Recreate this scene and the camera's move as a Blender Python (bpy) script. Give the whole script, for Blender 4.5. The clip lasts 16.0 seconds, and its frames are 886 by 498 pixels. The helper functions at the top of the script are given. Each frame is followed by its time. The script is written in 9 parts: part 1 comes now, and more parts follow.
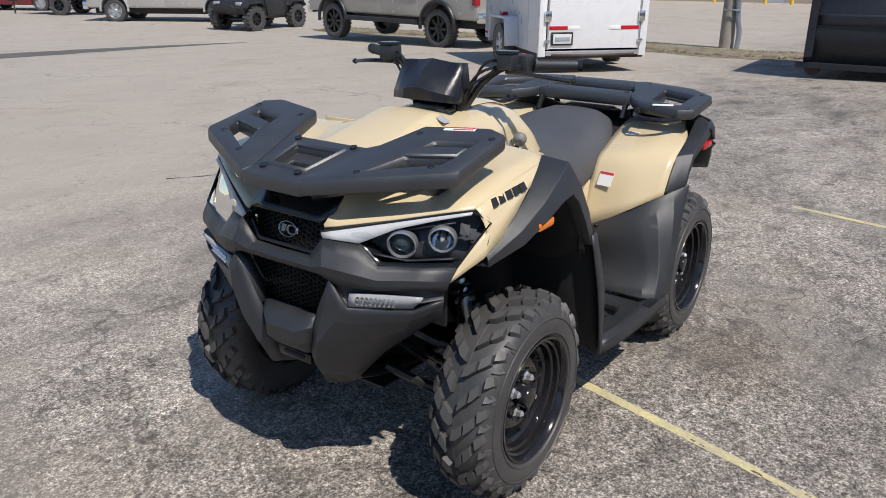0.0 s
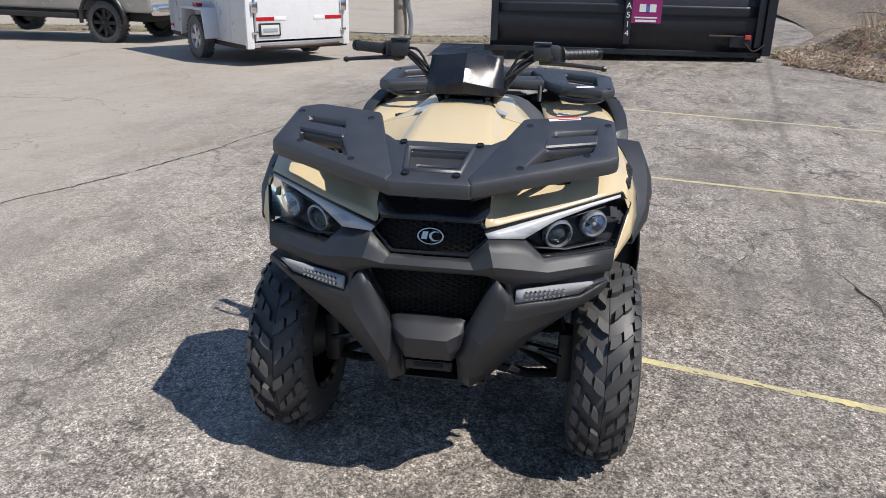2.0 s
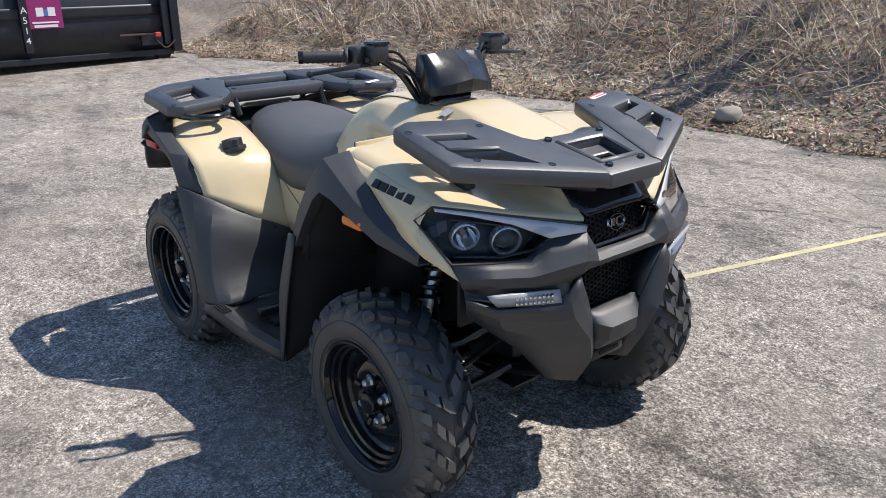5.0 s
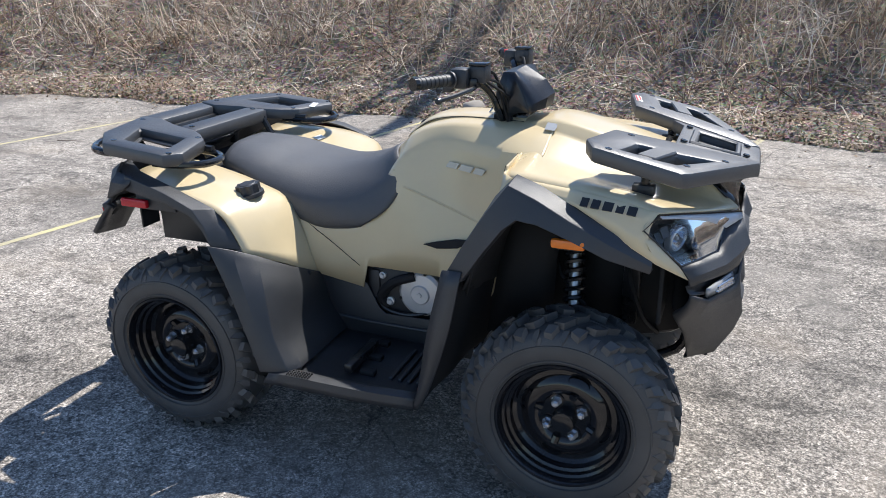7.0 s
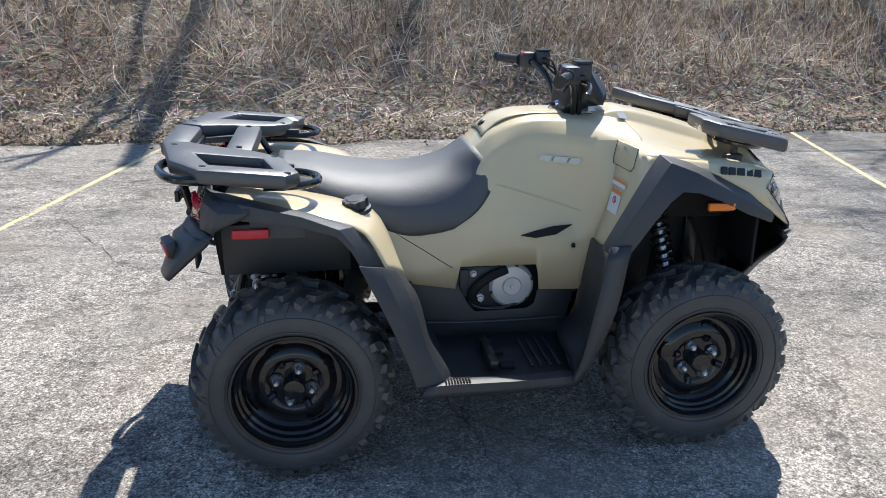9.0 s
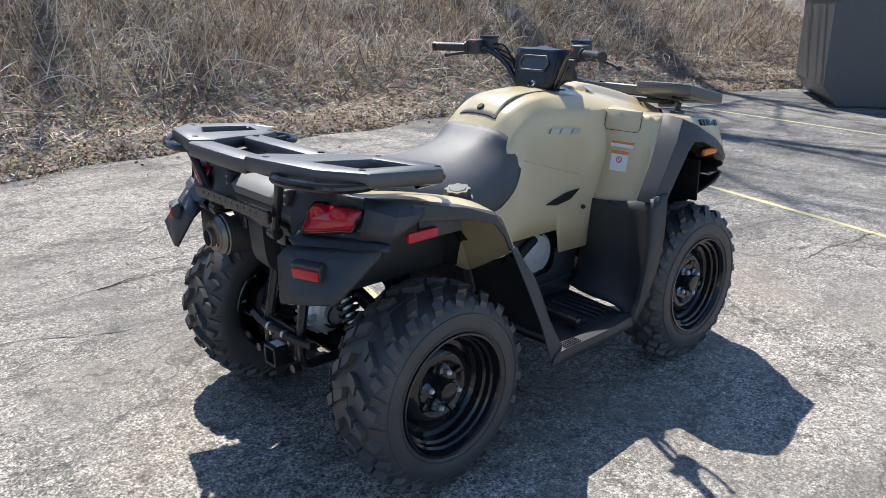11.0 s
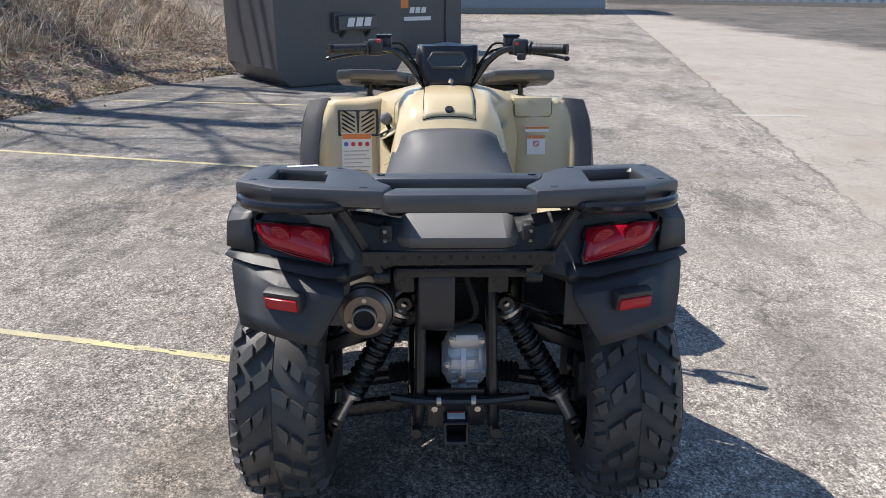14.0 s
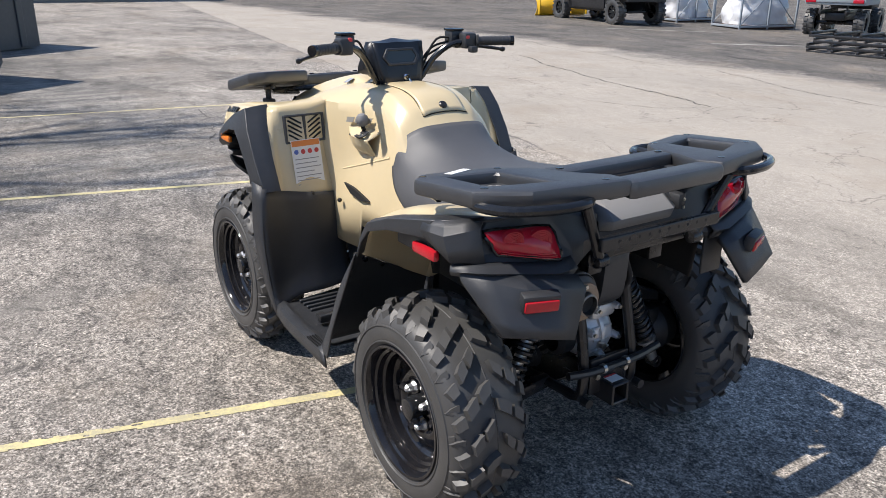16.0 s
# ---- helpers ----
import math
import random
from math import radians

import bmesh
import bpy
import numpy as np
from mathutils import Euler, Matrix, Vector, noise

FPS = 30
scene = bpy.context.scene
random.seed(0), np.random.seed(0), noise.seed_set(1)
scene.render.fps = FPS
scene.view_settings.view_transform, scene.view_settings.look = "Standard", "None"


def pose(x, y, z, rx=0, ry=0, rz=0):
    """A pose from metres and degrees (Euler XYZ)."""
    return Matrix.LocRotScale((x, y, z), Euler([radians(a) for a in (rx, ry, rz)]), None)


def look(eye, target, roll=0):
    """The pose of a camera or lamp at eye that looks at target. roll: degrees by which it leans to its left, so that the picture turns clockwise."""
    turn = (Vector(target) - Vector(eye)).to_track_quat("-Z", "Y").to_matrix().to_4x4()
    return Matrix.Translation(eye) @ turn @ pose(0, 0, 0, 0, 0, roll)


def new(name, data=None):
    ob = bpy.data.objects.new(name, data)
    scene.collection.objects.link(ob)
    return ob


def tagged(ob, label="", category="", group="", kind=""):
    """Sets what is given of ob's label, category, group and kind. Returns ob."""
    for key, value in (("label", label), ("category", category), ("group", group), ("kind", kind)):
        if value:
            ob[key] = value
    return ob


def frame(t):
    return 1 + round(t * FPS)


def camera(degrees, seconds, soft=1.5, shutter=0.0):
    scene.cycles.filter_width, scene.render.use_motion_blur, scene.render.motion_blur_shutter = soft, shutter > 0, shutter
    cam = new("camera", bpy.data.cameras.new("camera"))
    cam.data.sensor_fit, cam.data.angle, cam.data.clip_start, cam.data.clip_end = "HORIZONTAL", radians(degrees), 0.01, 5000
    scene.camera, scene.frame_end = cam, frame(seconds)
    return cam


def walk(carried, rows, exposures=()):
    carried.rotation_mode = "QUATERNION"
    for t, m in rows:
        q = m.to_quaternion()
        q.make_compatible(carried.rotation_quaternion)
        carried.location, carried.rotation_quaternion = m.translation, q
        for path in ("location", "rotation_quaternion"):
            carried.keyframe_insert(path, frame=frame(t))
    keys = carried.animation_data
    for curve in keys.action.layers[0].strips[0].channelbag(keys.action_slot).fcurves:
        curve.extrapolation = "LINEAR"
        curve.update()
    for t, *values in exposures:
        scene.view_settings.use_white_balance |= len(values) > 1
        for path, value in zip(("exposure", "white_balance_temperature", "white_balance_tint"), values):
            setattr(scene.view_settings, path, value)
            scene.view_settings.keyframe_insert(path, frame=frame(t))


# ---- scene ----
cam = camera(59.59, 16.0, soft=0.5)
PATH = [
    (0.0, pose(2.380, 1.461, 1.473, 69.73, -0.26, 125.25)),
    (0.5, pose(2.576, 1.208, 1.486, 69.65, -0.62, 119.28)),
    (1.0, pose(2.768, 0.934, 1.506, 69.56, -0.69, 113.14)),
    (1.5, pose(2.788, 0.640, 1.491, 69.39, -0.84, 106.41)),
    (2.0, pose(2.859, 0.302, 1.476, 69.29, -1.05, 98.90)),
    (2.5, pose(2.857, -0.056, 1.464, 69.23, -1.24, 90.86)),
    (3.0, pose(2.770, -0.397, 1.471, 69.33, -1.31, 82.47)),
    (3.5, pose(2.743, -0.772, 1.478, 69.50, -1.15, 73.74)),
    (4.0, pose(2.594, -1.065, 1.455, 69.74, -0.82, 65.33)),
    (4.5, pose(2.403, -1.331, 1.442, 69.75, -0.37, 57.35)),
    (5.0, pose(2.190, -1.592, 1.445, 69.56, 0.11, 49.72)),
    (5.5, pose(1.946, -1.839, 1.458, 69.31, 0.51, 42.38)),
    (6.0, pose(1.667, -2.060, 1.475, 69.15, 0.75, 35.23)),
    (6.5, pose(1.353, -2.240, 1.489, 69.22, 0.74, 28.22)),
    (7.0, pose(1.004, -2.381, 1.492, 69.69, 0.43, 21.08)),
    (7.5, pose(0.593, -2.593, 1.496, 70.46, -0.01, 13.04)),
    (8.0, pose(0.190, -2.628, 1.458, 71.29, -0.42, 5.07)),
    (8.5, pose(-0.191, -2.658, 1.454, 71.18, -0.58, -2.40)),
    (9.0, pose(-0.540, -2.641, 1.448, 71.10, -0.61, -8.98)),
    (9.5, pose(-0.906, -2.577, 1.431, 71.24, -0.53, -16.25)),
    (10.0, pose(-1.283, -2.453, 1.409, 71.47, -0.36, -24.36)),
    (10.5, pose(-1.646, -2.264, 1.390, 71.68, -0.08, -33.02)),
    (11.0, pose(-1.969, -2.016, 1.382, 71.75, 0.29, -41.88)),
    (11.5, pose(-2.232, -1.723, 1.393, 71.56, 0.75, -50.65)),
    (12.0, pose(-2.422, -1.406, 1.420, 71.15, 1.23, -59.09)),
    (12.5, pose(-2.610, -1.090, 1.423, 71.04, 1.33, -67.19)),
    (13.0, pose(-2.635, -0.710, 1.414, 71.09, 1.22, -75.22)),
    (13.5, pose(-2.680, -0.325, 1.409, 71.09, 0.54, -83.06)),
    (14.0, pose(-2.640, 0.066, 1.410, 70.86, -0.03, -91.02)),
    (14.5, pose(-2.551, 0.437, 1.427, 70.42, -0.47, -99.33)),
    (15.0, pose(-2.486, 0.848, 1.440, 70.04, -1.04, -107.81)),
    (15.5, pose(-2.322, 1.166, 1.434, 69.72, -0.65, -116.11)),
    (16.0, pose(-2.215, 1.522, 1.439, 70.05, -0.56, -124.26)),
]
walk(cam, PATH, [(0.0, -0.10, 6600, 12), (2.0, 0.0, 6600, 12), (4.0, 0.22, 6600, 12), (6.5, 0.42, 6400, 11), (9.0, 0.50, 6300, 9), (11.5, 0.42, 6400, 10), (16.0, 0.32, 6650, 12)])

# ---- light ----
SUN_DIR = Vector((0.31, 0.72, 1.16)).normalized()      # towards the sun
sun_el = math.asin(SUN_DIR.z)
sun_az = math.atan2(SUN_DIR.x, SUN_DIR.y)
world = bpy.data.worlds.new("sky")
scene.world = world
world.use_nodes = True
wn = world.node_tree.nodes
wn.clear()
sky = wn.new("ShaderNodeTexSky")
sky.sky_type = 'NISHITA'
sky.sun_disc = False
sky.sun_elevation = sun_el
sky.sun_rotation = sun_az
sky.dust_density = 0.2
sky.ozone_density = 4.0
bg = wn.new("ShaderNodeBackground")
bg.inputs["Strength"].default_value = 0.128
wo = wn.new("ShaderNodeOutputWorld")
world.node_tree.links.new(sky.outputs[0], bg.inputs[0])
world.node_tree.links.new(bg.outputs[0], wo.inputs[0])
sun = new("sun", bpy.data.lights.new("sun", 'SUN'))
sun.data.energy = 4.9
sun.data.angle = radians(0.53)
sun.data.color = (1.0, 0.955, 0.885)
sun.matrix_world = look(SUN_DIR * 60, (0, 0, 0))
scene.view_settings.exposure = 0.0


# ---- materials ----
def principled(name):
    m = bpy.data.materials.new(name)
    m.use_nodes = True
    n = m.node_tree.nodes
    return m, n, m.node_tree.links, n["Principled BSDF"]


def mixed(n, l, fac, a, b, mode='MIX'):
    x = n.new("ShaderNodeMix")
    x.data_type = 'RGBA'
    x.blend_type = mode
    for sock, v in ((x.inputs["Factor"], fac), (x.inputs["A"], a), (x.inputs["B"], b)):
        if isinstance(v, (int, float)):
            sock.default_value = v
        elif isinstance(v, tuple):
            sock.default_value = (*v[:3], 1)
        else:
            l.new(v, sock)
    return x.outputs["Result"]


def ramp(n, l, src, stops):
    r = n.new("ShaderNodeValToRGB")
    e = r.color_ramp.elements
    while len(e) < len(stops):
        e.new(0.5)
    for k, (p, c) in zip(e, stops):
        k.position = p
        k.color = (*((c, c, c) if isinstance(c, (int, float)) else c), 1)
    l.new(src, r.inputs[0])
    return r.outputs[0]


def tex(n, l, kind, scale, coord="Object", **kw):
    c = n.new("ShaderNodeTexCoord")
    t = n.new("ShaderNodeTex" + kind)
    for k, v in kw.items():
        t.inputs[k].default_value = v
    t.inputs["Scale"].default_value = scale
    l.new(c.outputs[coord], t.inputs["Vector"])
    return t


def bump(n, l, b, height, strength, dist):
    u = n.new("ShaderNodeBump")
    u.inputs["Strength"].default_value = strength
    u.inputs["Distance"].default_value = dist
    l.new(height, u.inputs["Height"])
    l.new(u.outputs[0], b.inputs["Normal"])


def surface(name, color, rough=0.5, metal=0.0, vary=0.12, scale=6.0, grain=400.0, grain_bump=0.0, dust=0.0, coat=0.0, spec=0.5, ior=1.5):
    """Paint, plastic or metal with slow tone changes, fine grain and a little dust."""
    m, n, l, b = principled(name)
    big = tex(n, l, "Noise", scale, Detail=6.0)
    lo = tuple(c * (1 - vary) for c in color)
    hi = tuple(min(1, c * (1 + vary)) for c in color)
    col = mixed(n, l, big.outputs["Fac"], lo, hi)
    if dust:
        d = tex(n, l, "Noise", 14.0, Detail=8.0, Roughness=0.7)
        mask = ramp(n, l, d.outputs["Fac"], ((0.45, 0.0), (0.75, dust)))
        col = mixed(n, l, mask, col, (0.20, 0.195, 0.19))
    l.new(col, b.inputs["Base Color"])
    fine = tex(n, l, "Noise", grain, Detail=2.0)
    rr = n.new("ShaderNodeMapRange")
    rr.inputs["To Min"].default_value = max(0.02, rough - 0.08)
    rr.inputs["To Max"].default_value = min(1, rough + 0.08)
    l.new(big.outputs["Fac"], rr.inputs["Value"])
    l.new(rr.outputs[0], b.inputs["Roughness"])
    b.inputs["Metallic"].default_value = metal
    b.inputs["Specular IOR Level"].default_value = spec
    b.inputs["IOR"].default_value = ior
    b.inputs["Coat Weight"].default_value = coat
    b.inputs["Coat Roughness"].default_value = 0.08
    if grain_bump:
        bump(n, l, b, fine.outputs["Fac"], grain_bump, 0.002)
    return m


TAN = surface("tan_paint", (0.64, 0.525, 0.325), 0.30, vary=0.05, scale=3.0, coat=0.35, dust=0.06)
PLASTIC = surface("black_textured_plastic", (0.017, 0.019, 0.023), 0.50, vary=0.15, scale=9, grain=900, grain_bump=0.25, dust=0.04, spec=0.78)
RACK = surface("rack_plastic", (0.022, 0.024, 0.028), 0.46, vary=0.15, scale=9, grain=900, grain_bump=0.22, dust=0.06, spec=0.95, ior=1.6)
GLOSS = surface("gloss_black", (0.010, 0.011, 0.013), 0.14, vary=0.2, dust=0.05)
STEEL = surface("black_steel", (0.014, 0.014, 0.015), 0.28, vary=0.2, dust=0.08)
RIM = surface("wheel_paint", (0.010, 0.010, 0.012), 0.10, vary=0.2, dust=0.04)
PLATEGREY = surface("grey_satin_plastic", (0.19, 0.19, 0.193), 0.55, vary=0.08)
DEEP = surface("dark_liner", (0.007, 0.007, 0.008), 0.75, vary=0.2)
GRILLE = surface("grille_mesh", (0.006, 0.006, 0.007), 0.42)
VINYL = surface("seat_vinyl", (0.058, 0.060, 0.066), 0.56, vary=0.12, scale=5, grain=420, grain_bump=0.45, dust=0.07, spec=0.75, ior=1.55)
CHROME = surface("chrome", (0.75, 0.75, 0.76), 0.12, metal=1.0, vary=0.03)
ALLOY = surface("cast_alloy", (0.66, 0.66, 0.66), 0.42, metal=0.5, vary=0.15, dust=0.15)
ZINC = surface("zinc_bolt", (0.55, 0.53, 0.48), 0.32, metal=1.0, vary=0.15)
MUFFLER = surface("muffler_steel", (0.22, 0.20, 0.18), 0.38, metal=0.8, vary=0.25, scale=18)
RUST = surface("heated_steel", (0.26, 0.20, 0.15), 0.5, metal=0.6, vary=0.3, scale=30)
AMBER = surface("amber_reflector", (0.75, 0.19, 0.02), 0.22, vary=0.1, scale=60)
RED = surface("red_reflector", (0.46, 0.012, 0.022), 0.2, vary=0.2, scale=60)
TAIL = surface("red_lens", (0.44, 0.007, 0.024), 0.16, vary=0.3, scale=24, coat=0.25)
WHITE = surface("white_sticker", (0.78, 0.78, 0.76), 0.45, vary=0.04)
ORANGE = surface("orange_sticker", (0.75, 0.24, 0.06), 0.45, vary=0.05)
REDINK = surface("red_ink", (0.55, 0.05, 0.05), 0.45)
TEXTGREY = surface("printed_text", (0.28, 0.28, 0.28), 0.5)
INK = surface("black_ink", (0.015, 0.015, 0.016), 0.4)
SATIN = surface("satin_bright_metal", (0.56, 0.57, 0.59), 0.28, metal=0.75, vary=0.05)
BADGE = surface("dark_chrome", (0.42, 0.43, 0.45), 0.16, metal=1.0, vary=0.05)
SILVERINK = surface("silver_decal", (0.44, 0.43, 0.40), 0.3, metal=0.5)
LEDWHITE = surface("clear_led_lens", (0.36, 0.37, 0.38), 0.12, vary=0.1, scale=80)
LAMPDARK = surface("lamp_inside", (0.045, 0.046, 0.050), 0.4, vary=0.2, scale=30)
STRIP = surface("running_light_plastic", (0.52, 0.53, 0.55), 0.22, vary=0.06, scale=40)
SCREEN = surface("display_glass", (0.05, 0.065, 0.07), 0.08, vary=0.1)
POD = surface("pod_plastic", (0.011, 0.013, 0.018), 0.30, vary=0.12, scale=12, grain=900, grain_bump=0.12, dust=0.04)
SPRING = surface("spring_paint", (0.016, 0.016, 0.017), 0.25)
CAST = surface("cast_dark", (0.05, 0.05, 0.052), 0.5, metal=0.4, vary=0.3, scale=15)
SHAFT = surface("shock_shaft", (0.62, 0.60, 0.56), 0.3, metal=0.8, vary=0.15)


def rubber_material():
    m, n, l, b = principled("tyre_rubber")
    big = tex(n, l, "Noise", 7.0, Detail=8.0)
    fine = tex(n, l, "Noise", 260.0, Detail=4.0)
    col = ramp(n, l, big.outputs["Fac"], ((0.3, (0.042, 0.042, 0.043)), (0.72, (0.072, 0.071, 0.069))))
    g = n.new("ShaderNodeNewGeometry")
    scuff = ramp(n, l, g.outputs["Pointiness"], ((0.55, 0.0), (0.66, 0.35)))
    col = mixed(n, l, scuff, col, (0.105, 0.103, 0.100))
    l.new(col, b.inputs["Base Color"])
    b.inputs["Roughness"].default_value = 0.5
    b.inputs["Specular IOR Level"].default_value = 0.55
    bump(n, l, b, fine.outputs["Fac"], 0.25, 0.002)
    return m


RUBBER = rubber_material()


STAIN = (-0.56, 0.85)      # middle of the brown stain on the ground


def asphalt_material():
    m, n, l, b = principled("weathered_asphalt")
    c = n.new("ShaderNodeTexCoord")

    def stretched(sx, sy, turn):
        mp = n.new("ShaderNodeMapping")
        mp.inputs["Scale"].default_value = (sx, sy, 1)
        mp.inputs["Rotation"].default_value = (0, 0, radians(turn))
        l.new(c.outputs["Object"], mp.inputs["Vector"])
        return mp.outputs[0]

    def noise_on(vec, scale, detail=6.0, rough=0.6):
        t = n.new("ShaderNodeTexNoise")
        t.inputs["Scale"].default_value = scale
        t.inputs["Detail"].default_value = detail
        t.inputs["Roughness"].default_value = rough
        l.new(vec, t.inputs["Vector"])
        return t.outputs["Fac"]

    obj_c = c.outputs["Object"]
    # stones of three sizes in dark binder
    v = tex(n, l, "Voronoi", 205.0)
    v2 = tex(n, l, "Voronoi", 120.0)
    hs = n.new("ShaderNodeSeparateColor")
    l.new(v.outputs["Color"], hs.inputs[0])
    hs2 = n.new("ShaderNodeSeparateColor")
    l.new(v2.outputs["Color"], hs2.inputs[0])
    stone = ramp(n, l, hs.outputs[0], ((0.0, (0.018, 0.016, 0.014)), (0.30, (0.110, 0.099, 0.086)), (0.62, (0.40, 0.362, 0.315)), (1.0, (0.82, 0.755, 0.675))))
    stone2 = ramp(n, l, hs2.outputs[1], ((0.0, (0.11, 0.099, 0.086)), (0.6, (0.30, 0.272, 0.237)), (1.0, (0.54, 0.495, 0.44))))
    col = mixed(n, l, 0.50, stone, stone2)
    # some stones pinkish, some blue-grey
    col = mixed(n, l, 0.22, col, ramp(n, l, hs.outputs[2], ((0.0, (0.34, 0.27, 0.22)), (0.5, (0.33, 0.31, 0.285)), (1.0, (0.27, 0.285, 0.30)))), 'OVERLAY')
    # binder showing between the stones where the surface is rough
    gap = ramp(n, l, v2.outputs["Distance"], ((0.42, 0.0), (0.75, 0.5)))
    coarse = ramp(n, l, noise_on(obj_c, 0.8, 7.0), ((0.38, 0.25), (0.62, 1.0)))
    col = mixed(n, l, mixed(n, l, 1.0, gap, coarse, 'MULTIPLY'), col, (0.075, 0.070, 0.064))
    # worn lanes, long streaks, blotches and stains
    for vec, scale, stops in ((stretched(1, 1, 0), 0.22, ((0.36, 0.74), (0.50, 1.02), (0.66, 1.20))),
                              (stretched(0.6, 1.2, -10), 0.7, ((0.38, 0.58), (0.45, 0.96), (0.64, 1.20))),
                              (stretched(0.7, 1.4, 50), 2.4, ((0.37, 0.62), (0.46, 0.98), (0.66, 1.16))),
                              (stretched(1, 1, 0), 9.0, ((0.36, 0.60), (0.46, 1.0), (0.66, 1.16))),
                              (stretched(1, 1, 0), 24.0, ((0.36, 0.56), (0.47, 0.98), (0.63, 1.26))),
                              (stretched(1, 1, 0), 62.0, ((0.39, 0.54), (0.49, 0.98), (0.60, 1.32)))):
        f = ramp(n, l, noise_on(vec, scale, 9.0, 0.65), stops)
        col = mixed(n, l, 1.0, col, f, 'MULTIPLY')
    # smooth bands where the binder still covers the stones
    smooth = mixed(n, l, 1.0, ramp(n, l, noise_on(stretched(1.0, 0.5, 8), 0.85, 10.0, 0.68), ((0.50, 0.0), (0.60, 0.52))), ramp(n, l, noise_on(obj_c, 5.0, 8.0, 0.7), ((0.36, 0.5), (0.55, 1.0))), 'MULTIPLY')
    col = mixed(n, l, smooth, col, (0.222, 0.203, 0.178))
    # newer dark asphalt in the far corner of the yard, and the smoother pale middle
    sp = n.new("ShaderNodeSeparateXYZ")
    l.new(obj_c, sp.inputs[0])
    edge = n.new("ShaderNodeMath")
    edge.operation = 'MULTIPLY_ADD'
    l.new(noise_on(obj_c, 0.7, 8.0, 0.7), edge.inputs[0])
    edge.inputs[1].default_value = 3.0
    l.new(sp.outputs["Y"], edge.inputs[2])
    far = n.new("ShaderNodeMapRange")
    far.inputs["From Min"].default_value = -7.6
    far.inputs["From Max"].default_value = -8.8
    l.new(edge.outputs[0], far.inputs["Value"])
    ahead = n.new("ShaderNodeMapRange")
    ahead.inputs["From Min"].default_value = 1.0
    ahead.inputs["From Max"].default_value = 3.0
    l.new(sp.outputs["X"], ahead.inputs["Value"])
    dark = n.new("ShaderNodeMath")
    dark.operation = 'MULTIPLY'
    l.new(far.outputs[0], dark.inputs[0])
    l.new(ahead.outputs[0], dark.inputs[1])
    shade = ramp(n, l, dark.outputs[0], ((0.0, 1.0), (1.0, 0.46)))
    col = mixed(n, l, 1.0, col, shade, 'MULTIPLY')
    # smoother, paler wearing course in the middle of the yard
    mid_edge = n.new("ShaderNodeMapRange")
    mid_edge.inputs["From Min"].default_value = 0.4
    mid_edge.inputs["From Max"].default_value = -2.4
    mid_edge.inputs["To Max"].default_value = 0.84
    l.new(edge.outputs[0], mid_edge.inputs["Value"])
    # ahead of the parking bays the pale course ends in a straight joint
    slant = n.new("ShaderNodeMath")
    slant.operation = 'MULTIPLY_ADD'
    l.new(sp.outputs["X"], slant.inputs[0])
    slant.inputs[1].default_value = 0.19
    l.new(sp.outputs["Y"], slant.inputs[2])
    ragged = n.new("ShaderNodeMath")
    ragged.operation = 'MULTIPLY_ADD'
    l.new(noise_on(obj_c, 2.2, 8.0, 0.7), ragged.inputs[0])
    ragged.inputs[1].default_value = 0.3
    l.new(slant.outputs[0], ragged.inputs[2])
    joint = n.new("ShaderNodeMapRange")
    joint.inputs["From Min"].default_value = -2.10
    joint.inputs["From Max"].default_value = -2.30
    l.new(ragged.outputs[0], joint.inputs["Value"])
    pale = ramp(n, l, joint.outputs[0], ((0.40, 0.0), (0.62, 0.74)))
    seam = mixed(n, l, 1.0, ramp(n, l, joint.outputs[0], ((0.30, 0.0), (0.42, 0.75), (0.54, 0.0))), ahead.outputs[0], 'MULTIPLY')
    keep = n.new("ShaderNodeMath")
    keep.operation = 'SUBTRACT'
    keep.use_clamp = True
    l.new(mixed(n, l, ahead.outputs[0], mid_edge.outputs[0], pale), keep.inputs[0])
    l.new(dark.outputs[0], keep.inputs[1])
    col = mixed(n, l, keep.outputs[0], col, (0.405, 0.362, 0.305))
    col = mixed(n, l, seam, col, (0.10, 0.092, 0.082))
    # tired, bluish bitumen in the bays beside the dumpsters, with branch shadows painted in
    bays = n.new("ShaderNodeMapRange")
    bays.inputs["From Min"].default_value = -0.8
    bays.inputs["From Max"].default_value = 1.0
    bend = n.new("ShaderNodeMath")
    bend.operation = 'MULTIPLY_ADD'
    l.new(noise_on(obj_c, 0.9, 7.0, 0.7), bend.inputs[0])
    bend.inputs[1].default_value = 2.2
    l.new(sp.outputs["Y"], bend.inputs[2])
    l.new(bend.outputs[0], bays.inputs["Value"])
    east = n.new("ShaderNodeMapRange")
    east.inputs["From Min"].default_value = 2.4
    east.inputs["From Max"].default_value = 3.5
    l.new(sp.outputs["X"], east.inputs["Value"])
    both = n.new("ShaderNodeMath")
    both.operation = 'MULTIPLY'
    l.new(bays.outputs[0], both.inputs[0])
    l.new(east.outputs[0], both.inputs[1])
    # dark streaks along the bays: wear and tree-branch shade in one ramp
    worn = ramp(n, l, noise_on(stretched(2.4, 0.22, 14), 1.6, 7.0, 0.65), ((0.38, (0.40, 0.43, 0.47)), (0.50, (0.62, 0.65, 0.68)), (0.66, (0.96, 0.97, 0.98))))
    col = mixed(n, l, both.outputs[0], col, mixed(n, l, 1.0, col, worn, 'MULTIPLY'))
    # rusty brown tint in patches
    warm = ramp(n, l, noise_on(obj_c, 0.9, 6.0), ((0.52, 0.0), (0.76, 0.55)))
    col = mixed(n, l, warm, col, (0.29, 0.235, 0.175))
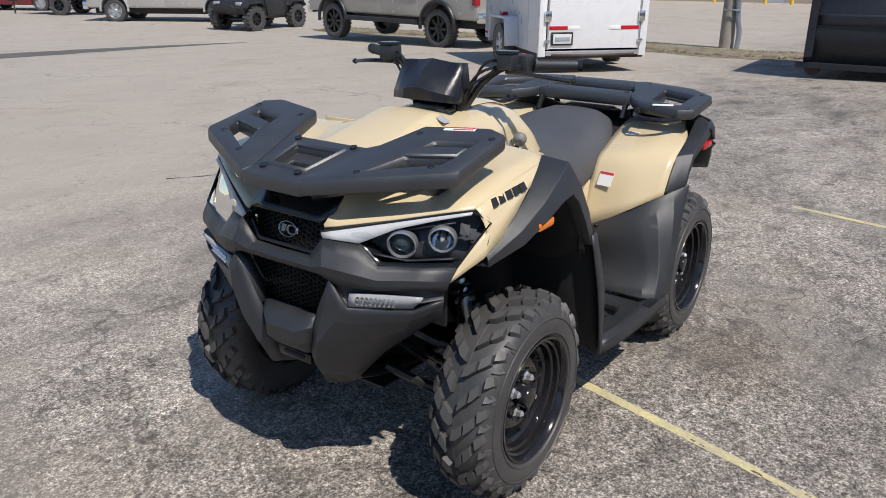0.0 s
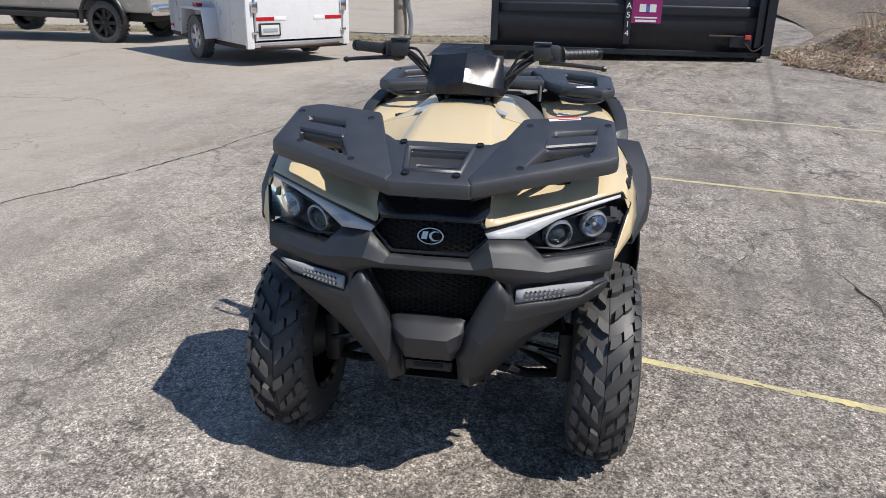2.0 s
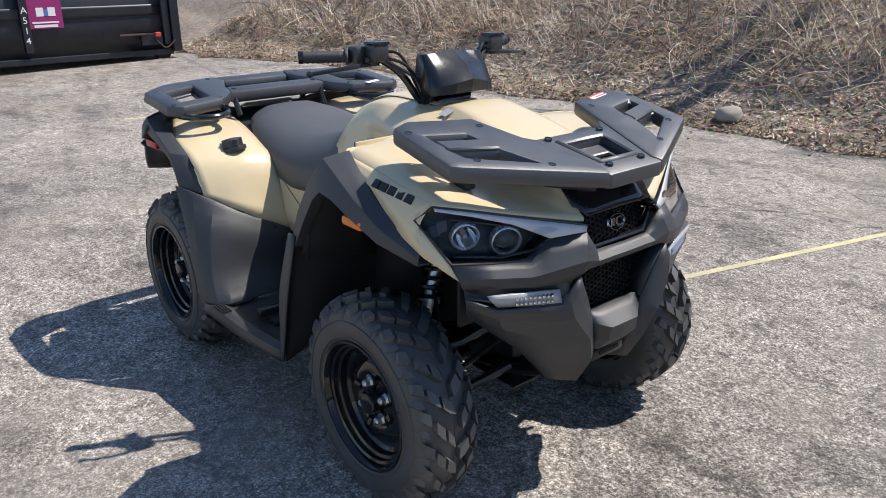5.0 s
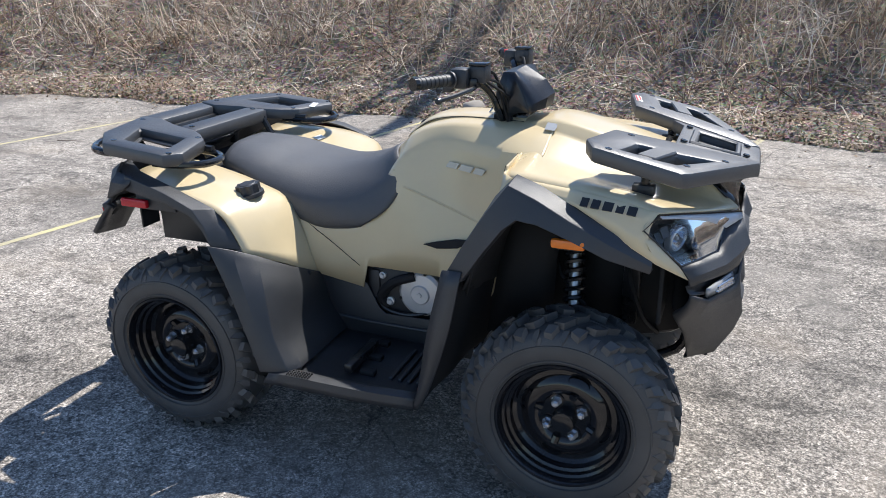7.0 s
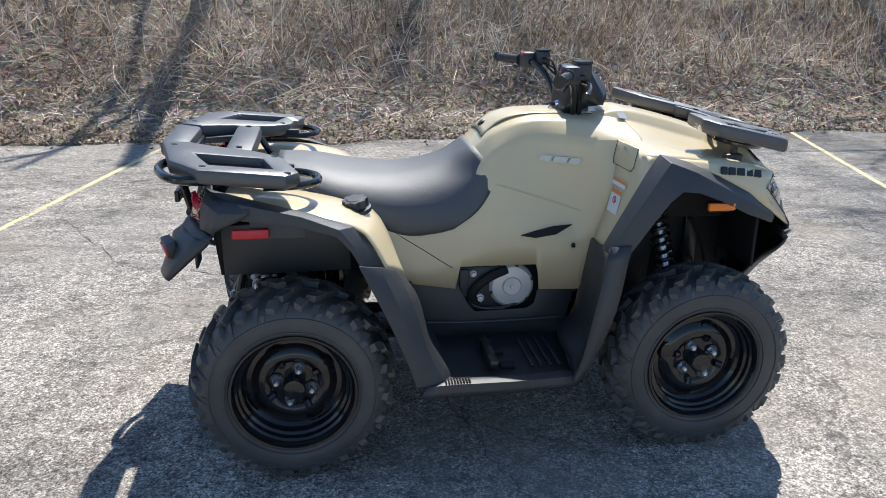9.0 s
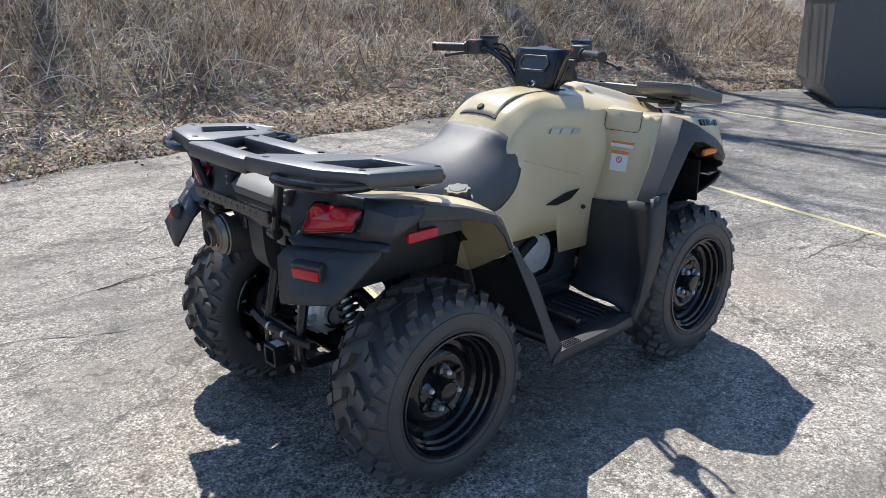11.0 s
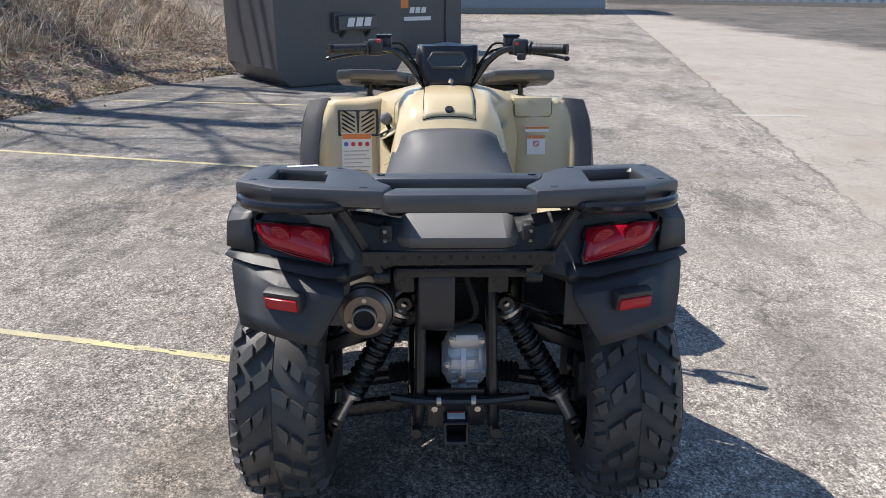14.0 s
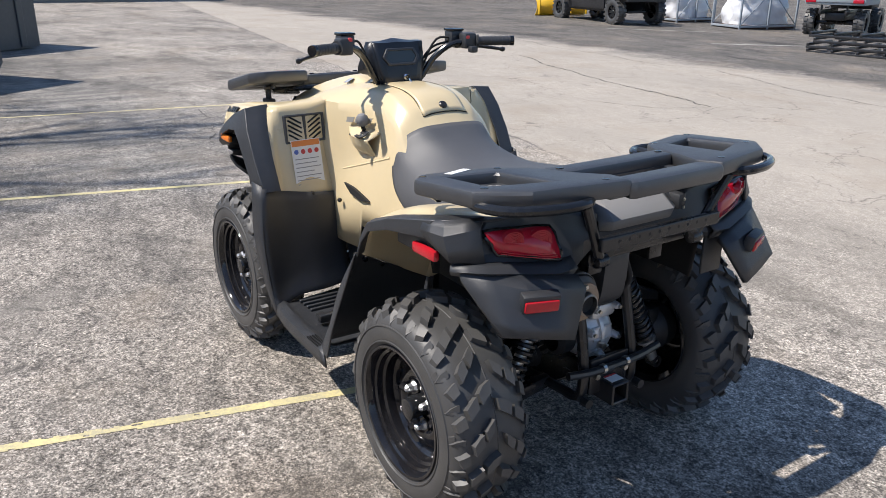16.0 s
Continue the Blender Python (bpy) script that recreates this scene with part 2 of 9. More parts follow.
    # hair cracks: cell borders bent by noise, present only in patches
    warp = n.new("ShaderNodeTexNoise")
    warp.inputs["Scale"].default_value = 1.6
    warp.inputs["Detail"].default_value = 8.0
    l.new(obj_c, warp.inputs["Vector"])
    add = n.new("ShaderNodeVectorMath")
    add.operation = 'MULTIPLY_ADD'
    l.new(warp.outputs["Color"], add.inputs[0])
    add.inputs[1].default_value = (0.9, 0.9, 0.0)
    jag = n.new("ShaderNodeTexNoise")
    jag.inputs["Scale"].default_value = 11.0
    jag.inputs["Detail"].default_value = 6.0
    l.new(obj_c, jag.inputs["Vector"])
    rough_edge = n.new("ShaderNodeVectorMath")
    rough_edge.operation = 'MULTIPLY_ADD'
    l.new(jag.outputs["Color"], rough_edge.inputs[0])
    rough_edge.inputs[1].default_value = (0.16, 0.16, 0.0)
    l.new(obj_c, rough_edge.inputs[2])
    l.new(rough_edge.outputs[0], add.inputs[2])
    for sc, wid, amount, where in ((0.42, 0.0026, 0.6, 0.48), (1.7, 0.009, 0.60, 0.52), (4.2, 0.016, 0.45, 0.56)):
        e = n.new("ShaderNodeTexVoronoi")
        e.feature = 'DISTANCE_TO_EDGE'
        e.inputs["Scale"].default_value = sc
        l.new(add.outputs[0], e.inputs["Vector"])
        line = ramp(n, l, e.outputs["Distance"], ((0.0, 1.0), (wid, 0.0)))
        patch = ramp(n, l, noise_on(obj_c, 0.5 * sc + 0.25, 4.0), ((where - 0.06, 0.0), (where + 0.06, amount)))
        k = mixed(n, l, 1.0, line, patch, 'MULTIPLY')
        col = mixed(n, l, k, col, (0.045, 0.042, 0.038))
    # long hair cracks running along the bays
    run = n.new("ShaderNodeMapping")
    run.inputs["Scale"].default_value = (0.55, 2.6, 1)
    run.inputs["Rotation"].default_value = (0, 0, radians(8))
    l.new(add.outputs[0], run.inputs["Vector"])
    e = n.new("ShaderNodeTexVoronoi")
    e.feature = 'DISTANCE_TO_EDGE'
    e.inputs["Scale"].default_value = 2.3
    l.new(run.outputs[0], e.inputs["Vector"])
    line = ramp(n, l, e.outputs["Distance"], ((0.0, 1.0), (0.034, 0.0)))
    patch = ramp(n, l, noise_on(obj_c, 0.8, 6.0), ((0.44, 0.0), (0.58, 0.85)))
    open_side = n.new("ShaderNodeMapRange")
    open_side.inputs["From Min"].default_value = -0.4
    open_side.inputs["From Max"].default_value = 1.2
    l.new(sp.outputs["Y"], open_side.inputs["Value"])
    k = mixed(n, l, 1.0, mixed(n, l, 1.0, line, patch, 'MULTIPLY'), open_side.outputs[0], 'MULTIPLY')
    col = mixed(n, l, k, col, (0.05, 0.046, 0.042))
    # dark drip line along the bay beside the machine
    lane = n.new("ShaderNodeMath")
    lane.operation = 'MULTIPLY_ADD'
    l.new(sp.outputs["X"], lane.inputs[0])
    lane.inputs[1].default_value = 0.20
    l.new(sp.outputs["Y"], lane.inputs[2])
    sway = n.new("ShaderNodeMath")
    sway.operation = 'MULTIPLY_ADD'
    l.new(noise_on(obj_c, 3.0, 6.0), sway.inputs[0])
    sway.inputs[1].default_value = 0.22
    l.new(lane.outputs[0], sway.inputs[2])
    drip = n.new("ShaderNodeMapRange")
    drip.inputs["From Min"].default_value = 1.40
    drip.inputs["From Max"].default_value = 1.66
    l.new(sway.outputs[0], drip.inputs["Value"])
    band = ramp(n, l, drip.outputs[0], ((0.25, 0.0), (0.5, 0.5), (0.75, 0.0)))
    behind = n.new("ShaderNodeMapRange")
    behind.inputs["From Min"].default_value = 0.6
    behind.inputs["From Max"].default_value = -0.8
    l.new(sp.outputs["X"], behind.inputs["Value"])
    col = mixed(n, l, mixed(n, l, 1.0, band, behind.outputs[0], 'MULTIPLY'), col, (0.10, 0.094, 0.086))
    # rusty stain beside the parked machine
    far_off = n.new("ShaderNodeVectorMath")
    far_off.operation = 'DISTANCE'
    l.new(stretched(1.0, 1.5, 0), far_off.inputs[0])
    far_off.inputs[1].default_value = (STAIN[0], STAIN[1] * 1.5, 0)
    wob = n.new("ShaderNodeMath")
    wob.operation = 'MULTIPLY_ADD'
    l.new(noise_on(obj_c, 5.0, 6.0), wob.inputs[0])
    wob.inputs[1].default_value = 0.6
    l.new(far_off.outputs["Value"], wob.inputs[2])
    stain = ramp(n, l, wob.outputs[0], ((0.38, 0.42), (0.74, 0.0)))
    col = mixed(n, l, stain, col, mixed(n, l, 1.0, col, (0.62, 0.50, 0.38), 'MULTIPLY'))
    l.new(col, b.inputs["Base Color"])
    b.inputs["Roughness"].default_value = 0.80
    b.inputs["Specular IOR Level"].default_value = 0.4
    bump(n, l, b, mixed(n, l, 0.5, hs.outputs[0], v2.outputs["Distance"]), 0.6, 0.004)
    return m


ASPHALT = asphalt_material()


def line_paint():
    m, n, l, b = principled("worn_yellow_line_paint")
    v = tex(n, l, "Noise", 60.0, Detail=6.0, Roughness=0.8)
    w = tex(n, l, "Noise", 4.0, Detail=6.0)
    a = mixed(n, l, 0.45, v.outputs["Fac"], w.outputs["Fac"])
    worn = ramp(n, l, a, ((0.44, 0.0), (0.60, 1.0)))
    col = mixed(n, l, worn, (0.43, 0.385, 0.25), (0.68, 0.59, 0.28))
    l.new(col, b.inputs["Base Color"])
    b.inputs["Roughness"].default_value = 0.75
    bump(n, l, b, v.outputs["Fac"], 0.4, 0.003)
    return m


LINE = line_paint()
CRACK = surface("crack_in_asphalt", (0.075, 0.069, 0.062), 0.95, vary=0.3, scale=9)
TAR = surface("dark_asphalt_patch", (0.105, 0.099, 0.091), 0.85, vary=0.35, scale=1.2, grain=150, grain_bump=0.7)
TWIG = surface("twig_bark", (0.07, 0.05, 0.036), 0.85, vary=0.3, scale=40)
FADED = surface("faded_white_line_paint", (0.42, 0.41, 0.37), 0.8, vary=0.25, scale=20)


def earth_material():
    m, n, l, b = principled("leaf_litter_earth")
    a = tex(n, l, "Noise", 9.0, Detail=10.0, Roughness=0.75)
    v = tex(n, l, "Voronoi", 34.0, Randomness=1.0)
    col = ramp(n, l, a.outputs["Fac"], ((0.32, (0.085, 0.066, 0.050)), (0.5, (0.22, 0.178, 0.135)), (0.72, (0.44, 0.375, 0.30))))
    col = mixed(n, l, 0.45, col, v.outputs["Color"], 'SOFT_LIGHT')
    l.new(col, b.inputs["Base Color"])
    b.inputs["Roughness"].default_value = 0.95
    bump(n, l, b, a.outputs["Fac"], 0.9, 0.03)
    return m


EARTH = earth_material()


def island_material(name, stops, rough=0.8):
    m, n, l, b = principled(name)
    g = n.new("ShaderNodeNewGeometry")
    col = ramp(n, l, g.outputs["Random Per Island"], stops)
    t = tex(n, l, "Noise", 1.1, Detail=5.0)
    f = ramp(n, l, t.outputs["Fac"], ((0.34, (0.66, 0.56, 0.48)), (0.48, (1.02, 0.96, 0.89)), (0.60, (1.10, 1.10, 1.10))))
    col = mixed(n, l, 1.0, col, f, 'MULTIPLY')
    clump = tex(n, l, "Noise", 4.2, Detail=4.0)
    f = ramp(n, l, clump.outputs["Fac"], ((0.38, (0.60, 0.56, 0.53)), (0.48, (1.0, 0.98, 0.96)), (0.60, (1.06, 1.06, 1.06))))
    l.new(mixed(n, l, 1.0, col, f, 'MULTIPLY'), b.inputs["Base Color"])
    b.inputs["Roughness"].default_value = rough
    return m


DRYGRASS = island_material("dry_grass", ((0.0, (0.20, 0.148, 0.098)), (0.35, (0.50, 0.405, 0.28)), (0.7, (0.70, 0.61, 0.46)), (1.0, (0.86, 0.79, 0.66))))
CANES = island_material("bramble_canes", ((0.0, (0.16, 0.105, 0.075)), (0.5, (0.50, 0.39, 0.30)), (1.0, (0.80, 0.71, 0.60))))
PALESTALK = island_material("bleached_stalks", ((0.0, (0.22, 0.175, 0.135)), (0.4, (0.54, 0.465, 0.37)), (0.75, (0.74, 0.68, 0.58)), (1.0, (0.86, 0.81, 0.73))))
LITTER = island_material("fallen_leaves", ((0.0, (0.17, 0.125, 0.092)), (0.45, (0.35, 0.27, 0.20)), (0.8, (0.50, 0.41, 0.315)), (1.0, (0.70, 0.62, 0.51))))
GREEN = island_material("short_grass", ((0.0, (0.10, 0.125, 0.035)), (0.5, (0.20, 0.225, 0.08)), (1.0, (0.42, 0.38, 0.20))))
BARK = surface("tree_bark", (0.12, 0.095, 0.075), 0.9, vary=0.4, scale=12, grain=60, grain_bump=0.8)
CONTAINER = surface("black_container_steel", (0.011, 0.013, 0.019), 0.42, vary=0.4, scale=1.6, dust=0.05)
RUSTY = surface("rusted_steel", (0.055, 0.035, 0.028), 0.8, vary=0.5, scale=10)
DUMPSTER = surface("grey_dumpster_paint", (0.070, 0.075, 0.083), 0.38, vary=0.15, scale=1.5, dust=0.10)
MAGENTA = surface("magenta_sign", (0.28, 0.02, 0.14), 0.5)
SIGNBLUE = surface("sign_blue", (0.10, 0.16, 0.45), 0.5)
TRAILERWHITE = surface("white_trailer_skin", (0.78, 0.79, 0.80), 0.28, vary=0.04, coat=0.2)
TRAILERSIDE = surface("silver_trailer_skin", (0.62, 0.63, 0.65), 0.3, vary=0.08, metal=0.2)
TRIM = surface("aluminium_trim", (0.60, 0.60, 0.60), 0.35, metal=0.8)
SILVER = surface("silver_car_paint", (0.47, 0.46, 0.45), 0.25, vary=0.03, metal=0.35, coat=0.5)
PEWTER = surface("pewter_truck_paint", (0.40, 0.39, 0.36), 0.25, vary=0.03, metal=0.35, coat=0.5)
MAROON = surface("maroon_car_paint", (0.16, 0.012, 0.022), 0.2, vary=0.05, coat=0.5)
GLASS = surface("dark_car_glass", (0.012, 0.014, 0.015), 0.05, vary=0.1)
POLE = surface("weathered_pole_wood", (0.30, 0.27, 0.23), 0.9, vary=0.25, scale=8)
PIPE = surface("galvanised_pipe", (0.34, 0.37, 0.40), 0.45, metal=0.7, vary=0.15)
WALLPINK = surface("pale_metal_siding", (0.58, 0.47, 0.43), 0.6, vary=0.05)
YELLOW = surface("safety_yellow_paint", (0.72, 0.44, 0.03), 0.4, vary=0.08)
TARP = surface("white_plastic_wrap", (0.66, 0.67, 0.69), 0.3, vary=0.2, scale=4, grain=14, grain_bump=1.0)
GREYSTEEL = surface("grey_steel_siding", (0.30, 0.34, 0.38), 0.5, vary=0.08)


# ---- mesh tools ----
def mesh_of(name, verts, faces, smooth=False):
    me = bpy.data.meshes.new(name)
    me.from_pydata([tuple(v) for v in verts], [], [tuple(f) for f in faces])
    me.validate()
    if smooth:
        me.polygons.foreach_set("use_smooth", [True] * len(me.polygons))
    me.update()
    return me


class Shape:
    """A list of vertices and faces to which pieces are added."""

    def __init__(self):
        self.v, self.f = [], []

    def add(self, verts, faces):
        o = len(self.v)
        self.v += [tuple(p) for p in verts]
        self.f += [tuple(i + o for i in q) for q in faces]
        return self

    def move(self, m):
        self.v = [tuple(m @ Vector(p)) for p in self.v]
        return self

    def mirrored(self):
        s = Shape()
        s.v = [(x, -y, z) for x, y, z in self.v]
        s.f = [tuple(reversed(q)) for q in self.f]
        return s

    def join(self, other):
        return self.add(other.v, other.f)


def whole(s):
    """The shape and its mirror image, welded along the middle."""
    s.join(s.mirrored())
    bm = bmesh.new()
    me = mesh_of("tmp", s.v, s.f)
    bm.from_mesh(me)
    bpy.data.meshes.remove(me)
    bmesh.ops.remove_doubles(bm, verts=bm.verts[:], dist=0.0004)
    return from_bm(bm)


def spline(pts, n, closed=False):
    """Points on a Catmull-Rom curve through pts, n steps between two of them."""
    p = [Vector(q) for q in pts]
    k = len(p)
    out = []
    for i in range(k if closed else k - 1):
        if closed:
            a, b, c, d = p[i - 1], p[i], p[(i + 1) % k], p[(i + 2) % k]
        else:
            b, c = p[i], p[i + 1]
            a = p[i - 1] if i else b * 2 - c
            d = p[i + 2] if i + 2 < k else c * 2 - b
        for s in range(n):
            t = s / n
            out.append(0.5 * (2 * b + (c - a) * t + (2 * a - 5 * b + 4 * c - d) * t * t + (3 * b - a - 3 * c + d) * t ** 3))
    if not closed:
        out.append(p[-1])
    return out


def skin(rows, nu=4, nv=4, curve_u=True, curve_v=True):
    """A sheet through rows of points; nu steps along a row, nv between rows."""
    def run(pts, n, curved):
        if curved and n > 1:
            return spline(pts, n)
        return [Vector(a).lerp(Vector(b), s / n) for a, b in zip(pts, pts[1:]) for s in range(n)] + [Vector(pts[-1])]
    rows = [run(r, nu, curve_u) for r in rows]
    cols = [run([r[j] for r in rows], nv, curve_v) for j in range(len(rows[0]))]
    h, w = len(cols[0]), len(cols)
    s = Shape()
    s.v = [tuple(cols[j][i]) for i in range(h) for j in range(w)]
    s.f = [(i * w + j, i * w + j + 1, (i + 1) * w + j + 1, (i + 1) * w + j) for i in range(h - 1) for j in range(w - 1)]
    return s


def tube(pts, r, seg=8, closed=False, n=4, cap=True, taper=None):
    """A round bar along a smooth curve."""
    p = spline(pts, n, closed) if n > 1 else [Vector(q) for q in pts]
    s = Shape()
    k = len(p)
    ref = None
    for i, q in enumerate(p):
        d = (p[(i + 1) % k] - p[i - 1]) if closed else (p[min(i + 1, k - 1)] - p[max(i - 1, 0)])
        d.normalize()
        if ref is None:
            ref = d.orthogonal().normalized()
        ref = (ref - d * ref.dot(d)).normalized()
        b = d.cross(ref)
        rr = r if taper is None else r + (taper - r) * i / max(1, k - 1)
        for j in range(seg):
            a = 2 * math.pi * j / seg
            s.v.append(tuple(q + (ref * math.cos(a) + b * math.sin(a)) * rr))
    for i in range(k if closed else k - 1):
        for j in range(seg):
            s.f.append((i * seg + j, i * seg + (j + 1) % seg, (i + 1) % k * seg + (j + 1) % seg, (i + 1) % k * seg + j))
    if cap and not closed:
        s.f.append(tuple(range(seg - 1, -1, -1)))
        s.f.append(tuple((k - 1) * seg + j for j in range(seg)))
    return s


def lathe(profile, seg=48, axis="y", close=False):
    """Turns (radius, height) pairs round an axis."""
    s = Shape()
    k = len(profile)
    for j in range(seg):
        a = 2 * math.pi * j / seg
        c, d = math.cos(a), math.sin(a)
        for r, h in profile:
            s.v.append((r * c, h, r * d) if axis == "y" else (r * c, r * d, h) if axis == "z" else (h, r * c, r * d))
    for j in range(seg):
        for i in range(k if close else k - 1):
            a, b = j * k + i, j * k + (i + 1) % k
            c, d = (j + 1) % seg * k + (i + 1) % k, (j + 1) % seg * k + i
            s.f.append((a, d, c, b) if axis != "y" else (a, b, c, d))
    return s


def box(cx, cy, cz, sx, sy, sz, bev=0.0, m=None):
    bm = bmesh.new()
    bmesh.ops.create_cube(bm, size=1.0, matrix=Matrix.Translation((cx, cy, cz)) @ Matrix.Diagonal((sx, sy, sz, 1)))
    if bev:
        bmesh.ops.bevel(bm, geom=bm.edges[:], offset=bev, segments=2, affect='EDGES', profile=0.5)
    return from_bm(bm, m)


def from_bm(bm, m=None):
    bm.verts.index_update()
    s = Shape()
    s.v = [tuple(v.co) for v in bm.verts]
    s.f = [tuple(v.index for v in f.verts) for f in bm.faces]
    bm.free()
    return s.move(m) if m is not None else s


def plate(outline, holes=(), thick=0.04, bev=0.006, seg=2, place=None):
    """A flat plate with holes, extruded down from z = 0 and with eased edges; place maps each vertex afterwards."""
    bm = bmesh.new()
    edges = []
    for loop in (outline, *holes):
        vs = [bm.verts.new((x, y, 0)) for x, y in loop]
        edges += [bm.edges.new((a, b)) for a, b in zip(vs, vs[1:] + vs[:1])]
    bmesh.ops.triangle_fill(bm, edges=edges, use_beauty=True, normal=(0, 0, 1))
    ex = bmesh.ops.extrude_face_region(bm, geom=bm.faces[:])
    for e in ex["geom"]:
        if isinstance(e, bmesh.types.BMVert):
            e.co.z -= thick
    bmesh.ops.recalc_face_normals(bm, faces=bm.faces[:])
    if bev:
        sharp = [e for e in bm.edges if len(e.link_faces) == 2 and e.calc_face_angle(0) > 0.5]
        bmesh.ops.bevel(bm, geom=sharp, offset=bev, segments=seg, affect='EDGES', profile=0.5)
    s = from_bm(bm)
    if place:
        s.v = [tuple(place(Vector(v))) for v in s.v]
    return s


def obj(name, shape, material, parent=None, label="", smooth=True, thick=0.0, bevel=0.0, angle=35):
    me = mesh_of(name, shape.v, shape.f, smooth)
    if smooth:
        me.set_sharp_from_angle(angle=radians(angle))
    me.materials.append(material)
    ob = new(name, me)
    if parent is not None:
        ob.parent = parent
    if label:
        ob["label"] = label
    if thick:
        so = ob.modifiers.new("thickness", 'SOLIDIFY')
        so.thickness, so.offset = thick, 0
    if bevel:
        be = ob.modifiers.new("edge", 'BEVEL')
        be.width, be.segments, be.limit_method = bevel, 2, 'ANGLE'
    return ob


def part(name, shape, material, parent, label="", **kw):
    return obj(name, shape, material, parent, label, **kw)


def pair(name, shape, material, parent, label="", **kw):
    """The part and its mirror image on the other side."""
    return part(name, shape, material, parent, label, **kw), part(name, shape.mirrored(), material, parent, label, **kw)


def thing(name, label, category, group="", at=None):
    ob = new(name)
    if at is not None:
        ob.matrix_world = at
    return tagged(ob, label, category, group)


def words(text, size, m, material, parent, name="lettering", shear=0.0, depth=0.001, label="", bold=0.0, spacing=1.0):
    """Raised letters in the built-in font, turned into a mesh; m puts their centre, with x along the line."""
    cu = bpy.data.curves.new(name, 'FONT')
    cu.body, cu.size, cu.align_x, cu.align_y = text, size, 'CENTER', 'CENTER'
    cu.extrude, cu.shear, cu.offset, cu.space_character = depth, shear, bold, spacing
    cu.resolution_u = 3
    tmp = bpy.data.objects.new(name, cu)
    scene.collection.objects.link(tmp)
    me = bpy.data.meshes.new_from_object(tmp.evaluated_get(bpy.context.evaluated_depsgraph_get()))
    bpy.data.objects.remove(tmp)
    me.transform(m)
    me.materials.clear()
    me.materials.append(material)
    ob = new(name, me)
    if parent is not None:
        ob.parent = parent
    if label:
        ob["label"] = label
    return ob


def frame_at(p, right, up):
    """The pose whose x runs to the right and y up, at p."""
    x = Vector(right).normalized()
    y = Vector(up)
    y = (y - x * y.dot(x)).normalized()
    z = x.cross(y)
    m = Matrix((x, y, z)).transposed().to_4x4()
    m.translation = Vector(p)
    return m


# ---- ground ----
def ground_z(x, y):
    return -0.027 * min(18.5, max(0.0, -0.6 * x - 0.8 * y - 3.0))


def spaced(near, far, step, grow):
    out, d, s = [0.0], 0.0, step
    while d < far:
        if d > near:
            s *= grow
        d += s
        out.append(d)
    return [-q for q in out[:0:-1]] + out


def build_ground():
    xs = spaced(30, 900, 1.0, 1.35)
    s = Shape()
    for x in xs:
        for y in xs:
            s.v.append((x, y, ground_z(x, y)))
    k = len(xs)
    s.f = [(i * k + j, (i + 1) * k + j, (i + 1) * k + j + 1, i * k + j + 1) for i in range(k - 1) for j in range(k - 1)]
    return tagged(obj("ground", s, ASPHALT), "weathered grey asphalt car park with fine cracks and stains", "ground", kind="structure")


build_ground()


def strip(name, a, b, width, material, label, seed, wear=0.12):
    """A painted line, ragged and flaked away in places, just over the asphalt."""
    a, b = Vector((*a, 0)), Vector((*b, 0))
    d = (b - a).normalized()
    side = Vector((-d.y, d.x, 0))
    n, k = int((b - a).length / 0.018), 5
    s = Shape()
    for i in range(n + 1):
        p = a.lerp(b, i / n)
        for j in range(k + 1):
            o = (j / k - 0.5) * width + 0.005 * noise.noise((i * 0.8, j, seed))
            q = p + side * o
            s.v.append((q.x, q.y, ground_z(q.x, q.y) + 0.002))
    for i in range(n):
        for j in range(k):
            edge = 0.16 if j in (0, k - 1) else 0.0
            w = noise.noise((i * 0.11, j * 0.5, seed)) * 0.5 + noise.noise((i * 0.6, j * 1.3, seed + 9)) * 0.35 + noise.noise((i * 0.02, 0, seed + 4)) * 0.5
            if w > 0.50 - wear - edge:
                continue
            o = i * (k + 1) + j
            s.f.append((o, o + 1, o + k + 2, o + k + 1))
    return tagged(obj(name, s, material, smooth=False), label, "road marking", group="parking lines")


def crack(points, width, seed):
    """A long open crack: a ragged dark ribbon through the given places."""
    length = sum((Vector(b) - Vector(a)).length for a, b in zip(points, points[1:]))
    p = spline([(*q, 0) for q in points], max(8, int(length * 40 / len(points))))
    wide = min(1.0, length / 3.0)
    s = Shape()
    for i, q in enumerate(p):
        d = (p[min(i + 1, len(p) - 1)] - p[max(i - 1, 0)]).normalized()
        side = Vector((-d.y, d.x, 0))
        q = q + side * (0.10 * wide * noise.noise((i * 0.06, seed, 0)) + 0.022 * noise.noise((i * 0.35, seed, 5)))
        w = width * max(0.12, 0.55 + 0.9 * noise.noise((i * 0.23, seed, 2)))
        for e in (q - side * w, q + side * w):
            s.v.append((e.x, e.y, ground_z(e.x, e.y) + 0.0025))
    s.f = [(2 * i, 2 * i + 1, 2 * i + 3, 2 * i + 2) for i in range(len(p) - 1)]
    return tagged(obj("crack", s, CRACK, smooth=False), "long open crack in the asphalt", "crack", "cracks in the asphalt", kind="structure")


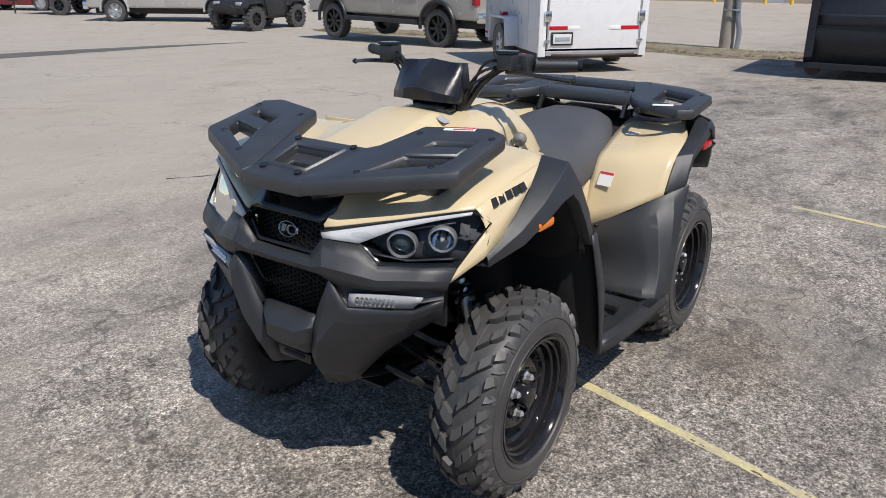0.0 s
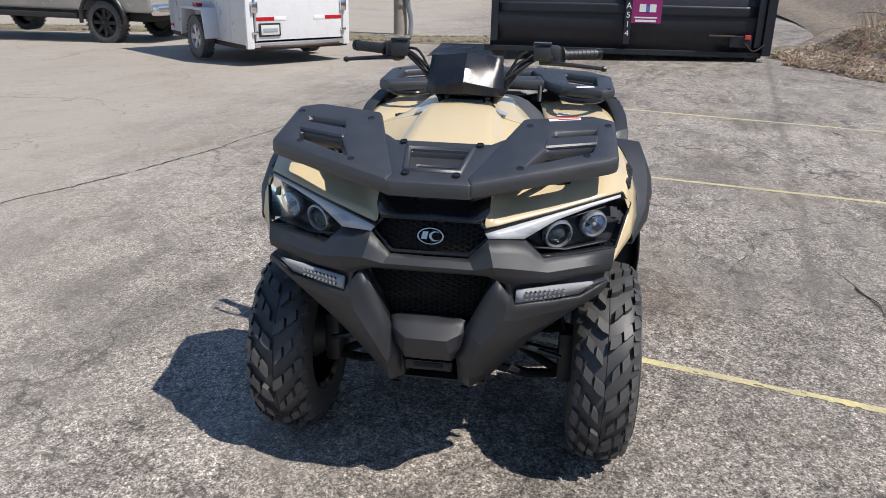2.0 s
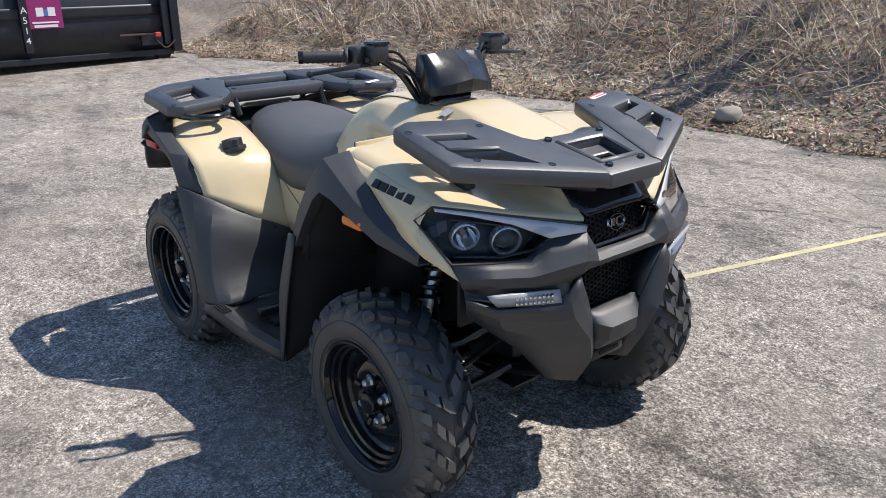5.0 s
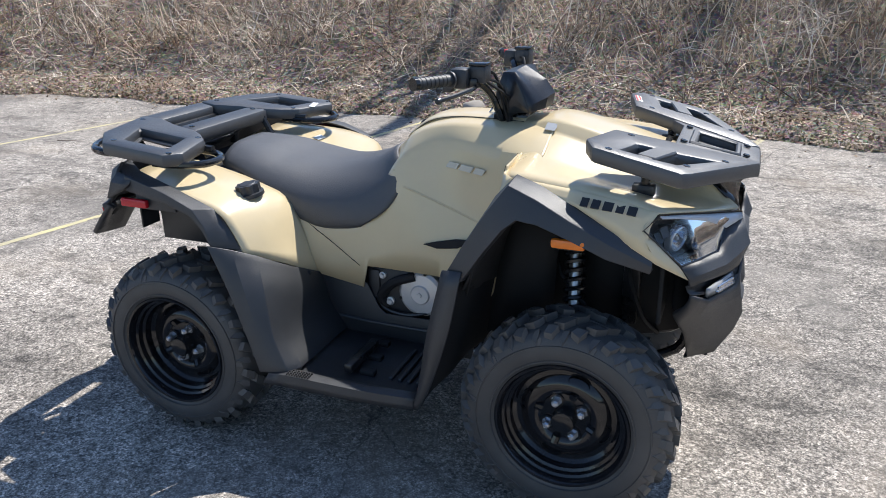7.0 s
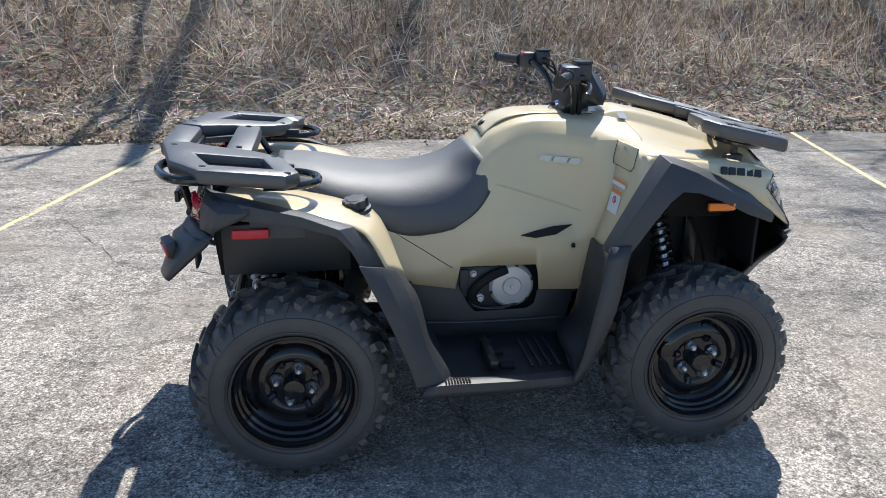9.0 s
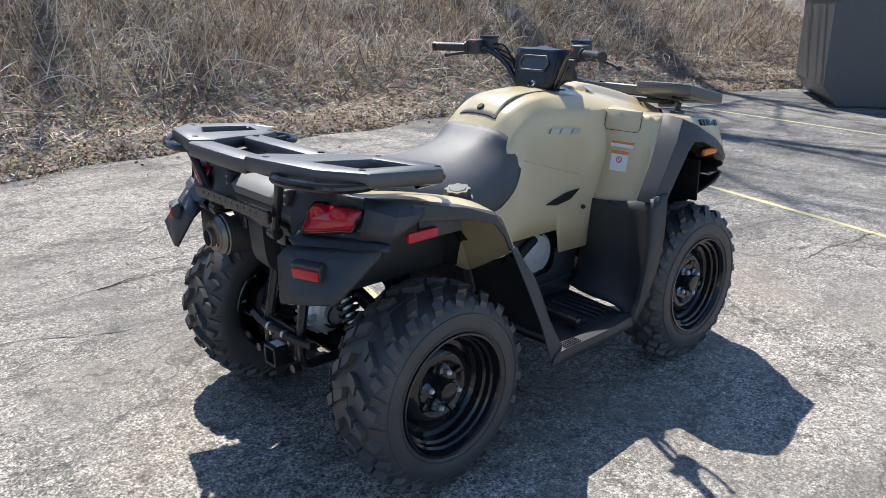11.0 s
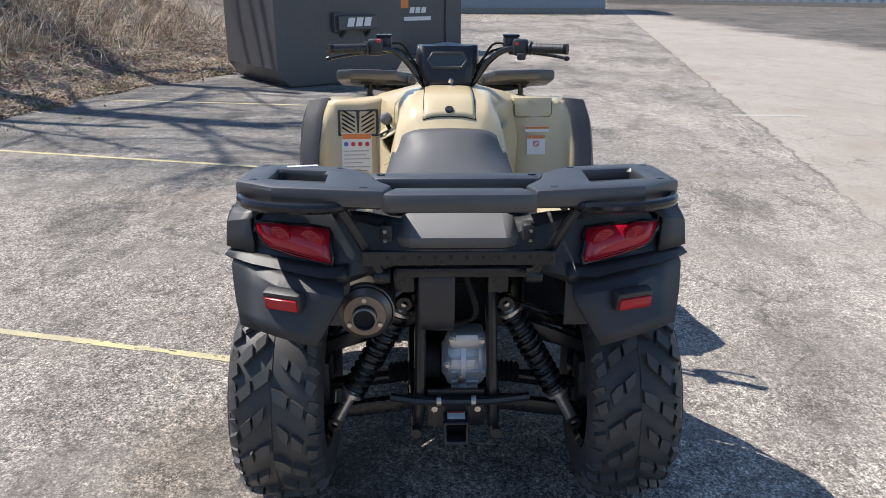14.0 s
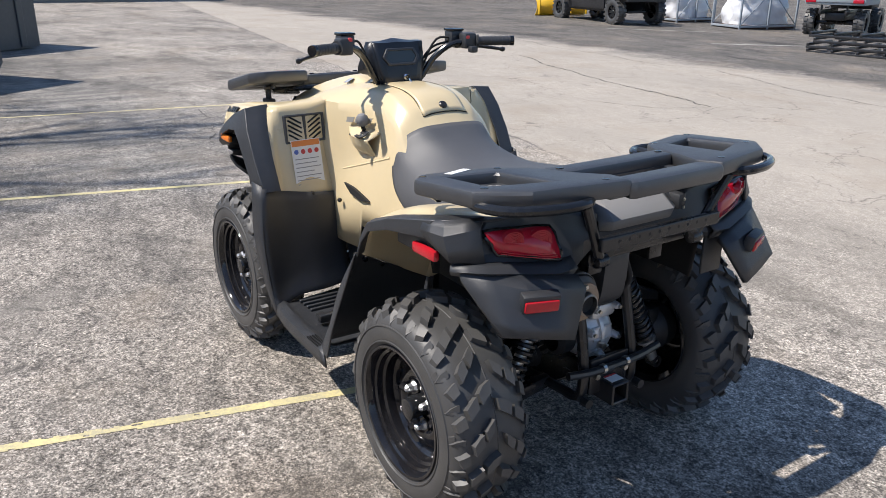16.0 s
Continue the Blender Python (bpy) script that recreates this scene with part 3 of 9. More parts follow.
crack([(8.6, -7.5), (6.4, -6.7), (4.95, -6.3), (3.9, -6.1), (3.3, -5.88)], 0.016, 1)
crack([(11.5, -9.7), (9.4, -9.1), (8.2, -9.0), (6.6, -8.65), (5.6, -8.95), (3.7, -8.2), (2.4, -7.97)], 0.012, 2)
crack([(3.3, -5.88), (3.6, -5.3), (4.4, -5.0)], 0.008, 3)
crack([(-8.3, -1.48), (-6.9, -1.72), (-6.1, -1.78), (-5.6, -1.87), (-4.6, -2.08), (-3.52, -2.33), (-2.61, -2.56), (-1.78, -2.86), (-0.9, -3.3)], 0.011, 4)
crack([(-6.7, -0.65), (-3.75, -1.15), (-2.7, -1.41), (-1.62, -1.66)], 0.0045, 12)
crack([(-3.4, 2.9), (-2.2, 2.4), (-1.6, 1.5), (-0.9, 1.2)], 0.0035, 5)
crack([(6.53, -1.08), (5.22, -0.84), (4.56, -0.61), (4.07, -0.52), (3.5, -0.59), (2.82, -0.42), (2.15, -0.36)], 0.0055, 6)
crack([(-0.36, 2.6), (-0.11, 2.76), (0.26, 3.0), (0.39, 2.92)], 0.005, 7)
crack([(-0.55, 2.1), (-0.42, 2.05), (-0.3, 1.95), (-0.31, 1.75), (-0.12, 1.72)], 0.004, 8)
crack([(-1.25, 1.72), (-0.83, 1.80), (-0.52, 1.80), (-0.2, 1.70)], 0.004, 9)
crack([(1.44, 4.74), (1.28, 4.41), (1.13, 3.73)], 0.006, 10)
crack([(0.95, 4.2), (0.83, 3.66), (0.72, 3.27), (0.52, 2.93)], 0.006, 11)


def tar_patch():
    """A long strip of darker filler across the car park."""
    s = Shape()
    line = spline([(-3.5, -15.6, 0), (-5.56, -15.15, 0), (-8.6, -14.7, 0), (-11.1, -14.0, 0)], 12)
    for i, q in enumerate(line):
        w = 0.75 * (1 - (i / (len(line) - 1)) ** 1.6) + 0.02
        for sgn in (-1, 1):
            y = q.y + sgn * w + 0.12 * noise.noise((i * 0.7, sgn, 3))
            s.v.append((q.x, y, ground_z(q.x, y) + 0.004))
    s.f = [(2 * i, 2 * i + 2, 2 * i + 3, 2 * i + 1) for i in range(len(line) - 1)]
    tagged(obj("asphalt_patch", s, TAR, smooth=False), "long dark strip of patched asphalt", "road patch", kind="structure")


tar_patch()


def twig(a, b, seed):
    rnd = random.Random(seed)
    p, q = Vector((*a, 0.006)), Vector((*b, 0.006))
    pts = [p.lerp(q, k / 4) + Vector((rnd.uniform(-0.008, 0.008), rnd.uniform(-0.008, 0.008), 0)) for k in range(5)]
    s = tube(pts, 0.004, 6, n=2, taper=0.0018)
    s.join(tube([pts[2], pts[2] + (q - p).cross(Vector((0, 0, 1))) * 0.22 + (q - p) * 0.2], 0.002, 5, n=1, taper=0.001))
    tagged(obj("twig", s, TWIG), "thin dark twig lying on the asphalt", "twig")


twig((-0.86, 1.77), (-0.66, 1.83), 1)
twig((-4.78, 2.82), (-4.60, 2.88), 2)

LINES = (((-0.13, -0.05), (0.72, 3.15), 0.043, 0.0), ((0.73, 3.19), (1.21, 5.0), 0.062, 0.24), ((-2.86, 0.55), (-1.95, 4.75), 0.048, 0.08), ((-5.55, 0.9), (-4.55, 4.9), 0.048, 0.10),
         ((2.88, -0.62), (4.40, 4.85), 0.050, 0.08), ((6.15, -1.5), (7.15, 4.1), 0.050, 0.08))
for i, (a, b, wide, wear) in enumerate(LINES):
    strip("parking_line", a, b, wide, LINE, "worn yellow painted parking line on the asphalt", i, wear)
strip("parking_line", (5.9, -3.3), (5.82, -4.1), 0.09, FADED, "faded pale painted line on the asphalt", 8)
strip("parking_line", (12.9, -14.0), (11.2, -16.6), 0.10, FADED, "faded white parking line on the asphalt", 9)
strip("parking_line", (8.9, -13.2), (7.9, -15.2), 0.10, FADED, "faded white parking line on the asphalt", 10)


# ---- hillside ----
EDGE_X = (-60, -16, -12, -10, -8.3, -5, 0, 5, 7, 8.2, 9.8, 12, 16, 60)
EDGE_Y = (12, 6.0, 3.9, 3.6, 4.7, 4.85, 4.8, 4.8, 4.45, 4.0, 3.35, 2.9, 2.8, 4.0)


def edge_y(x):
    return float(np.interp(x, EDGE_X, EDGE_Y)) + 0.10 * math.sin(1.7 * x) + 0.06 * math.sin(5.3 * x + 1)


def hill_z(x, y):
    d = y - edge_y(x)
    if d < 0:
        return -0.05 + 0.2 * d
    base = 0.05 * min(d, 0.25) / 0.25 + 0.10 * min(d, 1.1) + 0.46 * max(0.0, min(d, 9.0) - 0.9)
    rough = 0.16 * min(1.0, d) * noise.noise((x * 0.9, y * 0.9, 3)) + 0.05 * min(1, d * 3) * noise.noise((x * 3.1, y * 3.1, 7))
    return base + rough


def build_hill():
    xs = [-60 + 3 * i for i in range(15)] + [-16 + 0.25 * i for i in range(145)] + [21 + 3 * i for i in range(14)]
    ds = [-0.15] + [0.2 * i for i in range(30)] + [6.2 + 0.6 * i for i in range(10)] + [14 + 6 * i for i in range(9)]
    s = Shape()
    for x in xs:
        for d in ds:
            y = edge_y(x) + d
            s.v.append((x, y, hill_z(x, y)))
    k = len(ds)
    s.f = [(i * k + j, (i + 1) * k + j, (i + 1) * k + j + 1, i * k + j + 1) for i in range(len(xs) - 1) for j in range(k - 1)]
    return tagged(obj("hillside", s, EARTH), "steep earth bank covered in dry litter beside the asphalt", "hillside", kind="structure")


build_hill()


def build_blades(name, label, material, count, seed, length, width, lean, dmin, dmax, x0=-11.5, x1=14.5, clump=0.0, flat=0.0, power=1.5):
    """Bent, tapering blades strewn over the bank, joined into one sheet of stuff."""
    rnd = random.Random(seed)
    s = Shape()
    seg = 3
    while count > 0:
        x = rnd.uniform(x0, x1)
        d = dmin + (dmax - dmin) * rnd.random() ** power
        if clump and noise.noise((x * 0.8, d * 0.8, seed)) < clump * rnd.uniform(-0.5, 0.7):
            if rnd.random() < 0.8:
                continue
        count -= 1
        y = edge_y(x) + d
        z = hill_z(x, y) - 0.01
        L = length * rnd.uniform(0.45, 1.3)
        a = rnd.uniform(0, 2 * math.pi)
        out = Vector((math.cos(a), math.sin(a) - 0.35, 0.45 * math.sin(a)))
        side = Vector((-math.sin(a), math.cos(a), rnd.uniform(-0.4, 0.4))).normalized() * width * rnd.uniform(0.6, 1.4) * 0.5
        up0 = rnd.uniform(0.35, 1.0) * (1 - flat)
        p = Vector((x, y, z))
        v = Vector((out.x * 0.35, out.y * 0.35, up0)).normalized()
        base = len(s.v)
        for i in range(seg + 1):
            w = side * (1 - 0.8 * i / seg)
            s.v.append(tuple(p - w))
            s.v.append(tuple(p + w))
            p = p + v * (L / seg)
            v = (v + out * lean * rnd.uniform(0.3, 1.0) + Vector((0, 0, -lean * 0.8 * rnd.random()))).normalized()
        for i in range(seg):
            q = base + 2 * i
            s.f.append((q, q + 1, q + 3, q + 2))
    return tagged(obj(name, s, material, smooth=False), label, "dry grass", kind="stuff")


def build_leaves(name, label, material, count, seed, size, dmin, dmax, x0=-11.5, x1=14.5, power=1.5, lift=0.03):
    rnd = random.Random(seed)
    s = Shape()
    for _ in range(count):
        x = rnd.uniform(x0, x1)
        y = edge_y(x) + dmin + (dmax - dmin) * rnd.random() ** power
        z = max(hill_z(x, y), ground_z(x, y)) + rnd.uniform(0.004, lift)
        m = Matrix.Translation((x, y, z)) @ Euler((rnd.gauss(0, 0.5), rnd.gauss(0, 0.5), rnd.uniform(0, 6.3))).to_matrix().to_4x4()
        a = size * rnd.uniform(0.5, 1.4)
        b = a * rnd.uniform(0.4, 0.8)
        c = a * rnd.uniform(-0.3, 0.3)
        s.add([m @ Vector(q) for q in ((-a, 0, c), (0, -b, 0), (a, 0, c * 0.5), (0, b, 0))], [(0, 1, 2, 3)])
    return tagged(obj(name, s, material, smooth=False), label, "leaf litter", kind="stuff")


build_blades("dry_grass", "matted straw-coloured dry grass on the bank", DRYGRASS, 22000, 11, 0.19, 0.012, 0.75, 0.7, 6.0, clump=0.9, flat=0.8, power=1.0)
build_blades("dry_stalks", "tall bleached dead stalks standing on the bank", DRYGRASS, 1500, 12, 0.40, 0.011, 0.30, 1.3, 6.0, clump=0.9, flat=0.2)
build_blades("flattened_straw", "flattened straw and twigs at the foot of the bank", CANES, 16000, 13, 0.20, 0.010, 0.25, 0.02, 6.0, flat=0.85)
build_leaves("fallen_leaves", "brown fallen leaves on the bank", LITTER, 80000, 14, 0.019, 0.0, 6.0)
build_leaves("scattered_leaves", "few brown leaves blown onto the asphalt edge", LITTER, 500, 15, 0.018, -0.9, 0.1, power=0.5, lift=0.01)


def build_canes(count, seed):
    """Long arching bramble canes in tangles."""
    rnd = random.Random(seed)
    s = Shape()
    for _ in range(count):
        x = rnd.uniform(-11, 14)
        d = 0.9 + 5.0 * rnd.random() ** 1.1
        y = edge_y(x) + d
        z = hill_z(x, y)
        a = rnd.uniform(0, 2 * math.pi)
        L = rnd.uniform(0.3, 1.2)
        h = rnd.uniform(0.05, 0.20 + 0.12 * d)
        o = Vector((math.cos(a), math.sin(a) * 0.6 - 0.25, 0)) * L
        wob = Vector((rnd.gauss(0, 0.08), rnd.gauss(0, 0.08), 0))
        p0 = Vector((x, y, z))
        e = p0 + o
        e.z = max(hill_z(e.x, e.y), 0) + rnd.uniform(0, 0.25)
        pts = [p0, p0.lerp(e, 0.35) + wob + Vector((0, 0, h)), p0.lerp(e, 0.7) - wob + Vector((0, 0, h * 0.8)), e]
        t = tube(pts, rnd.uniform(0.003, 0.008), 3, n=3, cap=False, taper=0.0015)
        s.join(t)
    return tagged(obj("bramble_canes", s, CANES), "tangled reddish bramble canes on the bank", "brambles", kind="stuff")


build_canes(3200, 21)
build_blades("bleached_stalks", "pale bleached weed stalks leaning on the bank", PALESTALK, 2400, 31, 0.50, 0.015, 0.16, 1.5, 6.0, clump=0.9, flat=0.15)
build_blades("matted_twigs", "grey twigs matted on the bank", PALESTALK, 17000, 32, 0.24, 0.013, 0.2, 0.6, 6.0, clump=0.8, flat=0.85, power=1.0)
build_blades("standing_stalks", "dense upright pale dead stalks on the upper bank", PALESTALK, 5200, 33, 0.52, 0.012, 0.20, 1.5, 6.0, x0=-1.0, x1=13.0, clump=1.0, power=0.9)
build_blades("leaning_stalks", "long straw-coloured stalks leaning over the bank", DRYGRASS, 3600, 34, 0.62, 0.011, 0.30, 1.4, 6.0, clump=0.9, flat=0.4, power=0.9)
build_blades("green_tufts", "sparse yellow-green grass tufts at the asphalt edge", GREEN, 2600, 22, 0.09, 0.008, 0.3, 0.0, 0.5, clump=0.5)


def build_rock(x, y, r, seed, label="rounded grey stone lying at the foot of the bank"):
    bm = bmesh.new()
    bmesh.ops.create_icosphere(bm, subdivisions=3, radius=r)
    for v in bm.verts:
        v.co *= 1 + 0.25 * noise.noise(v.co * (1.5 / r) + Vector((seed, 0, 0)))
        v.co.z *= 0.6
    m = Matrix.Translation((x, y, hill_z(x, y) + r * 0.3))
    return tagged(obj("rock", from_bm(bm, m), POLE), label, "rock")


build_rock(-1.52, 4.99, 0.13, 3)


def build_tree(x, y, h, r, seed, lean=0.0, limbs=11):
    """A bare tree: tapered trunk and three orders of limbs."""
    rnd = random.Random(seed)
    root = thing("bare_tree", "tall leafless tree with bare branches on the bank", "tree", "trees on the bank", Matrix.Translation((x, y, hill_z(x, y) - 0.2)))
    top = Vector((lean * h, -0.06 * h, h))
    trunk_pts = [Vector((0, 0, 0)), top * 0.33 + Vector((rnd.gauss(0, 0.1), rnd.gauss(0, 0.1), 0)), top * 0.66 + Vector((rnd.gauss(0, 0.2), rnd.gauss(0, 0.2), 0)), top]
    part("trunk", tube(trunk_pts, r, 10, n=5, taper=r * (0.6 if limbs < 5 else 0.45)), BARK, root)
    crown = Shape()

    def limb(p, d, L, rad, depth):
        e1 = p + d * L * 0.5 + Vector((rnd.gauss(0, 0.07), rnd.gauss(0, 0.07), 0.03)) * L
        e2 = p + d * L + Vector((rnd.gauss(0, 0.1), rnd.gauss(0, 0.1), 0.10)) * L
        crown.join(tube([p, e1, e2], rad, 5 if depth < 2 else 3, n=2, cap=False, taper=rad * 0.35))
        if depth == 3:
            return
        for k in range(rnd.randint(4, 6)):
            f = rnd.uniform(0.25, 1.0)
            q = p.lerp(e1, f * 2) if f < 0.5 else e1.lerp(e2, f * 2 - 1)
            nd = (d + Vector((rnd.gauss(0, 0.6), rnd.gauss(0, 0.6), rnd.gauss(0.15, 0.4)))).normalized()
            limb(q, nd, L * rnd.uniform(0.35, 0.6), rad * 0.5, depth + 1)

    curve = spline(trunk_pts, 5)
    for k in range(limbs):
        f = rnd.uniform(0.58, 0.98) if limbs > 5 else rnd.uniform(0.2, 0.6)
        q = curve[int(f * (len(curve) - 1))]
        a = rnd.uniform(0, 6.3)
        limb(q, Vector((math.cos(a), math.sin(a), rnd.uniform(0.3, 0.9))).normalized(), h * rnd.uniform(0.20, 0.36), r * 0.55 * (1.25 - f), 1)
    part("crown", crown, BARK, root)


build_tree(-1.97, 10.4, 7.6, 0.15, 1, 0.32, 3)
build_tree(-2.40, 10.9, 8.2, 0.07, 9, 0.27, 4)
build_tree(8.4, 9.6, 9.8, 0.30, 2, 0.0, 7)
build_tree(10.6, 8.8, 8.4, 0.17, 8, -0.01)
build_tree(7.2, 8.4, 6.8, 0.12, 6, 0.03, 6)
build_tree(4.4, 16.5, 12.0, 0.17, 3)
build_tree(-6.5, 16.5, 10.0, 0.16, 4)


# ---- verge beyond the car park ----
def verge_shift(y):
    """The verge bends away behind the parked truck."""
    return 2.3 * min(1.0, max(0.0, (-3.5 - y) / 4.0))


def build_verge():
    s = Shape()
    n = 60
    for i in range(n + 1):
        y = -16 + 17.5 * i / n
        for dx in (0.0, 0.45, 1.1, 1.6):
            x = -13.0 - verge_shift(y) - dx + 0.12 * math.sin(2.1 * y + dx)
            s.v.append((x, y, ground_z(x, y) + (0.004 if dx in (0.0, 1.6) else 0.06)))
    s.f = [(4 * i + j, 4 * i + j + 1, 4 * i + j + 5, 4 * i + j + 4) for i in range(n) for j in range(3)]
    tagged(obj("grass_verge", s, EARTH), "narrow grass verge between two paved lots", "verge", kind="structure")
    rnd = random.Random(5)
    g = Shape()
    for _ in range(9000):
        y = rnd.uniform(-16, 1.4)
        x = -13.0 - verge_shift(y) - rnd.uniform(0.02, 1.6)
        z = ground_z(x, y) + 0.03
        a = rnd.uniform(0, 6.3)
        h = rnd.uniform(0.02, 0.06)
        w = 0.012
        q = Vector((x, y, z))
        o = Vector((math.cos(a), math.sin(a), 0))
        g.add([q - o * w, q + o * w, q + Vector((rnd.gauss(0, 0.06), rnd.gauss(0, 0.06), h))], [(0, 1, 2)])
    tagged(obj("verge_grass", g, GREEN, smooth=False), "short patchy green and yellow grass on the verge", "grass", kind="stuff")


build_verge()


# ---- roll-off container ----
def build_container():
    root = thing("roll_off_container", "black steel roll-off waste container with rusty rails", "container", at=pose(-10.35, 1.22, ground_z(-10.35, 1.2), 0, 0, 2.5))
    # side faces +x; 4.35 m long along y
    L, Wd, Hh = 4.3, 2.3, 1.75
    body = skin([[(-Wd + 0.05, -L / 2, z), (0.0, -L / 2, z), (0.0, L / 2, z), (-Wd + 0.05, L / 2, z), (-Wd + 0.05, -L / 2, z)] for z in (0.17, 0.6, Hh)], 1, 1, False, False)
    part("body", body, CONTAINER, root, thick=0.03)
    part("floor_plate", box(-Wd / 2, 0, 0.2, Wd, L, 0.05), CONTAINER, root)
    part("dent_band", skin([[(0.018, -L / 2 + 0.03, z), (0.03, -0.6, z + 0.01), (0.026, 0.7, z), (0.018, L / 2 - 0.1, z)] for z in (0.72, 0.80, 0.88)], 6, 2), CONTAINER, root, thick=0.012)
    for y in (-L / 2 + 0.05, 0.02, L / 2 - 0.08):
        part("stake", box(0.05, y, 0.17 + Hh / 2, 0.08, 0.11, Hh - 0.2, 0.008), CONTAINER, root, smooth=False)
    part("bottom_rail", box(0.0, -0.05, 0.15, 0.10, L + 0.12, 0.09, 0.01), CONTAINER, root, smooth=False)
    part("top_rail", box(0.02, 0, Hh, 0.12, L, 0.10, 0.01), CONTAINER, root, smooth=False)
    for y in (-L / 2 + 0.12, L / 2 - 0.12):
        part("roller", lathe([(0.0, -0.09), (0.11, -0.09), (0.12, 0), (0.11, 0.09), (0.0, 0.09)], 20, "x").move(Matrix.Translation((-0.12, y, 0.12))), RUSTY, root)
    # latch gear near the far end
    part("door_post", box(0.02, L / 2 + 0.06, 0.9, 0.2, 0.14, 1.5, 0.01), CONTAINER, root, smooth=False)
    part("latch_plate", box(0.09, L / 2 - 0.35, 0.36, 0.05, 0.34, 0.18, 0.01), CONTAINER, root, smooth=False)
    part("latch_block", box(0.13, L / 2 - 0.26, 0.43, 0.05, 0.09, 0.07, 0.01), REDINK, root, "red-painted latch block", smooth=False)
    part("latch_bar", tube([(0.12, L / 2 - 0.85, 0.44), (0.12, L / 2 - 0.45, 0.44)], 0.018, 6, n=1), RUSTY, root)
    part("chain", tube([(0.13, L / 2 - 0.3, 0.35), (0.15, L / 2 - 0.15, 0.22), (0.13, L / 2 + 0.02, 0.33)], 0.012, 5), RUSTY, root)
    sign = part("sign_panel", box(0.045, 0.30, 0.80, 0.012, 0.48, 0.40), MAGENTA, root, "magenta sign with white marks", smooth=False)
    part("sign_mark", box(0.052, 0.24, 0.83, 0.004, 0.10, 0.12), WHITE, sign, smooth=False)
    part("sign_mark", box(0.052, 0.40, 0.83, 0.004, 0.10, 0.12), WHITE, sign, smooth=False)
    part("sign_mark", box(0.053, 0.32, 0.82, 0.004, 0.06, 0.09), SIGNBLUE, sign, smooth=False)
    part("text_bar", box(0.052, 0.30, 0.685, 0.004, 0.36, 0.022), WHITE, sign, smooth=False)
    part("text_bar", box(0.052, 0.30, 0.635, 0.004, 0.32, 0.035), WHITE, sign, smooth=False)
    for k, ch in enumerate("A514"):
        words(ch, 0.13, frame_at((0.092, 0.02, 0.86 - 0.14 * k), (0, 1, 0), (0, 0, 1)), WHITE, root, name="stencilled_character")


build_container()


# ---- dumpsters ----
def build_dumpster(at, w, d, h, label, pocket=True, phone=False):
    root = thing("dumpster", label, "dumpster", "grey dumpsters", at)
    # front face looks along -x; y runs along the front, x backwards
    ring = lambda z, i: [(0, -w / 2 + i, z), (0, w / 2 - i, z), (d, w / 2 - i, z), (d, -w / 2 + i, z), (0, -w / 2 + i, z)]
    part("body", skin([ring(0.03, 0.17), ring(0.26, 0.0), ring(h, 0.0)] if pocket else [ring(0.03, 0.02), ring(0.10, 0.0), ring(h, 0.0)], 1, 1, False, False), DUMPSTER, root, thick=0.02, smooth=False)
    part("base", box(d / 2, 0, 0.028, d - 0.1, w - 0.40, 0.05), DUMPSTER, root, smooth=False)
    part("top_rim", plate([(-0.03, -w / 2 - 0.03), (-0.03, w / 2 + 0.03), (d + 0.03, w / 2 + 0.03), (d + 0.03, -w / 2 - 0.03)], [[(0.05, -w / 2 + 0.05), (d - 0.05, -w / 2 + 0.05), (d - 0.05, w / 2 - 0.05), (0.05, w / 2 - 0.05)]], 0.08, 0.01, place=lambda v: v + Vector((0, 0, h + 0.02))), DUMPSTER, root)
    part("lid", box(d / 2, 0, h + 0.05, d, w, 0.05, 0.015), PLASTIC, root)
    if pocket:
        for yy in (-w * 0.10,):
            part("fork_pocket", box(-0.07, yy, 0.85, 0.15, 0.62, 0.20, 0.015), DUMPSTER, root, smooth=False)
            part("pocket_shadow_plate", box(-0.03, yy + 0.30, 0.86, 0.11, 0.10, 0.26, 0.01), DUMPSTER, root, smooth=False)
            for k in (-0.2, 0.2):
                part("gusset", skin([[(-0.12, yy + k - 0.02, 0.75), (-0.12, yy + k + 0.02, 0.75)], [(-0.005, yy + k - 0.02, 0.66), (-0.005, yy + k + 0.02, 0.66)]], 1, 1, False, False), DUMPSTER, root, thick=0.03, smooth=False)
            for k in range(3):
                part("brand_mark", plate([(-0.06, -0.06), (0.045, -0.06), (0.075, 0.06), (-0.03, 0.06)], (), 0.004, 0).move(frame_at((-0.148, yy + 0.12 - 0.135 * k, 0.86), (0, -1, 0), (0, 0, 1))), WHITE, root, smooth=False)
    if phone:
        for k in (-w * 0.33, w * 0.33):
            part("corner_channel", box(-0.02, k, h / 2, 0.05, 0.12, h - 0.1, 0.01), DUMPSTER, root, smooth=False)
        for k in range(3):
            part("brand_mark", plate([(-0.06, -0.055), (0.045, -0.055), (0.07, 0.055), (-0.035, 0.055)], (), 0.004, 0).move(frame_at((-0.016, 0.18 - 0.135 * k, 0.86), (0, -1, 0), (0, 0, 1))), WHITE, root, smooth=False)
        part("text_bar", box(-0.012, 0.05, 0.70, 0.012, 0.62, 0.075), WHITE, root, "pale bar of lettering", smooth=False)
        part("warning_label", box(-0.012, 0.38, 1.0, 0.012, 0.24, 0.2), ORANGE, root, "orange warning label", smooth=False)
        part("side_handle", box(0.25, w / 2 + 0.02, 0.95, 0.2, 0.05, 0.3, 0.02), GLOSS, root, smooth=False)


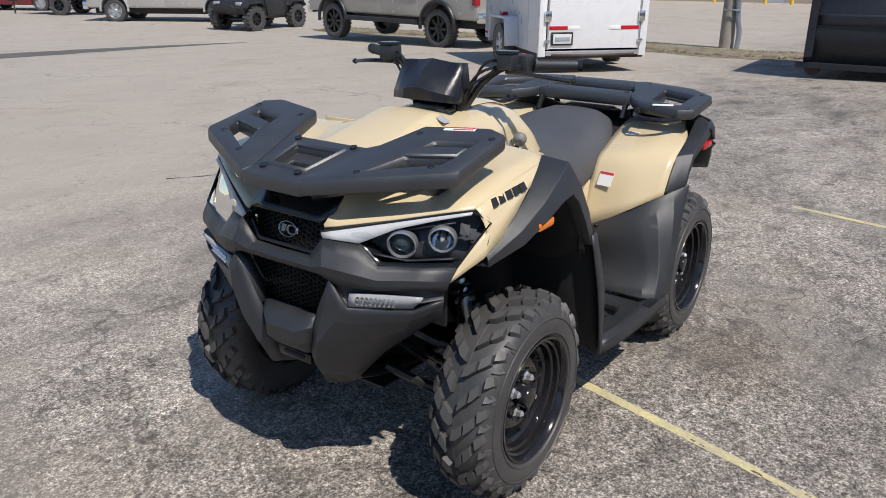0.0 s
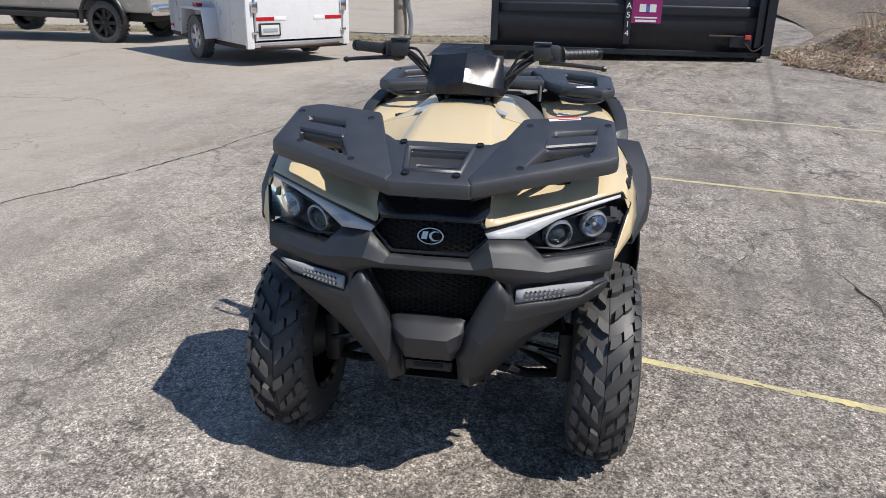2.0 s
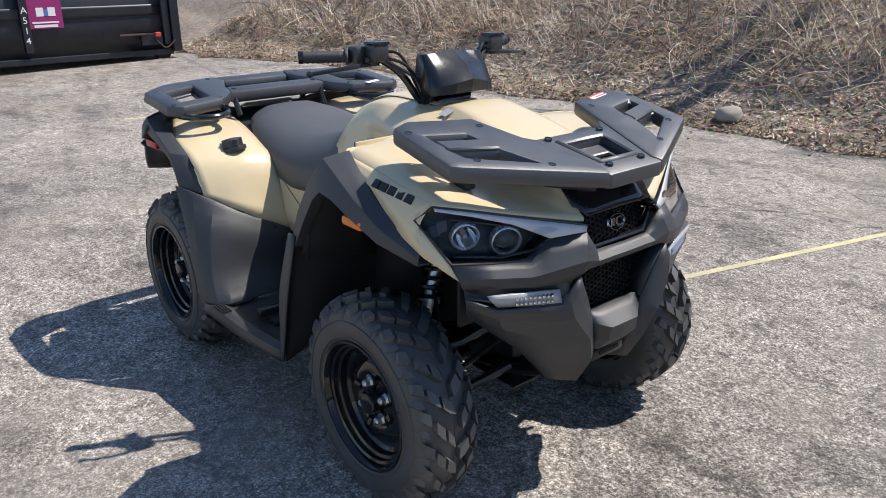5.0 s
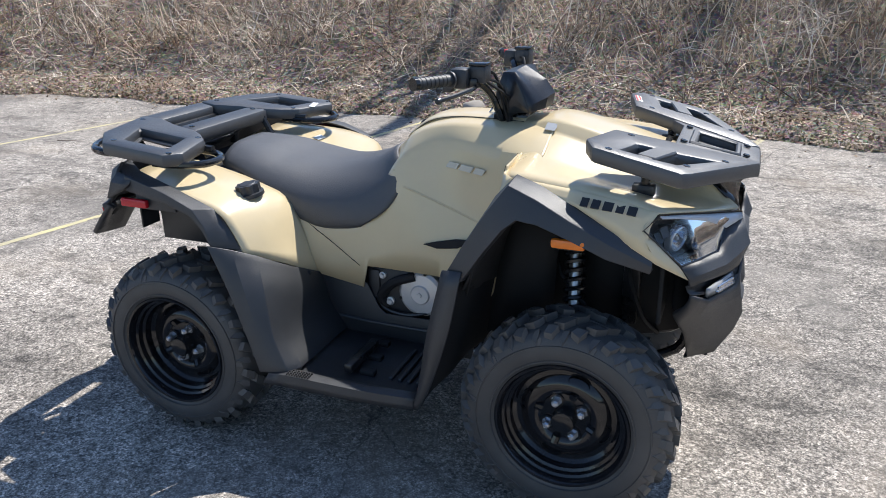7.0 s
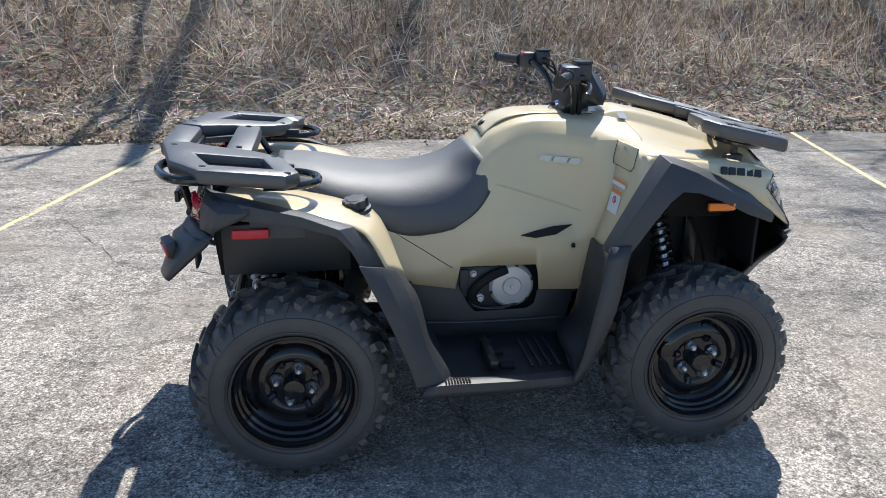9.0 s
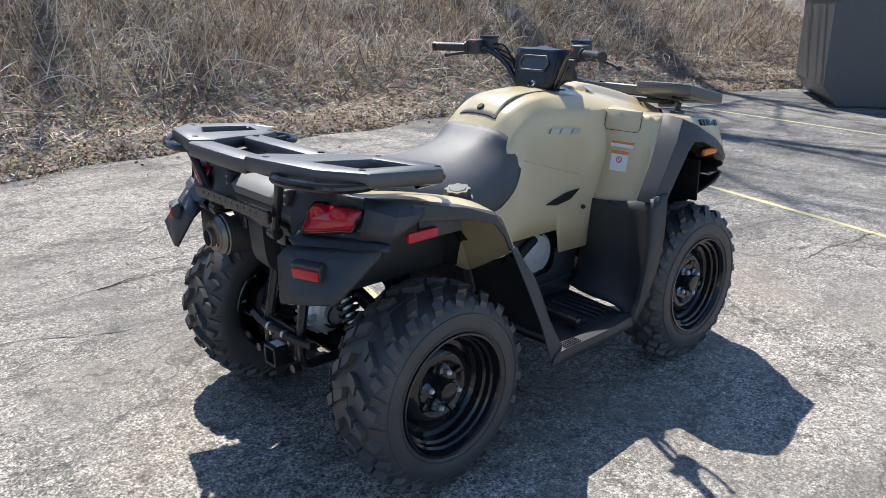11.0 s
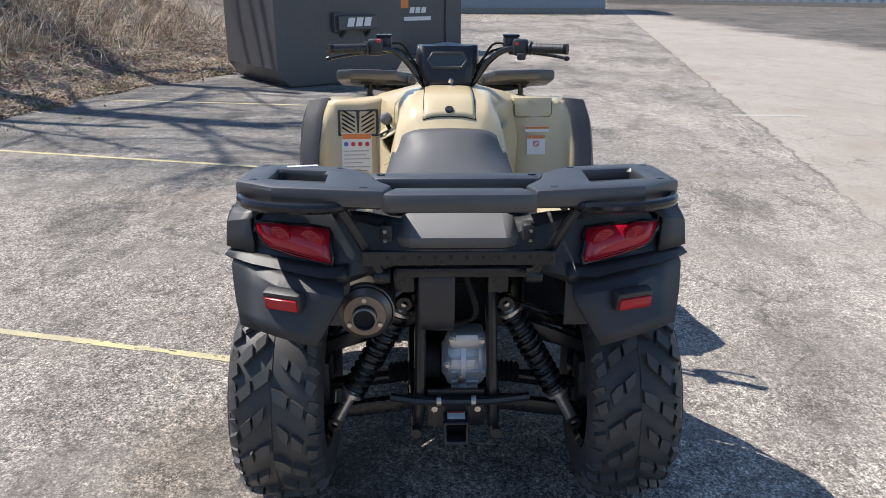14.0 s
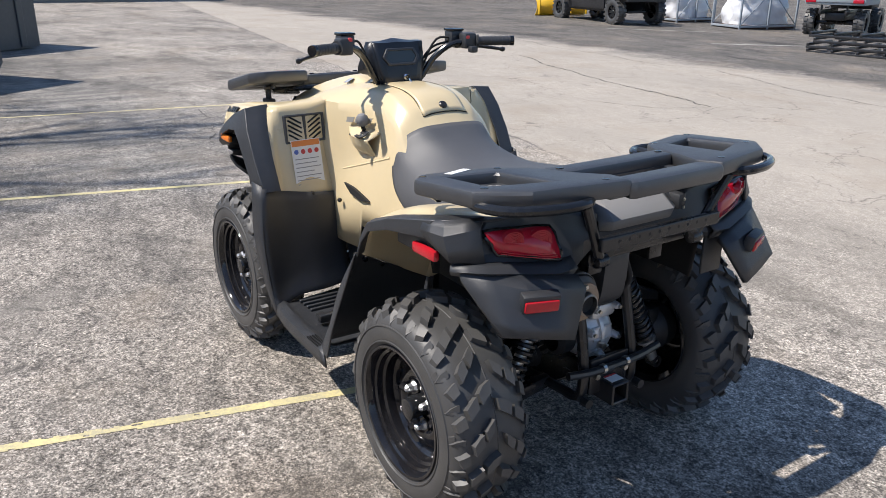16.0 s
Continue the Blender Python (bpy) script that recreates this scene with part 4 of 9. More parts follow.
build_dumpster(pose(8.12, 2.12, 0, 0, 0, 35) @ pose(0, -1.0, 0), 2.0, 1.75, 1.35, "dark grey steel dumpster with white lettering and fork pocket")
build_dumpster(pose(13.35, 0.25, 0, 0, 0, 33), 2.0, 1.7, 1.5, "dark grey steel dumpster with an orange label and lettering", False, True)


# ---- far buildings ----
def build_shed(name, label, at, w, d, h, material):
    root = thing(name, label, "building", at=at)
    part("wall", skin([[(0, -w / 2, z), (0, w / 2, z), (d, w / 2, z), (d, -w / 2, z), (0, -w / 2, z)] for z in (-0.5, h)], 1, 1, False, False), material, root, smooth=False, thick=0.1)
    part("roof", skin([[(-0.3, -w / 2 - 0.3, h), (-0.3, w / 2 + 0.3, h)], [(d / 2, -w / 2 - 0.3, h + d * 0.08), (d / 2, w / 2 + 0.3, h + d * 0.08)], [(d + 0.3, -w / 2 - 0.3, h), (d + 0.3, w / 2 + 0.3, h)]], 1, 1, False, False), GREYSTEEL, root, smooth=False, thick=0.12)
    part("base_course", box(-0.06, 0, 0.0, 0.06, w, 0.5), POLE, root, smooth=False)
    ribs = Shape()
    for k in range(int(w / 0.6)):
        ribs.join(box(-0.065, -w / 2 + 0.3 + 0.6 * k, h / 2 + 0.15, 0.03, 0.05, h - 0.35))
    part("siding_ribs", ribs, material, root, smooth=False)
    return root


b1 = build_shed("pale_building", "long low building with pale pink metal siding", pose(-45, -8, ground_z(-45, -8), 0, 0, 192), 26, 14, 4.5, WALLPINK)
part("door", box(-0.08, 1.5, 1.0, 0.05, 1.0, 2.1), GREYSTEEL, b1, smooth=False)
build_shed("grey_building", "grey steel building at the far side of the lot", pose(34, -3.6, 0, 0, 0, -4), 8.5, 6, 4, GREYSTEEL)
build_shed("grey_building", "long grey wall at the far end of the lot", pose(42, -24, 0, 0, 0, -35), 30, 6, 4, GREYSTEEL)
for k in range(5):
    bx, by = -43.0, -12.2 + 1.35 * k
    tagged(obj("bollard", lathe([(0.0, -0.1), (0.09, -0.1), (0.09, 1.0), (0.06, 1.06), (0.0, 1.08)], 14, "z").move(Matrix.Translation((bx, by, ground_z(bx, by)))), YELLOW), "yellow steel bollard before the pale building", "bollard", "bollards")


# ---- pole ----
def build_pole():
    x, y = -15.5, -3.55
    root = thing("utility_pole", "weathered wooden utility pole with a metal conduit", "pole", at=Matrix.Translation((x, y, ground_z(x, y))))
    part("pole", tube([(0, 0, -0.3), (0.05, 0.0, 4), (0.1, 0.0, 9)], 0.16, 14, n=4, taper=0.11), POLE, root)
    part("conduit", tube([(0.15, 0.26, -0.1), (0.11, 0.27, 0.35), (0.13, 0.2, 0.8), (0.18, 0.17, 2.2), (0.2, 0.15, 4.0)], 0.055, 10), PIPE, root)
    part("strap", tube([(0.2, -0.08, 0.8), (0.22, 0.1, 0.82), (0.18, 0.26, 0.8)], 0.018, 6), PIPE, root)


build_pole()


# ---- the all-terrain vehicle ----
# x points forwards, y to its left; wheels stand at x = +-0.645
ATV = thing("all_terrain_vehicle", "tan and black four-wheeled all-terrain vehicle parked on asphalt", "quad bike", at=pose(0, -0.003, 0, 0, 0, -0.17))


def tyre_shape(R, half, hand, n):
    """Carcass with separate chevron lugs, shoulder blocks and side knuckles; the outer side looks along +y."""
    prof = [(0.176, 0.84), (0.190, 0.95), (0.205, 1.0), (0.226, 1.01), (0.244, 0.985), (0.259, 0.93), (0.272, 0.84),
            (R - 0.024, 0.66), (R - 0.0175, 0.40), (R - 0.0155, 0.0)]
    full = [(r, h * half) for r, h in prof] + [(r, -h * half) for r, h in prof[-2::-1]]
    s = lathe(full, 72)
    rs = [p[0] for p in prof[4:]][::-1]
    hs = [p[1] for p in prof[4:]][::-1]

    def base(h):
        return float(np.interp(abs(h), hs, rs))

    for r0 in (0.200, 0.243):
        h0 = half * (0.995 if r0 < 0.22 else 0.99)
        s.join(lathe([(r0 - 0.003, h0 - 0.002), (r0 - 0.001, h0 + 0.0025), (r0 + 0.002, h0 + 0.002), (r0 + 0.004, h0 - 0.004)], 72))
    s.join(lathe([(R - 0.0158, 0.002), (R - 0.0135, 0.0), (R - 0.0158, -0.002)], 72))

    def at(r, a, h):
        return (r * math.cos(a * hand), h * half, r * math.sin(a * hand))

    def lug(corners, height, slope=0.1):
        """corners: (angle, share of the half width) round a wedge; the second and third lie on its low edge."""
        k = len(corners)
        ma = sum(c[0] for c in corners) / k
        mh = sum(c[1] for c in corners) / k
        low = [at(base(c[1]) - 0.004, c[0], c[1]) for c in corners]
        top = [at(base(c[1]) + height * (slope if j in (1, 2) else 1.0), ma + (c[0] - ma) * 0.95, mh + (c[1] - mh) * 0.95) for j, c in enumerate(corners)]
        area = sum(corners[i][0] * corners[(i + 1) % k][1] - corners[(i + 1) % k][0] * corners[i][1] for i in range(k))
        # the top falls away from the high edge
        f = [(k, k + 1, k + 2, k + 3) if k == 4 else (k + 4, k + 1, k + 2, k + 3)]
        if k == 5:
            f.append((k, k + 1, k + 4))
        f += [(i, (i + 1) % k, k + (i + 1) % k, k + i) for i in range(k)]
        if area * hand > 0:
            f = [tuple(reversed(q)) for q in f]
        s.add(low + top, f)

    step = 2 * math.pi / n
    for i in range(n):
        for sd in (1, -1):
            a = i * step + (0.5 * step if sd < 0 else 0)
            odd = i % 2
            # arm of the chevron: two leaning wedges with a step between them, starting at or beside the middle
            h0 = 0.02 if odd else 0.13
            lug([(a, h0 * sd), (a + 0.105, (h0 + 0.02) * sd), (a + 0.185, 0.33 * sd), (a + 0.085, 0.37 * sd), (a + 0.030, 0.22 * sd)], 0.0205, 0.86)
            lug([(a + 0.098, 0.42 * sd), (a + 0.205, 0.40 * sd), (a + 0.285, (0.60 + 0.04 * odd) * sd), (a + 0.186, (0.65 + 0.04 * odd) * sd), (a + 0.124, 0.52 * sd)], 0.0200, 0.84)
            # shoulder block
            b = a + (0.225 if odd else 0.250)
            lug([(b, 0.735 * sd), (b + 0.105, 0.70 * sd), (b + 0.145, (0.85 + 0.04 * odd) * sd), (b + 0.060, 0.93 * sd), (b + 0.022, 0.83 * sd)], 0.0190, 0.84)
            # knuckle running down to the side wall
            c = a + 0.125
            lug([(c, 0.76 * sd), (c + 0.062, 0.74 * sd), (c + 0.092, 0.89 * sd), (c + 0.055, 0.985 * sd), (c + 0.014, 0.90 * sd)], 0.010, 0.2)
            if odd:
                d = a + 0.40
                lug([(d, 0.92 * sd), (d + 0.06, 0.91 * sd), (d + 0.05, 0.985 * sd), (d + 0.012, 0.985 * sd)], 0.006)
    return s


def build_wheel(name, x, side, R, half, yc, spin, lugs):
    m = Matrix.Translation((x, side * yc, 0.302)) @ Matrix.Rotation(0 if side > 0 else math.pi, 4, 'Z') @ Matrix.Rotation(spin, 4, 'Y')
    hold = part(name, tyre_shape(R, half, side, lugs), RUBBER, ATV, "knobbly black tyre on a black steel wheel", angle=40)
    hold.matrix_local = m
    h = half
    # barrel and dish
    rim = lathe([(0.184, h * 0.88), (0.190, h * 0.94), (0.187, h * 0.99), (0.180, h * 0.98), (0.174, h * 0.88), (0.172, h * 0.78), (0.165, h * 0.74), (0.163, h * 0.60), (0.155, h * 0.56), (0.152, h * 0.36), (0.142, h * 0.28),
                 (0.128, h * 0.28), (0.112, h * 0.40), (0.092, h * 0.46), (0.080, h * 0.44), (0.070, h * 0.36), (0.060, h * 0.36), (0.045, h * 0.36), (0.0, h * 0.36)], 72)
    part("rim", rim, RIM, hold)
    part("barrel", lathe([(0.165, h * 0.74), (0.160, -h * 0.8), (0.176, -h * 0.9), (0.186, -h * 0.86)], 48), RIM, hold)
    part("hub_cap", lathe([(0.034, h * 0.34), (0.034, h * 0.68), (0.030, h * 0.75), (0.022, h * 0.77), (0.0, h * 0.77)], 28), GLOSS, hold)
    for k in range(4):
        a = math.pi / 4 + k * math.pi / 2
        c, d = math.cos(a), math.sin(a)
        nut = lathe([(0.0, h * 0.66), (0.006, h * 0.66), (0.011, h * 0.61), (0.012, h * 0.48), (0.017, h * 0.42), (0.017, h * 0.36)], 6).move(Matrix.Translation((0.054 * c, 0, 0.054 * d)))
        part("lug_nut", nut, SATIN, hold, smooth=False)
        boss = lathe([(0.023, h * 0.35), (0.021, h * 0.41), (0.012, h * 0.41)], 18).move(Matrix.Translation((0.054 * c, 0, 0.054 * d)))
        part("nut_seat", boss, RIM, hold)
        # kidney slot between the nuts
        b = k * math.pi / 2
        slot = Shape()
        ring = []
        for t in range(20):
            q = 2 * math.pi * t / 20
            rr = 0.119 + 0.013 * math.sin(q)
            an = b + 0.26 * math.cos(q)
            ring.append((rr * math.cos(an), h * 0.40, rr * math.sin(an)))
        low = [(p[0], p[1] - 0.016, p[2]) for p in ring]
        slot.add(ring + low, [(i, (i + 1) % 20, 20 + (i + 1) % 20, 20 + i) for i in range(20)] + [tuple(range(39, 19, -1))])
        part("slot", slot, DEEP, hold)
        rib = tube([(0.068 * math.cos(b), h * 0.40, 0.068 * math.sin(b)), (0.088 * math.cos(b), h * 0.46, 0.088 * math.sin(b))], 0.012, 8, n=2)
        part("rib", rib, RIM, hold)
    part("drum", lathe([(0.0, -h * 0.1), (0.075, -h * 0.1), (0.08, -h * 0.5), (0.05, -h * 0.9), (0.0, -h * 0.9)], 28), CAST, hold)
    return hold


for sd in (1, -1):
    build_wheel("front_wheel", 0.645, sd, 0.306, 0.096, 0.485, 0.3 * sd, 22)
    build_wheel("rear_wheel", -0.645, sd, 0.306, 0.121, 0.469, 0.1 - 0.4 * sd, 20)


def eased(rows, near=0.16):
    """Rows with each crease split in three, so that it stays crisp but not knife-sharp."""
    out = []
    for r in rows:
        q = [r[0]]
        for k in range(1, len(r) - 1):
            p0, p1, p2 = Vector(r[k - 1]), Vector(r[k]), Vector(r[k + 1])
            q += [tuple(p1.lerp(p0, near)), tuple((p1.lerp(p0, near * 0.3) + p1.lerp(p2, near * 0.3)) / 2), tuple(p1.lerp(p2, near))]
        out.append(q + [r[-1]])
    return out


# -- tan body --
def build_body():
    # hood and fender tops: rows run from the middle line outwards
    hood = [[(0.40, 0, 1.030), (0.40, 0.09, 1.026), (0.405, 0.120, 0.996), (0.418, 0.17, 0.978), (0.420, 0.28, 0.955), (0.424, 0.41, 0.950), (0.452, 0.458, 0.948)],
            [(0.43, 0, 1.040), (0.43, 0.09, 1.036), (0.433, 0.120, 1.004), (0.440, 0.17, 0.988), (0.442, 0.28, 0.970), (0.446, 0.41, 0.961), (0.468, 0.463, 0.957)],
            [(0.50, 0, 1.050), (0.50, 0.098, 1.044), (0.50, 0.128, 1.010), (0.50, 0.19, 0.995), (0.50, 0.28, 0.970), (0.50, 0.40, 0.960), (0.505, 0.474, 0.956)],
            [(0.66, 0, 1.015), (0.66, 0.112, 1.008), (0.66, 0.146, 0.970), (0.66, 0.21, 0.945), (0.66, 0.29, 0.925), (0.65, 0.40, 0.945), (0.64, 0.484, 0.945)],
            [(0.82, 0, 0.965), (0.82, 0.130, 0.958), (0.82, 0.162, 0.926), (0.82, 0.23, 0.905), (0.81, 0.31, 0.898), (0.78, 0.41, 0.925), (0.755, 0.491, 0.930)],
            [(0.948, 0, 0.914), (0.955, 0.136, 0.906), (0.990, 0.1385, 0.872), (1.030, 0.139, 0.838), (0.942, 0.308, 0.870), (0.893, 0.395, 0.888), (0.844, 0.479, 0.904)]]
    both = whole(skin(eased(hood, 0.2), 1, 5, False, True))
    part("hood", both, TAN, ATV, "glossy tan plastic hood and fender tops", thick=0.006)
    side = [[(0.466, 0.462, 0.957), (0.53, 0.478, 0.955), (0.64, 0.485, 0.946), (0.755, 0.492, 0.931), (0.842, 0.480, 0.905), (0.809, 0.509, 0.866), (0.905, 0.475, 0.768)],
            [(0.485, 0.482, 0.950), (0.55, 0.500, 0.935), (0.64, 0.514, 0.912), (0.72, 0.526, 0.870), (0.79, 0.528, 0.822), (0.850, 0.512, 0.782), (0.928, 0.465, 0.732)]]
    pair("fender_side", skin(side, 4, 3, False, True), TAN, ATV, thick=0.006)
    # trunk of the body: tank cover and side panels; rows run from the lower edge up to the middle line
    trunk = [[(0.385, 0.268, 0.60), (0.400, 0.272, 0.70), (0.426, 0.288, 0.84), (0.496, 0.281, 0.976), (0.49, 0.175, 1.003), (0.48, 0.06, 1.034), (0.48, 0, 1.037)],
             [(0.30, 0.272, 0.465), (0.30, 0.262, 0.62), (0.308, 0.233, 0.77), (0.33, 0.222, 0.972), (0.33, 0.150, 1.020), (0.32, 0.055, 1.035), (0.32, 0, 1.036)],
             [(0.16, 0.250, 0.545), (0.16, 0.246, 0.64), (0.16, 0.205, 0.82), (0.16, 0.175, 0.975), (0.16, 0.140, 1.020), (0.16, 0.050, 1.036), (0.16, 0, 1.037)],
             [(0.03, 0.245, 0.55), (0.03, 0.240, 0.64), (0.03, 0.205, 0.83), (0.035, 0.178, 0.932), (0.04, 0.128, 0.982), (0.04, 0.05, 1.000), (0.04, 0, 1.002)],
             [(-0.07, 0.245, 0.545), (-0.07, 0.240, 0.60), (-0.07, 0.225, 0.70), (-0.06, 0.185, 0.83), (-0.05, 0.10, 0.905), (-0.05, 0.05, 0.915), (-0.05, 0, 0.917)],
             [(-0.25, 0.255, 0.495), (-0.25, 0.250, 0.57), (-0.25, 0.238, 0.665), (-0.25, 0.19, 0.70), (-0.25, 0.10, 0.75), (-0.25, 0.05, 0.75), (-0.25, 0, 0.75)],
             [(-0.44, 0.27, 0.60), (-0.44, 0.27, 0.66), (-0.44, 0.265, 0.735), (-0.44, 0.22, 0.76), (-0.44, 0.10, 0.78), (-0.44, 0.05, 0.78), (-0.44, 0, 0.78)]]
    half = skin(eased(trunk), 1, 20, False, True)
    wide = 3 * (len(trunk[0]) - 2) + 2
    edge = [(-0.30, 0.512), (-0.104, 0.474), (-0.098, 0.552), (0.172, 0.552), (0.179, 0.462), (0.32, 0.466)]
    for i in range(0, len(half.v), wide):
        x, y, z = half.v[i]
        for (xa, za), (xb, zb) in zip(edge, edge[1:]):
            if xa <= x < xb:
                half.v[i] = (x, y, za + (zb - za) * (x - xa) / (xb - xa))

    def on_side(x, z):
        """The point of the side panel at this length and height."""
        i = min(range(0, len(half.v), wide), key=lambda k: abs(half.v[k + 6][0] - x))
        for a, b in zip(half.v[i:i + wide], half.v[i + 1:i + wide]):
            if a[2] <= z <= b[2]:
                return (x, a[1] + (b[1] - a[1]) * (z - a[2]) / (b[2] - a[2]) + 0.003, z)
        return (x, half.v[i][1] + 0.003, z)

    for (xa, za), (xb, zb) in (((0.03, 0.825), (0.375, 0.715)), ((-0.325, 0.69), (-0.12, 0.55))):
        run = [on_side(xa + (xb - xa) * k / 12, za + (zb - za) * k / 12) for k in range(13)]
        if xa > 0:
            run = [(x, y - 0.0025, z) for x, y, z in run]
            pair("panel_crease", tube(run, 0.0045, 8), TAN, ATV)
        else:
            pair("panel_gap", tube(run, 0.0014, 5), DEEP, ATV)
    t = whole(half)
    part("tank_cover", t, TAN, ATV, "tan tank cover and side panels", thick=0.005)
    # lid on the tank top with its lock
    lid = skin([[(0.385, 0, 1.037), (0.385, 0.055, 1.036), (0.385, 0.085, 1.031)], [(0.18, 0, 1.040), (0.18, 0.052, 1.039), (0.18, 0.084, 1.034)],
                [(0.07, 0, 1.024), (0.07, 0.052, 1.022), (0.07, 0.086, 1.015)], [(0.0, 0, 0.974), (0.0, 0.052, 0.972), (0.0, 0.088, 0.962)]], 3, 4)
    lid = whole(lid)
    part("tank_lid", lid, TAN, ATV, thick=0.006)
    for k in (1, -1):
        part("lid_gap", tube([(0.385, 0.0875 * k, 1.0335), (0.18, 0.0865 * k, 1.0365), (0.07, 0.0885 * k, 1.0145), (0.0, 0.0905 * k, 0.9615)], 0.0012, 5), DEEP, ATV)
    part("lid_gap", tube([(0.0, 0.0905, 0.9615), (-0.002, 0.05, 0.970), (-0.002, 0, 0.972), (-0.002, -0.05, 0.970), (0.0, -0.0905, 0.9615)], 0.0018, 5), DEEP, ATV)
    part("lid_lock", lathe([(0.0, 0.008), (0.011, 0.008), (0.015, 0.004), (0.015, -0.006)], 18, "z").move(pose(0.018, 0, 0.992, 0, -38, 0)), INK, ATV)
    # knee panels, from the fender top down to the guard
    knee = [[(0.43, 0.16, 0.990), (0.42, 0.32, 0.965), (0.43, 0.44, 0.962), (0.438, 0.446, 0.961), (0.462, 0.468, 0.958)],
            [(0.425, 0.19, 0.88), (0.405, 0.34, 0.88), (0.415, 0.44, 0.88), (0.415, 0.460, 0.88), (0.408, 0.495, 0.88)],
            [(0.40, 0.21, 0.76), (0.385, 0.36, 0.76), (0.385, 0.44, 0.76), (0.382, 0.470, 0.76), (0.350, 0.505, 0.76)],
            [(0.36, 0.22, 0.63), (0.345, 0.34, 0.63), (0.345, 0.43, 0.63), (0.342, 0.470, 0.64), (0.325, 0.500, 0.660)]]
    pair("knee_panel", skin(eased(knee, 0.22), 1, 4, False, True), TAN, ATV, thick=0.005)
    pair("knee_liner", skin([[(x + 0.014, y + 0.004, z - 0.012) for x, y, z in r] + [(r[-1][0] + 0.040, 0.552, r[-1][2] - 0.020)] for r in knee], 1, 2, False, False), DEEP, ATV, thick=0.003)
    # rear fender tops
    rear = [[(-0.275, 0.245, 0.500), (-0.36, 0.25, 0.735), (-0.47, 0.245, 0.795), (-0.65, 0.22, 0.830), (-0.82, 0.20, 0.850)],
            [(-0.284, 0.33, 0.545), (-0.365, 0.345, 0.750), (-0.46, 0.345, 0.805), (-0.62, 0.34, 0.838), (-0.82, 0.31, 0.858)],
            [(-0.300, 0.42, 0.598), (-0.370, 0.435, 0.735), (-0.45, 0.44, 0.806), (-0.60, 0.435, 0.842), (-0.82, 0.39, 0.862)],
            [(-0.365, 0.535, 0.664), (-0.400, 0.538, 0.735), (-0.445, 0.540, 0.788), (-0.585, 0.532, 0.826), (-0.82, 0.44, 0.858)]]
    pair("rear_fender_top", skin(rear, 4, 4), TAN, ATV, thick=0.005)
    # dark slash vents in the side panels
    for sd in (1, -1):
        v = plate([(0.0, 0.0), (0.05, -0.008), (0.12, 0.003), (0.175, 0.036), (0.11, 0.030), (0.045, 0.014)], (), 0.012, 0.002)
        m = frame_at((0.110, 0.2475 * sd, 0.655), (0.175, 0.013 * sd, 0.0), (0, -0.16 * sd, 1))
        if sd > 0:
            m = m @ Matrix.Diagonal((1, 1, -1, 1))
        part("slash_vent", v.move(m @ Matrix.Translation((0, 0, 0.006))), DEEP, ATV, smooth=False)


build_body()


